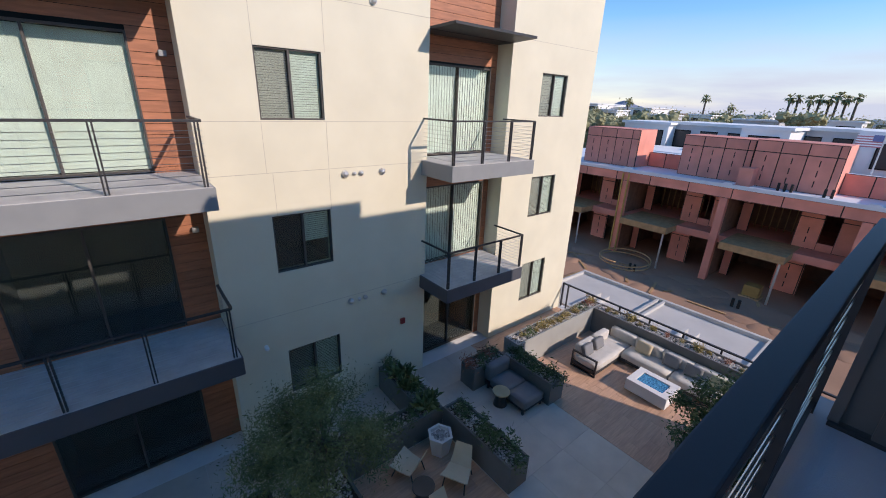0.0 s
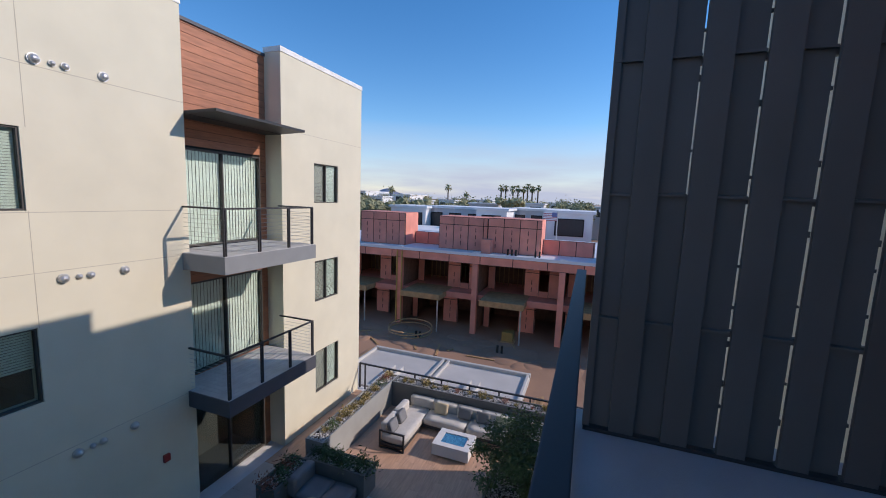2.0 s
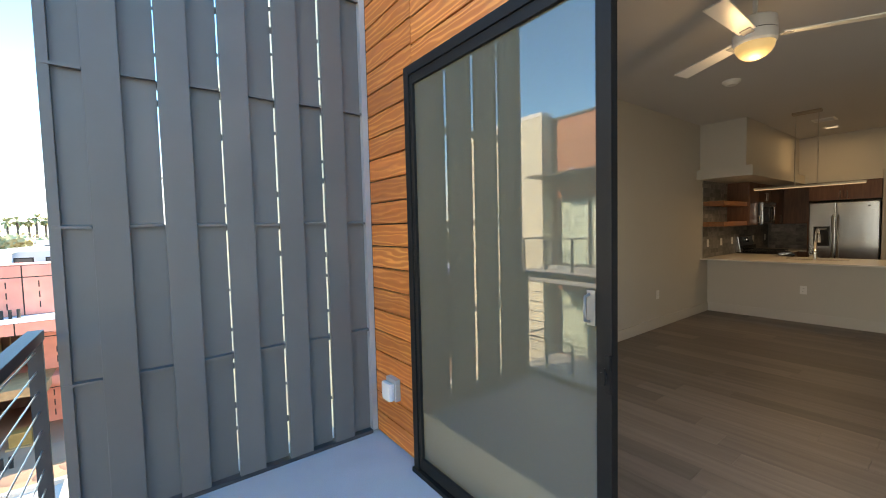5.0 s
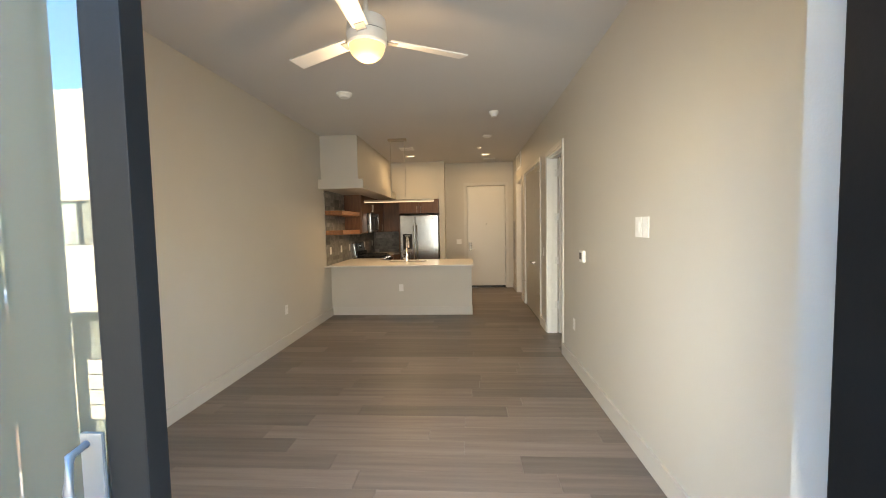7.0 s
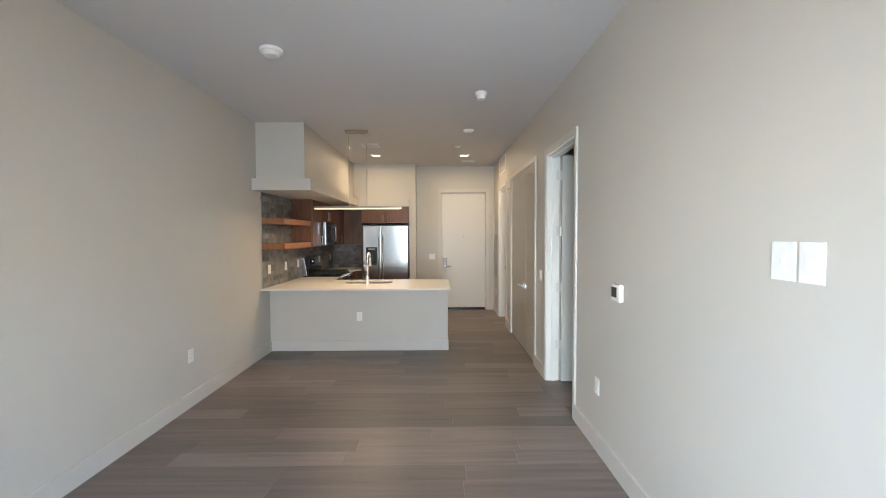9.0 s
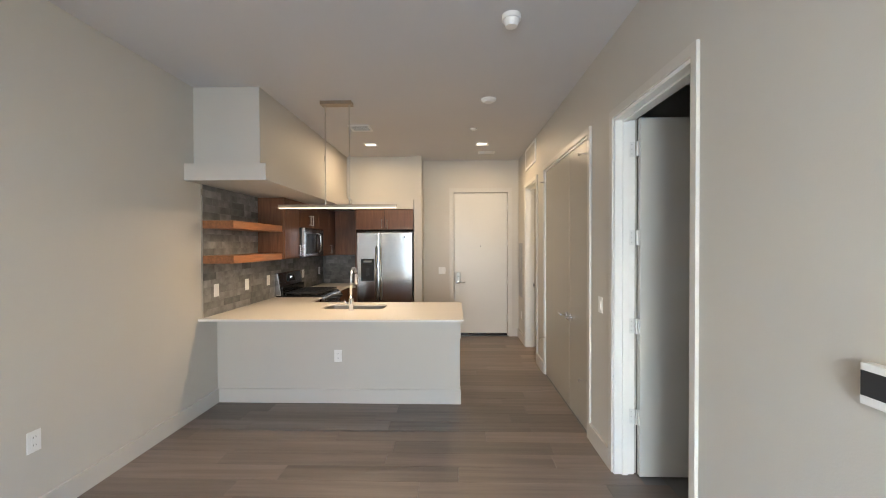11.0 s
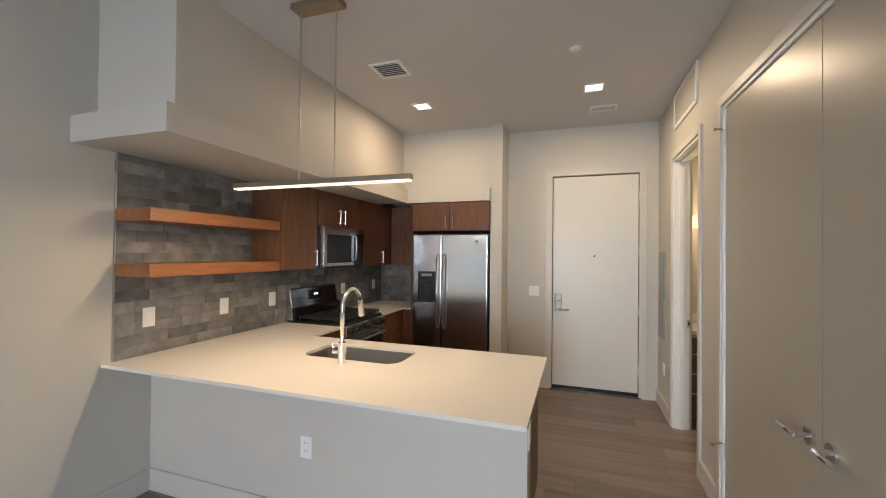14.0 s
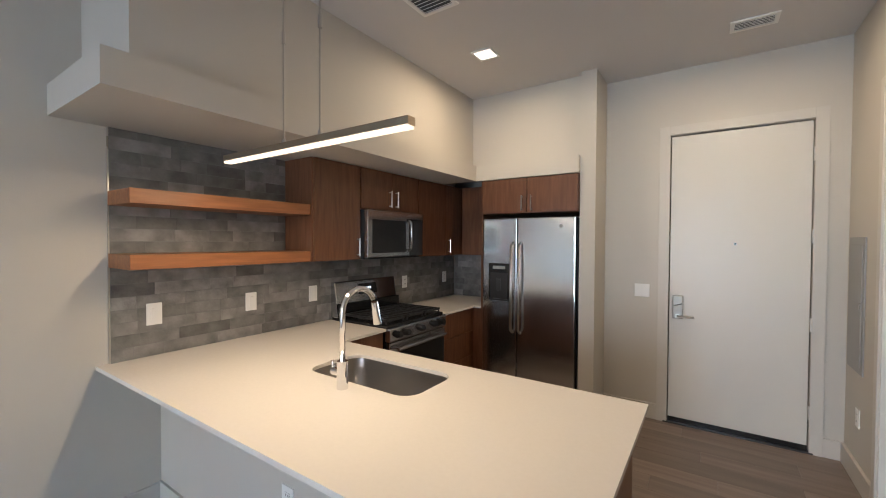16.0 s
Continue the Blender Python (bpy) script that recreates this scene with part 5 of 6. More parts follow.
for y in (-9.6, -9.1, -5.0, -4.5):
    part("pier", B(-19.6, -17.0, y, y + 0.15, -8.55, -8.3, 0.01), M_SLAB, t)
for x0, y0, x1, y1 in ((-21.8, -12.2, -17.2, -12.3), (-22.1, -11.8, -22.15, -6.0), (-22.15, -6.4, -22.05, -2.4), (-18.0, -1.9, -17.0, -1.7)):
    bm = bmesh.new()
    box(bm, min(x0, x1) - 0.03, max(x0, x1) + 0.03, min(y0, y1) - 0.03, max(y0, y1) + 0.03, -8.7, -8.5, 0.004)
    part("form_board", bm, M_STUD, t, "raw timber form board")
for i, (x, y) in enumerate(((-18.2, -1.5), (-18.9, -1.2), (-17.6, -1.0))):
    l = thing("lumber_pile", (x, y, -8.7), "stack of raw lumber boards on the dirt", "lumber", "lumber piles")
    for k in range(3):
        part("plank", B(x - 0.9, x + 0.9, y - 0.2 + k * 0.14, y - 0.08 + k * 0.14, -8.7, -8.62 + 0.05 * k), M_STUD, l)

# ---- red sheathed building under construction ----
red = thing("unfinished_building", (-30, -6, -8.7), "two-storey building shell in red sheathing, under construction", "building")
RX = -28.0


def sheath(x, y0, y1, z0, z1, seam=1.22):
    """A sheathed wall facing +x: boards with black seams between them."""
    part("backing", B(x - 0.12, x - 0.015, y0, y1, z0, z1), M_TAPE, red)
    y = y0
    while y < y1 - 0.05:
        b = min(y + seam, y1)
        cut = z0 + (z1 - z0) * (0.76 if z1 - z0 > 1.5 else 1.0)
        for c, d in ((z0, cut), (cut, z1)):
            if d - c > 0.1:
                part("sheathing_panel", B(x - 0.015, x, y + 0.028, b - 0.028, c + 0.024, d - 0.024), M_RED, red)
        # dark dashes of nailed tape down the middle of a sheet
        if b - y > 0.9 and z1 - z0 > 1.5:
            zz = z0 + 0.35
            while zz < cut - 0.4:
                part("tape_dash", B(x, x + 0.006, (y + b) / 2 - 0.025, (y + b) / 2 + 0.025, zz, zz + 0.34), M_TAPE, red)
                zz += 0.55
        y = b


part("roof_deck", B(-44, RX - 0.05, -24, 10, -2.75, -2.55), M_ROOFW, red, "white membrane roof deck")
part("deck_edge", B(RX - 0.06, RX + 0.12, -24, 10, -2.72, -2.50, 0.01), M_ROOFW, red)
sheath(RX + 0.02, -24, 10, -3.35, -2.72, 2.44)
for y in (-19.8, -13.5, -7.25, -1.0, 5.2):
    part("column", B(RX - 0.3, RX + 0.1, y - 0.2, y + 0.2, -8.7, -3.35), M_RED, red, "red sheathed column")
    part("fin_wall", B(-39.8, RX - 0.3, y - 0.1, y + 0.1, -8.7, -3.35), M_SHADEWOOD, red)
    part("roof_scupper", B(RX - 0.5, RX + 0.1, y - 0.22, y + 0.22, -2.5, -2.42), M_ROOFW, red)
part("mid_slab", B(-40, RX - 0.35, -24, 10, -6.2, -5.75), M_RED, red)
part("top_slab", B(-40, RX - 0.2, -24, 10, -3.3, -2.76), M_STUD, red)
# Unseen end walls, added to keep daylight out of the open bays.
for y in (-24.1, 10.0):
    part("end_wall", B(-40, RX, y, y + 0.15, -8.7, -2.8), M_RED, red)
part("rear_wall", B(-40, -39.8, -24, 10, -8.7, -2.8), M_RED, red)
for y0, wide in ((-19.8, 0), (-13.5, 1), (-7.25, 2), (-1.0, 1), (5.2, 0)):
    # upper floor: a set-back sheathed wall with a wide opening and a window
    sheath(-31.0, y0 + 0.3, y0 + 0.9, -5.75, -3.35)
    sheath(-30.0, y0 + 3.4, y0 + 4.5, -5.75, -3.35)
    sheath(-30.0, y0 + 5.2, y0 + 5.95, -5.75, -3.35)
    part("sill_wall", B(-30.1, -30.0, y0 + 4.5, y0 + 5.2, -5.75, -5.3), M_RED, red)
    sheath(-30.0, y0 + 3.1, y0 + 4.4, -8.7, -6.2)
    sheath(-30.0, y0 + 0.3, y0 + 0.8, -8.7, -6.2)
    bm = bmesh.new()
    for k in range(9):
        box(bm, -33.0, -32.9, y0 + 0.8 + k * 0.4, y0 + 0.85 + k * 0.4, -5.75, -3.35)
    part("stud_wall", bm, M_STUD, red, "bare stud wall")
    part("partition", B(-34.0, -33.9, y0 + 0.3, y0 + 3.4, -5.75, -3.35), M_SHADEWOOD, red)
    part("partition", B(-34.0, -33.9, y0 + 0.3, y0 + 6.0, -8.7, -6.2), M_SHADEWOOD, red)
    bal = part("terrace_deck", B(RX - 2.0, RX + 1.2, y0 + 0.7, y0 + 3.9, -6.15, -5.72, 0.01), M_STUD, red, "projecting timber terrace deck")
    part("prop", R((RX + 1.0, y0 + 3.7, -8.7), (RX + 1.0, y0 + 3.7, -6.15), 0.06), M_GALV, red, "steel prop")
for y0 in (-13.72, -13.3):
    part("timber_brace", B(RX + 0.12, RX + 0.22, y0, y0 + 0.08, -8.7, -2.8), mat("yellow_lumber", (0.55, 0.33, 0.09), 0.8), red)
# roof-top stair houses
for y0, y1, x, z1 in ((-18.0, -13.8, -29.4, 0.1), (-10.85, -6.85, -29.6, 0.02), (-6.75, -2.75, -29.3, 0.08), (3.0, 7.0, -29.4, 0.2)):
    sheath(x, y0, y1, -2.55, z1)
    bm = B(x - 2.6, x - 0.12, y1 - 0.12, y1, -2.55, z1)
    box(bm, x - 2.6, x - 0.12, y0, y0 + 0.12, -2.55, z1)
    box(bm, x - 2.6, x - 2.5, y0 + 0.12, y1 - 0.12, -2.55, z1)
    part("stair_house_wall", bm, M_RED, red)
    part("stair_house_top", B(x - 2.6, x + 0.0, y0, y1, z1, z1 + 0.03), M_RED, red)
sheath(-31.5, -13.8, -10.85, -2.55, -1.5)
sheath(-30.8, -2.75, 1.0, -2.55, -1.4)
part("parapet_pier", B(-29.3, -28.4, -7.0, -6.3, -2.55, -1.5, 0.01), M_RED, red)
for y in (-5.0, -4.7, -4.4, -3.0, -2.7):
    part("roof_pipe", R((-28.6, y, -2.55), (-28.6, y, -2.1), 0.07), M_TAPE, red)
for y, x in ((-15.6, -24.6), (-4.6, -24.8), (-10.6, -25.0)):
    for k in range(2):
        t = thing("survey_stake", (x, y + k * 0.3, -8.7), "dark pipe stub standing in the dirt", "pipe")
        part("pipe", R((x, y + k * 0.3, -8.7), (x, y + k * 0.3, -8.1), 0.08), M_TAPE, t)
g2 = random.Random(12)
for k in range(9):
    x, y, a = -23.4 - g2.random() * 3.5, -15 + k * 1.45 + g2.random(), g2.uniform(0, 180)
    t = thing("loose_board", (x, y, -8.66), "weathered timber board lying on the dirt", "lumber", "loose boards")
    bm = B(-0.9 - g2.random(), 0.9, -0.07, 0.07, -0.03, 0.03, 0.004)
    bmesh.ops.transform(bm, verts=bm.verts, matrix=pose(x, y, -8.66, 0, 0, a))
    part("plank", bm, M_STUD, t)
t = thing("cable_coil", (-26.0, -11.5, -8.6), "loose coil of pale conduit on the dirt", "conduit")
bm = bmesh.new()
tube(bm, [(-26 + 1.6 * (1 + 0.03 * k / 8) * math.cos(k / 4), -11.5 + 1.6 * math.sin(k / 4), -8.55 + 0.01 * k) for k in range(52)], 0.05, 6)
part("conduit", bm, M_STUD, t)
t = thing("block_pallet", (-27.3, -4.3, -8.7), "yellow pallet of building material", "pallet")
part("pallet", B(-27.9, -26.9, -4.9, -3.9, -8.7, -8.55), M_STUD, t)
part("load", B(-27.8, -27.0, -4.8, -4.0, -8.55, -7.9, 0.05), mat("yellow_wrap", (0.34, 0.20, 0.06), 0.6), t)


# ---- plants ----
def leaves(name, centres, count, size, spread, material, parent, seed, droop=0.0, slim=0.35):
    """Many small pointed leaves scattered round clump centres."""
    g = np.random.default_rng(seed)
    c = np.array(centres, float)
    pick = c[g.integers(0, len(c), count)]
    p = pick[:, :3] + g.normal(0, 1, (count, 3)) * pick[:, 3:4] * spread
    d = g.normal(0, 1, (count, 3))
    d[:, 2] = d[:, 2] * 0.6 - droop
    d /= np.linalg.norm(d, axis=1)[:, None]
    s = np.cross(d, g.normal(0, 1, (count, 3)))
    s /= np.linalg.norm(s, axis=1)[:, None]
    ln = size * g.uniform(0.6, 1.4, (count, 1))
    v = np.stack([p, p + d * ln * 0.5 + s * ln * slim * 0.5, p + d * ln, p + d * ln * 0.5 - s * ln * slim * 0.5], 1).reshape(-1, 3)
    base = np.array(BASE[parent.name]) if parent else np.zeros(3)
    f = np.arange(count * 4).reshape(-1, 4)
    me = bpy.data.meshes.new(name)
    me.from_pydata((v - base).tolist(), [], f.tolist())
    me.materials.append(material)
    ob = new(name, me)
    if parent:
        ob.parent = parent
    BASE[ob.name] = Vector(base)
    return ob


def tree(place, height, crown_r, crown_z, label, n, size, material, seed, droop, clumps=26, slim=0.3, squash=0.6):
    x, y, z = place
    t = thing("tree", place, label, "tree", "courtyard trees")
    r = random.Random(seed)
    bm = bmesh.new()
    tube(bm, [(x, y, z), (x + 0.04, y + 0.03, z + height * 0.3), (x - 0.03, y + 0.05, z + height * 0.6)], 0.045, 8)
    cl = []
    for k in range(clumps):
        a, rr = r.random() * 6.283, crown_r * math.sqrt(r.random())
        cz = z + crown_z + (r.random() - 0.5) * 2 * crown_r * squash * (1.1 - rr / crown_r * 0.6)
        c = (x + rr * math.cos(a), y + rr * math.sin(a), cz, 0.16 + 0.16 * r.random())
        cl.append(c)
        tube(bm, [(x, y, z + height * (0.3 + 0.3 * r.random())), ((x + c[0]) / 2, (y + c[1]) / 2, (z + height * 0.5 + cz) / 2 + 0.1), c[:3]], 0.012, 5)
    part("trunk", bm, M_BARK, t)
    leaves("crown", cl, n, size, crown_r * 0.62, material, t, seed, droop, slim)
    return t


tree((-1.75, -5.3, -6.2), 2.6, 1.3, 1.6, "feathery green desert tree in a courtyard planter", 30000, 0.085, M_LEAF, 5, 0.5, 40, 0.2, 0.5)
tree((-9.45, -0.8, -5.95), 1.8, 1.05, 0.85, "bushy dark green shrub tree in a grey planter", 15000, 0.09, M_LEAF2, 9, 0.3, 36, 0.4, 0.85)


# ---- courtyard planters ----
def gravel(name, x0, x1, y0, y1, z, n, seed, parent, r=0.03):
    g = np.random.default_rng(seed)
    base = np.array(BASE[parent.name])
    c = np.stack([g.uniform(x0, x1, n), g.uniform(y0, y1, n), np.full(n, z) + g.uniform(-0.01, 0.02, n)], 1) - base
    o = np.array([(1, 0, 0), (0, 1, 0), (-1, 0, 0), (0, -1, 0), (0, 0, 0.8), (0, 0, -0.8)])
    k = np.array([(0, 1, 4), (1, 2, 4), (2, 3, 4), (3, 0, 4), (1, 0, 5), (2, 1, 5), (3, 2, 5), (0, 3, 5)])
    sc = g.uniform(0.6, 1.3, (n, 1, 3)) * r
    an = g.uniform(0, 6.283, n)
    rot = np.stack([np.stack([np.cos(an), -np.sin(an), 0 * an], 1), np.stack([np.sin(an), np.cos(an), 0 * an], 1), np.stack([0 * an, 0 * an, 1 + 0 * an], 1)], 1)
    v = np.einsum("nij,nkj->nki", rot, o[None] * sc) + c[:, None]
    f = (k[None] + 6 * np.arange(n)[:, None, None]).reshape(-1, 3)
    me = bpy.data.meshes.new(name)
    me.from_pydata(v.reshape(-1, 3).tolist(), [], f.tolist())
    me.materials.append(M_GRAVEL)
    ob = new(name, me)
    ob.parent = parent
    BASE[ob.name] = Vector(base)
    return tagged(ob, "pale river gravel", kind="stuff")


def planter(outline_boxes, top, material, label, seed, dens=260):
    x0, x1, y0, y1 = outline_boxes[0]
    t = thing("planter", ((x0 + x1) / 2, (y0 + y1) / 2, G), label, "planter", "courtyard planters")
    w = 0.05
    for x0, x1, y0, y1 in outline_boxes:
        bm = B(x0, x1, y0, y0 + w, G, top, 0.006)
        box(bm, x0, x1, y1 - w, y1, G, top, 0.006)
        box(bm, x0, x0 + w, y0 + w, y1 - w, G, top, 0.006)
        box(bm, x1 - w, x1, y0 + w, y1 - w, G, top, 0.006)
        part("side_wall", bm, material, t)
        part("soil", B(x0 + w, x1 - w, y0 + w, y1 - w, top - 0.4, top - 0.07), M_SOIL, t)
        n = int(dens * (x1 - x0) * (y1 - y0))
        gravel("gravel", x0 + w + 0.03, x1 - w - 0.03, y0 + w + 0.03, y1 - w - 0.03, top - 0.06, n, seed, t, 0.035)
    return t


planter([(-13.45, -8.55, -6.85, -6.25)], -5.70, M_PLANTERL, "long grey planter with gravel and dry grasses", 31, 420)
planter([(-13.45, -12.86, -6.25, 0.6)], -5.70, M_PLANTER, "long charcoal planter with gravel behind the sofa", 32, 420)
planter([(-8.75, -8.12, -6.55, -4.6)], -5.95, M_PLANTER, "charcoal planter beside the bench", 33)
planter([(-8.12, -6.78, -6.95, -6.35)], -5.95, M_PLANTER, "charcoal planter behind the bench", 34)
planter([(-5.70, -5.10, -5.75, -3.38)], -5.95, M_PLANTER, "charcoal planter with low shrubs", 35)
planter([(-5.10, -2.4, -6.3, -5.75)], -5.95, M_PLANTER, "charcoal planter behind the fire bowl", 36)
planter([(-5.2, -4.57, -8.15, -6.3)], -5.95, M_PLANTER, "charcoal planter against the facade", 37)
planter([(-2.3, -1.1, -5.9, -4.7)], -6.1, M_PLANTER, "square charcoal tree planter", 38)
planter([(-0.9, 2.6, -6.4, -5.9)], -6.3, M_PLANTER, "low charcoal planter strip along the walkway", 40)
planter([(-10.1, -8.45, -1.5, 0.4)], -5.95, M_PLANTER, "charcoal planter under the shrub tree", 39)


def small_plant(seed, material, n, size, r, droop):
    t = thing("shrub", (0, 0, 0), "x", "plant", "planter plants")
    g = random.Random(seed)
    cl = [(g.uniform(-r, r), g.uniform(-r, r), g.uniform(0.03, r * 1.5), r * 0.5) for _ in range(7)]
    leaves("foliage", cl, n, size, 0.8, material, t, seed, droop, 0.28)
    return t


KINDS = [(small_plant(1, M_LEAF2, 260, 0.09, 0.16, -0.2), "dark green low shrub growing in gravel"),
         (small_plant(2, M_LEAFY, 200, 0.12, 0.13, -0.6), "straw-coloured ornamental grass tuft in gravel"),
         (small_plant(3, M_LEAFR, 200, 0.08, 0.15, -0.2), "rust-red low shrub growing in gravel"),
         (small_plant(4, M_LEAF, 300, 0.2, 0.14, -0.9), "spiky green succulent in gravel")]
rng = random.Random(8)
spots = []
for k in range(12):
    spots.append((-13.2 + k * 0.38, -6.55, -5.76, rng.choice((1, 1, 2, 0))))
for k in range(14):
    spots.append((-13.15, -5.9 + k * 0.45, -5.76, rng.choice((1, 2, 2, 1))))
for k in range(6):
    spots.append((-8.43, -6.3 + k * 0.3, -6.02, 0))
    spots.append((-5.4, -5.5 + k * 0.38, -6.02, 0))
for k in range(4):
    spots.append((-7.9 + k * 0.33, -6.65, -6.02, 2 if k % 2 else 0))
    spots.append((-4.88, -7.9 + k * 0.48, -6.02, (0, 3, 3, 0)[k]))
    spots.append((-4.8 + k * 0.6, -6.0, -6.02, (3, 0, 0, 0)[k]))
for k in range(5):
    spots.append((-0.6 + k * 0.7, -6.15, -6.36, 0))
first = set()
for x, y, z, k in spots:
    src, lab = KINDS[k]
    s = (0.42 if x < -9 else 0.85) + 0.55 * rng.random()
    m = pose(x + rng.uniform(-0.08, 0.08), y + rng.uniform(-0.1, 0.1), z, 0, 0, rng.uniform(0, 360))
    if k in first:
        o = copy_thing(src, m)
    else:
        o = src
        o.matrix_basis = m
        first.add(k)
    o["label"] = lab
    o.scale = (s, s, s)


# ---- courtyard furniture ----
def cushion(name, x0, x1, y0, y1, z0, z1, m, parent, tilt=None, label=""):
    bm = bmesh.new()
    bmesh.ops.create_cube(bm, size=1)
    bmesh.ops.subdivide_edges(bm, edges=bm.edges[:], cuts=4, use_grid_fill=True)
    for v in bm.verts:
        x, y, z = v.co * 2
        f = 1 - 0.02 * (x * x * y * y + y * y * z * z * 0.5 + x * x * z * z * 0.5)
        v.co = Vector((x, y, z)) * 0.5 * f
        v.co.z *= 1.0 - 0.05 * max(abs(x), abs(y)) ** 4
    for f in bm.faces:
        f.smooth = True
    m4 = Matrix.Translation(((x0 + x1) / 2, (y0 + y1) / 2, (z0 + z1) / 2)) @ (tilt or Matrix()) @ Matrix.Diagonal((x1 - x0, y1 - y0, z1 - z0, 1))
    bmesh.ops.transform(bm, verts=bm.verts, matrix=m4)
    return part(name, bm, m, parent, label)


t = thing("sectional_sofa", (-12.2, -3, G), "grey cushioned outdoor sectional sofa with dark metal frame", "sofa")
bm = B(-12.8, -11.85, -5.4, 0.2, G + 0.1, G + 0.2, 0.01)
box(bm, -11.85, -10.35, -5.4, -4.5, G + 0.1, G + 0.2, 0.01)
part("base_frame", bm, M_RAIL, t)
bm = B(-10.4, -10.35, -5.4, -5.35, G, G + 0.62)
box(bm, -10.4, -10.35, -4.55, -4.5, G, G + 0.62)
box(bm, -10.4, -10.35, -5.35, -4.55, G + 0.57, G + 0.62)
box(bm, -10.4, -10.35, -5.35, -4.55, G, G + 0.04)
part("arm_frame", bm, M_RAIL, t)
for x, y in ((-12.75, 0.1), (-11.9, 0.1), (-12.75, -2.5), (-11.9, -2.5), (-12.75, -5.35)):
    part("leg", B(x - 0.025, x + 0.025, y - 0.025, y + 0.025, G, G + 0.1), M_RAIL, t)
cushion("seat_cushion", -12.55, -10.4, -5.35, -4.5, G + 0.2, G + 0.42, M_CUSH, t)
for k in range(3):
    cushion("seat_cushion", -12.6, -11.85, -4.48 + k * 1.56, -2.95 + k * 1.56, G + 0.2, G + 0.42, M_CUSH, t)
for k in range(6):
    y = -5.3 + k * 0.92
    cushion("back_cushion", -12.8, -12.55, y, y + 0.915, G + 0.38, G + 0.74, M_CUSH, t)
for x in (-12.2, -11.3):
    cushion("back_cushion", x - 0.1, x + 0.75, -5.45, -5.22, G + 0.38, G + 0.74, M_CUSH, t)
for x, y, m, lab in ((-12.42, -4.0, M_CUSHY, "cream woven throw pillow on the sofa"), (-12.42, -3.1, M_CUSHD, "dark grey throw pillow on the sofa"), (-12.42, -2.45, M_CUSHD, "dark grey throw pillow on the sofa"), (-12.4, -1.75, M_CUSHG, "olive throw pillow on the sofa"), (-11.4, -5.1, M_CUSHD, "dark grey throw pillow on the chaise"), (-10.75, -5.1, M_CUSHD, "dark grey throw pillow on the chaise")):
    p = thing("throw_pillow", (x, y, G + 0.42), lab, "pillow", "throw pillows")
    tl = Matrix.Rotation(radians(-18), 4, "Y") if x < -12 else Matrix.Rotation(radians(18), 4, "X")
    if x < -12:
        cushion("pillow_cover", x - 0.07, x + 0.07, y - 0.24, y + 0.24, G + 0.42, G + 0.80, m, p, tl)
    else:
        cushion("pillow_cover", x - 0.24, x + 0.24, y - 0.07, y + 0.07, G + 0.42, G + 0.80, m, p, tl)

t = thing("fire_table", (-11.12, -3.05, G), "white concrete fire table filled with blue glass", "fire table")
bm = B(-11.6, -11.4, -3.66, -2.45, G + 0.05, G + 0.42, 0.006)
box(bm, -10.85, -10.65, -3.66, -2.45, G + 0.05, G + 0.42, 0.006)
box(bm, -11.4, -10.85, -3.66, -3.45, G + 0.05, G + 0.42, 0.006)
box(bm, -11.4, -10.85, -2.66, -2.45, G + 0.05, G + 0.42, 0.006)
part("surround", bm, M_WCONC, t)
part("plinth", B(-11.5, -10.75, -3.55, -2.55, G, G + 0.3), M_DARKP, t)
part("fire_glass", B(-11.4, -10.85, -3.45, -2.66, G + 0.3, G + 0.39), M_BLUEG, t, "crushed blue fire glass")

t = thing("bench_sofa", (-7.6, -5.5, G), "dark grey cushioned two-seat outdoor bench", "bench")
part("frame", B(-8.08, -7.2, -6.3, -4.75, G + 0.14, G + 0.2, 0.01), M_RAIL, t)
for x, y in ((-8.0, -6.2), (-7.25, -6.2), (-8.0, -4.82), (-7.25, -4.82)):
    part("leg", B(x - 0.03, x + 0.03, y - 0.03, y + 0.03, G, G + 0.14), M_RAIL, t)
cushion("seat_cushion", -8.05, -7.2, -6.1, -5.42, G + 0.2, G + 0.44, M_CUSHD, t)
cushion("seat_cushion", -8.05, -7.2, -5.4, -4.75, G + 0.2, G + 0.44, M_CUSHD, t)
cushion("back_cushion", -8.05, -7.2, -6.34, -6.1, G + 0.3, G + 0.82, M_CUSHD, t)


def side_table(x, y, m, label):
    t = thing("side_table", (x, y, G), label, "side table")
    part("tabletop", R((x, y, G + 0.42), (x, y, G + 0.46), 0.25, seg=28), m, t)
    part("pedestal", R((x, y, G), (x, y, G + 0.42), 0.2, 0.12, 24), M_DARKP, t)


side_table(-7.05, -5.5, mat("olive_tan_top", (0.40, 0.33, 0.20), 0.6), "round tan side table on a dark base")
side_table(-3.5, -4.4, mat("dark_metal_top", (0.07, 0.06, 0.055), 0.5), "round dark side table between the lounge chairs")

t = thing("fire_bowl", (-4.62, -5.25, G), "white hexagonal concrete planter bowl with gravel", "planter bowl")
bm = bmesh.new()
rings = []
for r, z in ((0.24, G), (0.33, G + 0.55), (0.26, G + 0.55), (0.25, G + 0.46)):
    rings.append([bm.verts.new((-4.62 + r * math.cos(k * math.pi / 3), -5.25 + r * math.sin(k * math.pi / 3), z)) for k in range(6)])
for a, b in zip(rings, rings[1:]):
    for k in range(6):
        bm.faces.new((a[k], a[(k + 1) % 6], b[(k + 1) % 6], b[k]))
bm.faces.new(rings[-1])
part("bowl", bm, M_WCONC, t)
gravel("gravel", -4.78, -4.46, -5.41, -5.09, G + 0.48, 90, 5, t, 0.035)


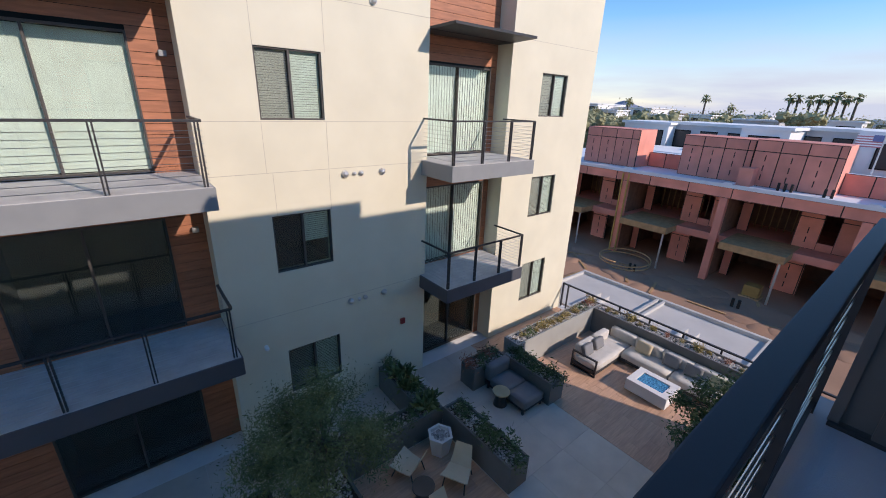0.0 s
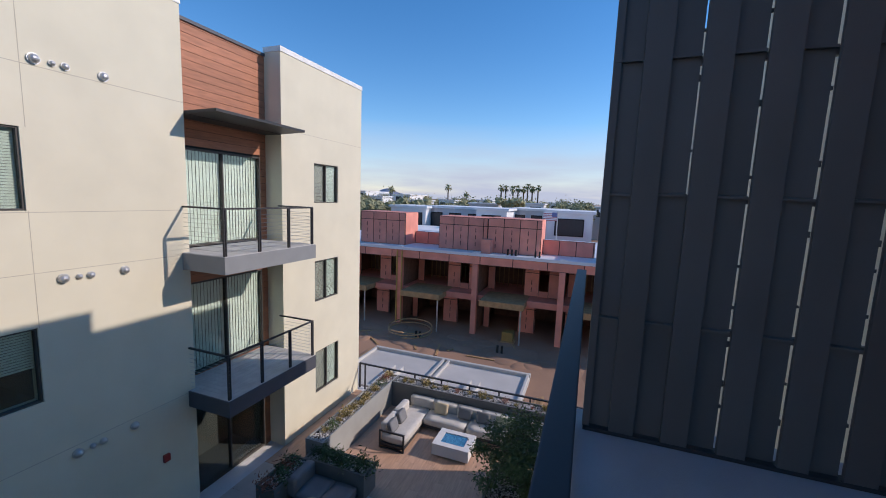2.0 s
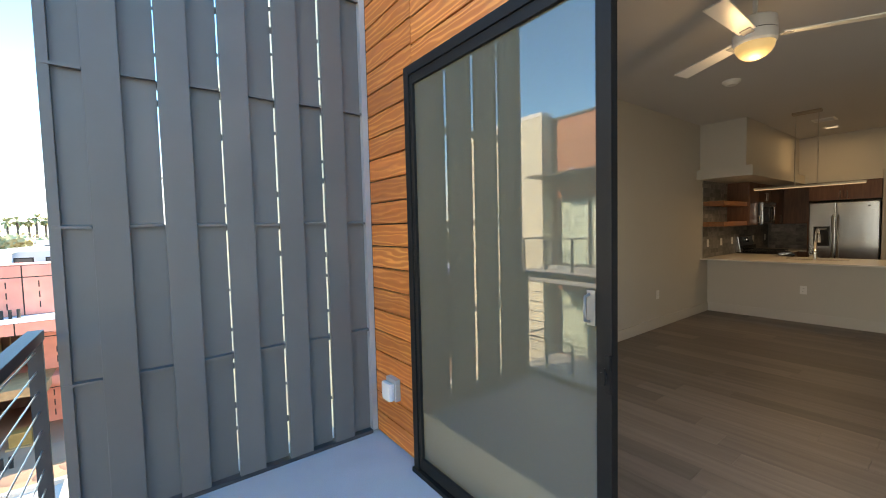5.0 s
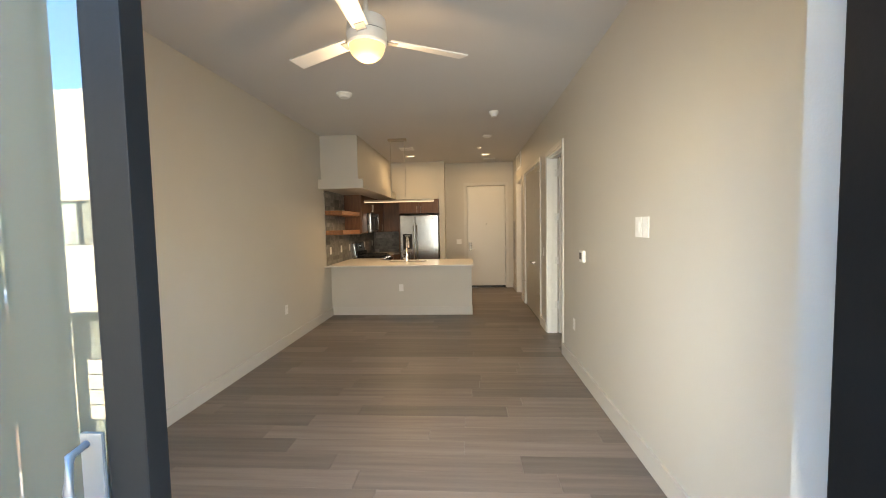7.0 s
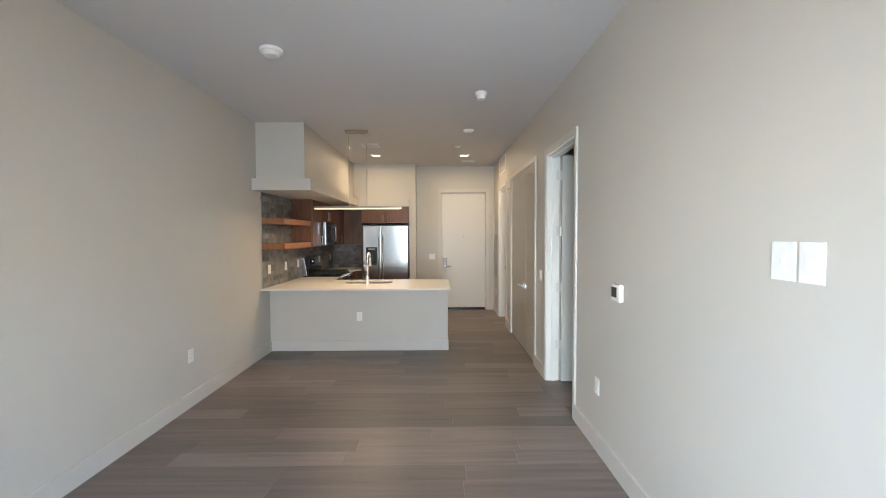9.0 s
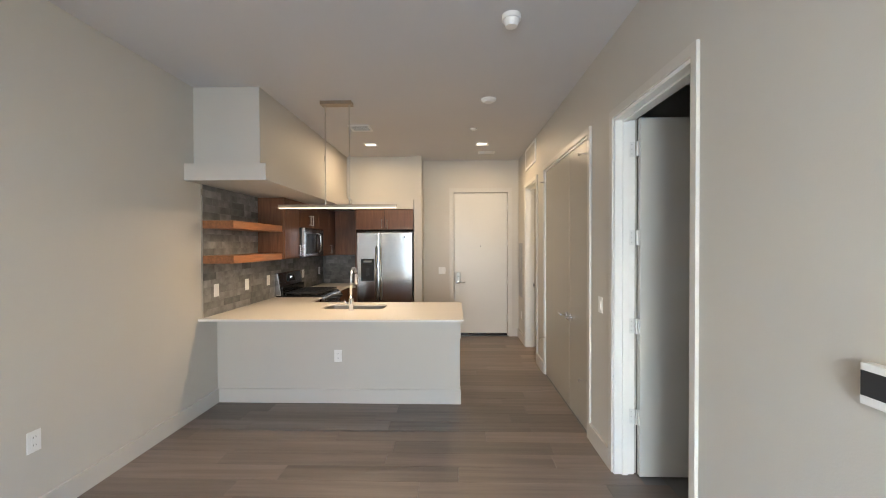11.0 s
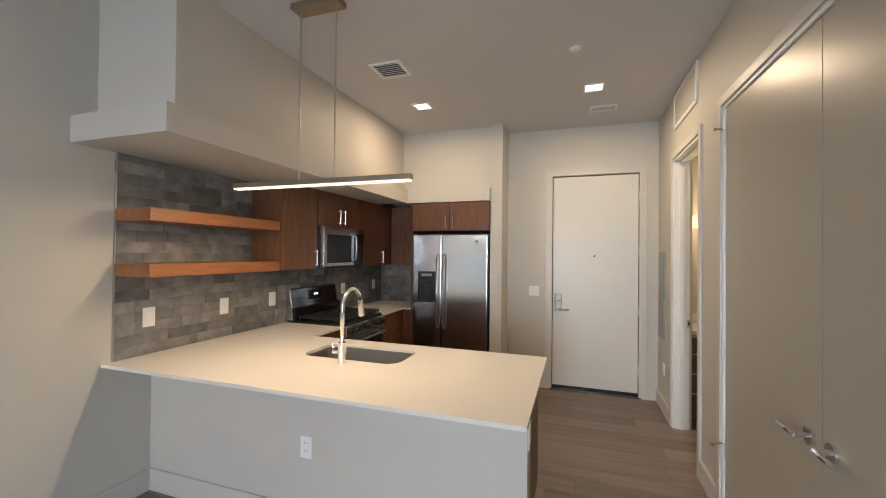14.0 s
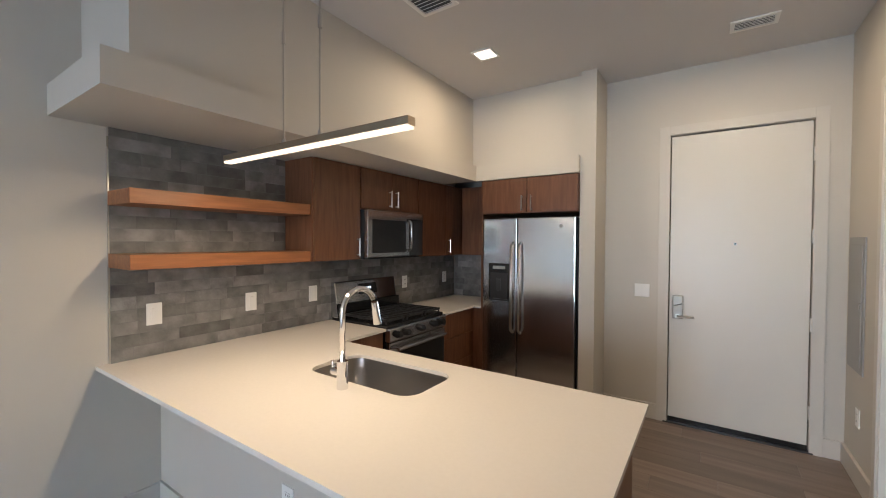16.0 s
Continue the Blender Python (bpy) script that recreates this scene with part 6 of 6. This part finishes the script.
def lounge_chair(x, y, turn):
    t = thing("lounge_chair", (x, y, G), "low tan sling lounge chair on the courtyard deck", "chair", "courtyard lounge chairs")
    m4 = Matrix.Translation((x, y, G)) @ Matrix.Rotation(radians(turn), 4, "Z")
    prof = [(0.34, 0.38), (0.1, 0.30), (-0.16, 0.28), (-0.27, 0.5), (-0.36, 0.76)]
    bm = bmesh.new()
    a = [bm.verts.new((-0.32 * (1 - 0.1 * i), p, z)) for i, (p, z) in enumerate(prof)]
    b = [bm.verts.new((0.32 * (1 - 0.1 * i), p, z)) for i, (p, z) in enumerate(prof)]
    for i in range(4):
        bm.faces.new((a[i], b[i], b[i + 1], a[i + 1]))
    got = bmesh.ops.extrude_face_region(bm, geom=bm.faces[:])
    bmesh.ops.translate(bm, verts=[q for q in got["geom"] if isinstance(q, bmesh.types.BMVert)], vec=(0, 0, -0.03))
    bmesh.ops.recalc_face_normals(bm, faces=bm.faces)
    bmesh.ops.transform(bm, verts=bm.verts, matrix=m4)
    part("sling_seat", bm, M_TAN, t)
    for sx in (-0.26, 0.26):
        for py in (0.32, -0.26):
            bm = R((sx, py, 0), (sx * 0.9, py * 0.7, 0.27), 0.016, seg=8)
            bmesh.ops.transform(bm, verts=bm.verts, matrix=m4)
            part("leg", bm, M_DARKP, t)


lounge_chair(-3.65, -5.15, -155)
lounge_chair(-4.45, -4.35, -60)
lounge_chair(-3.5, -3.6, 0)

# podium guard rail
t = thing("courtyard_railing", (-13.65, -4, G), "charcoal steel guard rail at the podium edge", "railing")
part("top_rail", B(-13.69, -13.61, -8.15, 1.5, G + 1.05, G + 1.1, 0.004), M_RAIL, t)
part("corner_rail", B(-13.69, -13.61, -8.2, -8.15, G, G + 1.1), M_RAIL, t)
for k in range(9):
    part("post", B(-13.68, -13.62, -7.95 + k * 1.15, -7.9 + k * 1.15, G - 0.03, G + 1.05), M_RAIL, t)

# ---- the distance ----
def house(x, y0, y1, z1, depth, m, n, label, dark=True):
    t = thing("house", (x, (y0 + y1) / 2, -8.7), label, "house", "modern houses")
    z1 -= 0.35
    part("wall", B(x - depth, x, y0, y1, -8.7, z1), m, t)
    part("roof", B(x - depth - 0.2, x + 0.3, y0 - 0.3, y1 + 0.3, z1, z1 + 0.3, 0.02), M_HOUSEW, t)
    for k in range(n):
        a = y0 + (y1 - y0) * (k + 0.18) / n
        b = y0 + (y1 - y0) * (k + 0.82) / n
        w = part("window", B(x, x + 0.06, a, b, z1 - 2.6, z1 - 0.6, 0.01), M_FRAME, t)
        part("pane", B(x + 0.05, x + 0.08, a + 0.1, b - 0.1, z1 - 2.5, z1 - 0.7), M_DARKP, w)


house(-52, -27.0, -21.5, 0.25, 9, M_HOUSEW, 2, "white flat-roofed modern house with dark windows")
house(-54, -22, -13.5, 0.35, 9, M_HOUSEG, 3, "grey flat-roofed modern house with wide windows")
house(-50, -13.5, -9.5, 0.45, 8, M_HOUSEW, 1, "white cubic modern house behind the building site")
house(-56, -10, -3.0, 0.5, 10, M_HOUSEG, 3, "grey flat-roofed modern house with dark windows")
house(-47, -4.2, 0.8, 0.6, 8, M_HOUSEW, 1, "pale flat-roofed house beside a flagpole")
house(-44, -22, -12, -2.4, 7, M_HOUSEW, 4, "low white house behind the red building")
house(-140, -120, -85, 3.2, 20, M_HOUSEW, 7, "long white building far off among trees")
house(-150, -84, -70, 2.4, 20, M_HOUSEW, 4, "white building far off among trees")
house(-60, 2, 14, 0.6, 10, M_HOUSEG, 3, "grey flat-roofed modern house beyond the site")
for k in range(16):
    gx, gy = -80 - 7 * (k % 6) - 2 * k, -78 + k * 8.5
    house(gx, gy, gy + 5 + k % 4, 0.7 + 0.35 * (k % 3), 6, M_HOUSEW if k % 3 else M_HOUSEG, 2, "small white flat-roofed building among the far trees")
t = thing("flagpole", (-44, -3.1, -2.5), "flagpole with a striped red and white flag", "flagpole")
part("pole", R((-44, -2.8, -8.7), (-44, -2.8, 0.6), 0.05), M_GALV, t)
bm = bmesh.new()
for k in range(5):
    box(bm, -44.02, -43.98, -4.3, -2.85, -0.55 + 0.18 * k, -0.46 + 0.18 * k)
part("stripe", bm, mat("flag_red", (0.5, 0.16, 0.16), 0.8), t)
bm = bmesh.new()
for k in range(5):
    box(bm, -44.02, -43.98, -4.3, -2.85, -0.46 + 0.18 * k, -0.37 + 0.18 * k)
part("stripe", bm, M_WHITE, t)
part("canton", B(-43.975, -43.96, -3.4, -2.85, -0.1, 0.35), mat("flag_blue", (0.16, 0.18, 0.33), 0.8), t)

# Foliage paler than near leaves: the air's haze is put into the colour.
M_FARLEAF = mat("hazy_far_foliage", (0.29, 0.29, 0.15), 0.9, var=0.3, scale=0.2, bump=0, col2=(0.40, 0.37, 0.20))
g = random.Random(77)
for nm, x0, x1, y0, y1, zt, n, lab, m, lf in (("woods", -190, -75, -150, 60, 1.5, 190, "distant belt of hazy green trees", M_FARLEAF, 0.9),
                                              ("woods", -70, -50, -50, -27, 1.0, 34, "olive green trees beside the houses", M_FARLEAF, 0.5),
                                              ("woods", -130, -90, -30, 40, 2.0, 26, "dark green trees beyond the houses", M_FARLEAF, 0.8)):
    cl = []
    for k in range(n):
        x, y = g.uniform(x0, x1), g.uniform(y0, y1)
        top = zt + g.uniform(-1.6, 1.0)
        s = g.uniform(0.9, 1.7)
        for j in range(7):
            cl.append((x + g.uniform(-1.6, 1.6) * s, y + g.uniform(-1.6, 1.6) * s, top - s - abs(g.gauss(0, 1.1)), s))
        cl.append((x, y, top - 4.5, s * 1.7))
    c = np.array(cl)
    gg = np.random.default_rng(n)
    ib = bmesh.new()
    bmesh.ops.create_icosphere(ib, subdivisions=2, radius=1)
    iv = np.array([v.co[:] for v in ib.verts])
    it = np.array([[v.index for v in f.verts] for f in ib.faces])
    ib.free()
    vv = iv[None] * (c[:, None, 3:4] * gg.uniform(0.4, 0.95, (len(c), len(iv), 1))) * np.array((1, 1, 0.8)) + c[:, None, :3]
    ff = it[None] + len(iv) * np.arange(len(c))[:, None, None]
    me = bpy.data.meshes.new(nm)
    me.from_pydata(vv.reshape(-1, 3).tolist(), [], ff.reshape(-1, 3).tolist())
    me.materials.append(m)
    tagged(new(nm, me), lab, "trees", kind="stuff")
    o = leaves("treetop_leaves", cl, n * 300, lf * 0.5, 0.6, m, None, 3 + n, 0.1, 0.7)
    tagged(o, "loose outer leaves of the far trees", "leaves", kind="stuff")


def palm(x, y, top, seed):
    t = thing("palm_tree", (x, y, -8.7), "tall fan palm on the skyline", "palm tree", "palms")
    r = random.Random(seed)
    part("trunk", R((x, y, -8.7), (x + r.uniform(-0.3, 0.3), y, top), 0.3, 0.2, 8), M_BARK, t)
    bm = bmesh.new()
    for k in range(26):
        a, e = r.random() * 6.283, r.uniform(-1.1, 1.2)
        L = r.uniform(1.0, 1.6)
        d = Vector((math.cos(a) * math.cos(e), math.sin(a) * math.cos(e), math.sin(e)))
        s = d.cross(Vector((0, 0, 1))).normalized() * 0.28
        p = Vector((x, y, top))
        q = p + d * L * 0.7
        w = p + d * L + Vector((0, 0, -0.45))
        bm.faces.new([bm.verts.new(c) for c in (p, q + s, w, q - s)])
    part("crown", bm, M_PALM, t)


# Fronds lightened to carry the haze of the distance.
M_PALM = mat("hazed_palm_frond", (0.32, 0.31, 0.15), 0.7, var=0.3, scale=0.4, bump=0)
for k, (x, y, top) in enumerate(((-120, -42.5, 4.0), (-120, -25.5, 4.4), (-121, -24.2, 4.3), (-118, -21.5, 4.0), (-120, -20.4, 4.2), (-122, -19.0, 4.3), (-120, -17.5, 4.9), (-120, -14.5, 4.6), (-121, -16.3, 4.3), (-110, 9, 4.0), (-105, -55, 2.6), (-120, 14, 4.4), (-125, -38, 2.2))):
    palm(x, y, top + 0.9, k)
bm = bmesh.new()
rng = random.Random(2)
n = 40
low, top = [], []
for k in range(n):
    y = -620 + k * 7
    h = 26 * math.exp(-((k - 17) / 6.0) ** 2) + 9 * math.exp(-((k - 28) / 6.0) ** 2) + 3 * noise.noise((k * 0.5, 0, 0))
    low.append(bm.verts.new((-900, y, -9)))
    top.append(bm.verts.new((-930, y, max(-8, h - 6))))
for k in range(n - 1):
    bm.faces.new((low[k], low[k + 1], top[k + 1], top[k]))
# The hill's blue haze is part of its base colour.
solid("backdrop_hill", bm, mat("hazy_hill", (0.30, 0.33, 0.40), 1.0, bump=0), "hazy blue hill on the horizon", "hill", kind="structure")

# ---- courtyard paving ----
rng = random.Random(14)
deckm, pavm = {}, {}


def paving(name, x0, x1, y0, y1, w, l, me_store, m, stagger, z=G):
    y, r = y0, 0
    while y < y1 - 0.01:
        x = x0 - (rng.random() * l if stagger else 0)
        while x < x1 - 0.01:
            a, b, c, d = max(x, x0), min(x + l, x1), y, min(y + w, y1)
            if b - a > 0.05:
                k = (round(b - a - 0.004, 3), round(d - c - 0.004, 3))
                if k not in me_store:
                    bmm = bmesh.new()
                    box(bmm, -k[0] / 2, k[0] / 2, -k[1] / 2, k[1] / 2, -0.03, 0)
                    me = bpy.data.meshes.new(name)
                    bmm.to_mesh(me)
                    bmm.free()
                    me.materials.append(m)
                    me_store[k] = me
                o = new(name, me_store[k])
                o.parent = court
                o.matrix_basis = pose((a + b) / 2, (c + d) / 2, z)
            x += l
        y += w


paving("paver", -8.35, 4.0, FY, 0.5, 1.2, 1.2, pavm, M_PAVER, False)
paving("deck_tile", -13.4, -8.355, FY, 0.5, 0.3, 1.2, deckm, M_PORC, True)
paving("deck_tile", -5.08, -2.4, -5.74, -1.6, 0.3, 1.2, deckm, M_PORC, True, G + 0.006)


# ---- laid pieces ----
def piece_mesh(name, w, d, h, bev, material):
    bm = bmesh.new()
    box(bm, -w / 2, w / 2, -d / 2, d / 2, -h, 0)
    top = [v for v in bm.verts if v.co.z > -h / 2]
    for v in top:
        v.co.x -= math.copysign(bev, v.co.x)
        v.co.y -= math.copysign(bev, v.co.y)
    me = bpy.data.meshes.new(name)
    bm.to_mesh(me)
    bm.free()
    me.materials.append(material)
    return me


def lay(name, me, parent, m):
    ob = new(name, me)
    ob.parent = parent
    ob.matrix_basis = m
    return ob


# floor planks run across the room
PW, PL = 0.18, 1.22
rng = random.Random(11)
cuts = {}
y = YF + 0.19
while y < 11.64:
    x = XL - rng.random() * PL
    while x < XR + 0.0:
        a, b = max(x, XL + 0.001), min(x + PL, XR - 0.001 if not (6.5 < y < 7.25 or 9.85 < y < 10.6) else XR + 0.3)
        if b - a > 0.02:
            w = round(b - a - 0.0008, 3)
            if w not in cuts:
                cuts[w] = piece_mesh("plank", w, PW - 0.0008, 0.008, 0.0006, M_PLANK)
            lay("plank", cuts[w], floor, pose((a + b) / 2, y + PW / 2, 0))
        x += PL
    y += PW
solid("bath_floor", B(XR + 0.3, 3.6, 4.3, 11.4, -0.008, -0.001), mat("grey_floor_tile", (0.12, 0.115, 0.11), 0.5), "dark tile floor in the side rooms", "floor", kind="structure")

# slate tiles, proud of the grout by uneven amounts
TW, TH = 0.305, 0.07
rng = random.Random(7)
tiles = {}


def slate(y0, y1, z0, z1, face, parent):
    z, r = z0, 0
    while z < z1 - 0.01:
        h = min(TH, z1 - z)
        y = y0 - (rng.random() * TW)
        while y < y1 - 0.004:
            TL = rng.choice((0.15, 0.2, 0.25, 0.305, 0.305))
            a, b = max(y, y0), min(y + TL, y1)
            if b - a > 0.012:
                key = (round(b - a - 0.0012, 3), round(h - 0.0012, 4))
                if key not in tiles:
                    tiles[key] = piece_mesh("tile", key[0], key[1], 0.008, 0.0008, M_TILE)
                dep = 0.0065 + rng.random() * 0.003
                if face == "x":
                    m = Matrix.Translation((XL + 0.006 + dep, (a + b) / 2, z + h / 2)) @ Matrix(((0, 0, 1), (1, 0, 0), (0, 1, 0))).to_4x4()
                else:
                    m = Matrix.Translation(((a + b) / 2, YK - 0.006 - dep, z + h / 2)) @ Matrix(((1, 0, 0), (0, 0, -1), (0, 1, 0))).to_4x4()
                lay("tile", tiles[key], parent, m)
            y += TL
        z += TH


slate(8.2, 11.63, 0.886, 1.47, "x", splash)
slate(8.2, 9.25, 1.47, 2.144, "x", splash)
slate(XL + 0.02, -1.58, 0.886, 1.40, "y", splash)

# cedar boards on the front wall
rng = random.Random(3)
boards = {}


def cedar(x0, x1, y, z0, z1, parent, face=-1):
    z = z0
    while z < z1 - 0.02:
        h = min(0.155, z1 - z)
        key = (round(x1 - x0, 2), round(h - 0.006, 3))
        if key not in boards:
            boards[key] = piece_mesh("board", key[0], key[1], 0.02, 0.003, M_SIDING)
        m = Matrix.Translation(((x0 + x1) / 2, y, z + h / 2)) @ Matrix(((1, 0, 0), (0, 0, -1), (0, 1, 0))).to_4x4()
        lay("board", boards[key], parent, m)
        z += 0.155


cedar(-2.345, -1.75, YF, -0.03, ROOF, front)
cedar(-1.75, 0.63, YF, 2.44, ROOF, front)
cedar(0.63, 1.45, YF, -0.03, ROOF, front)
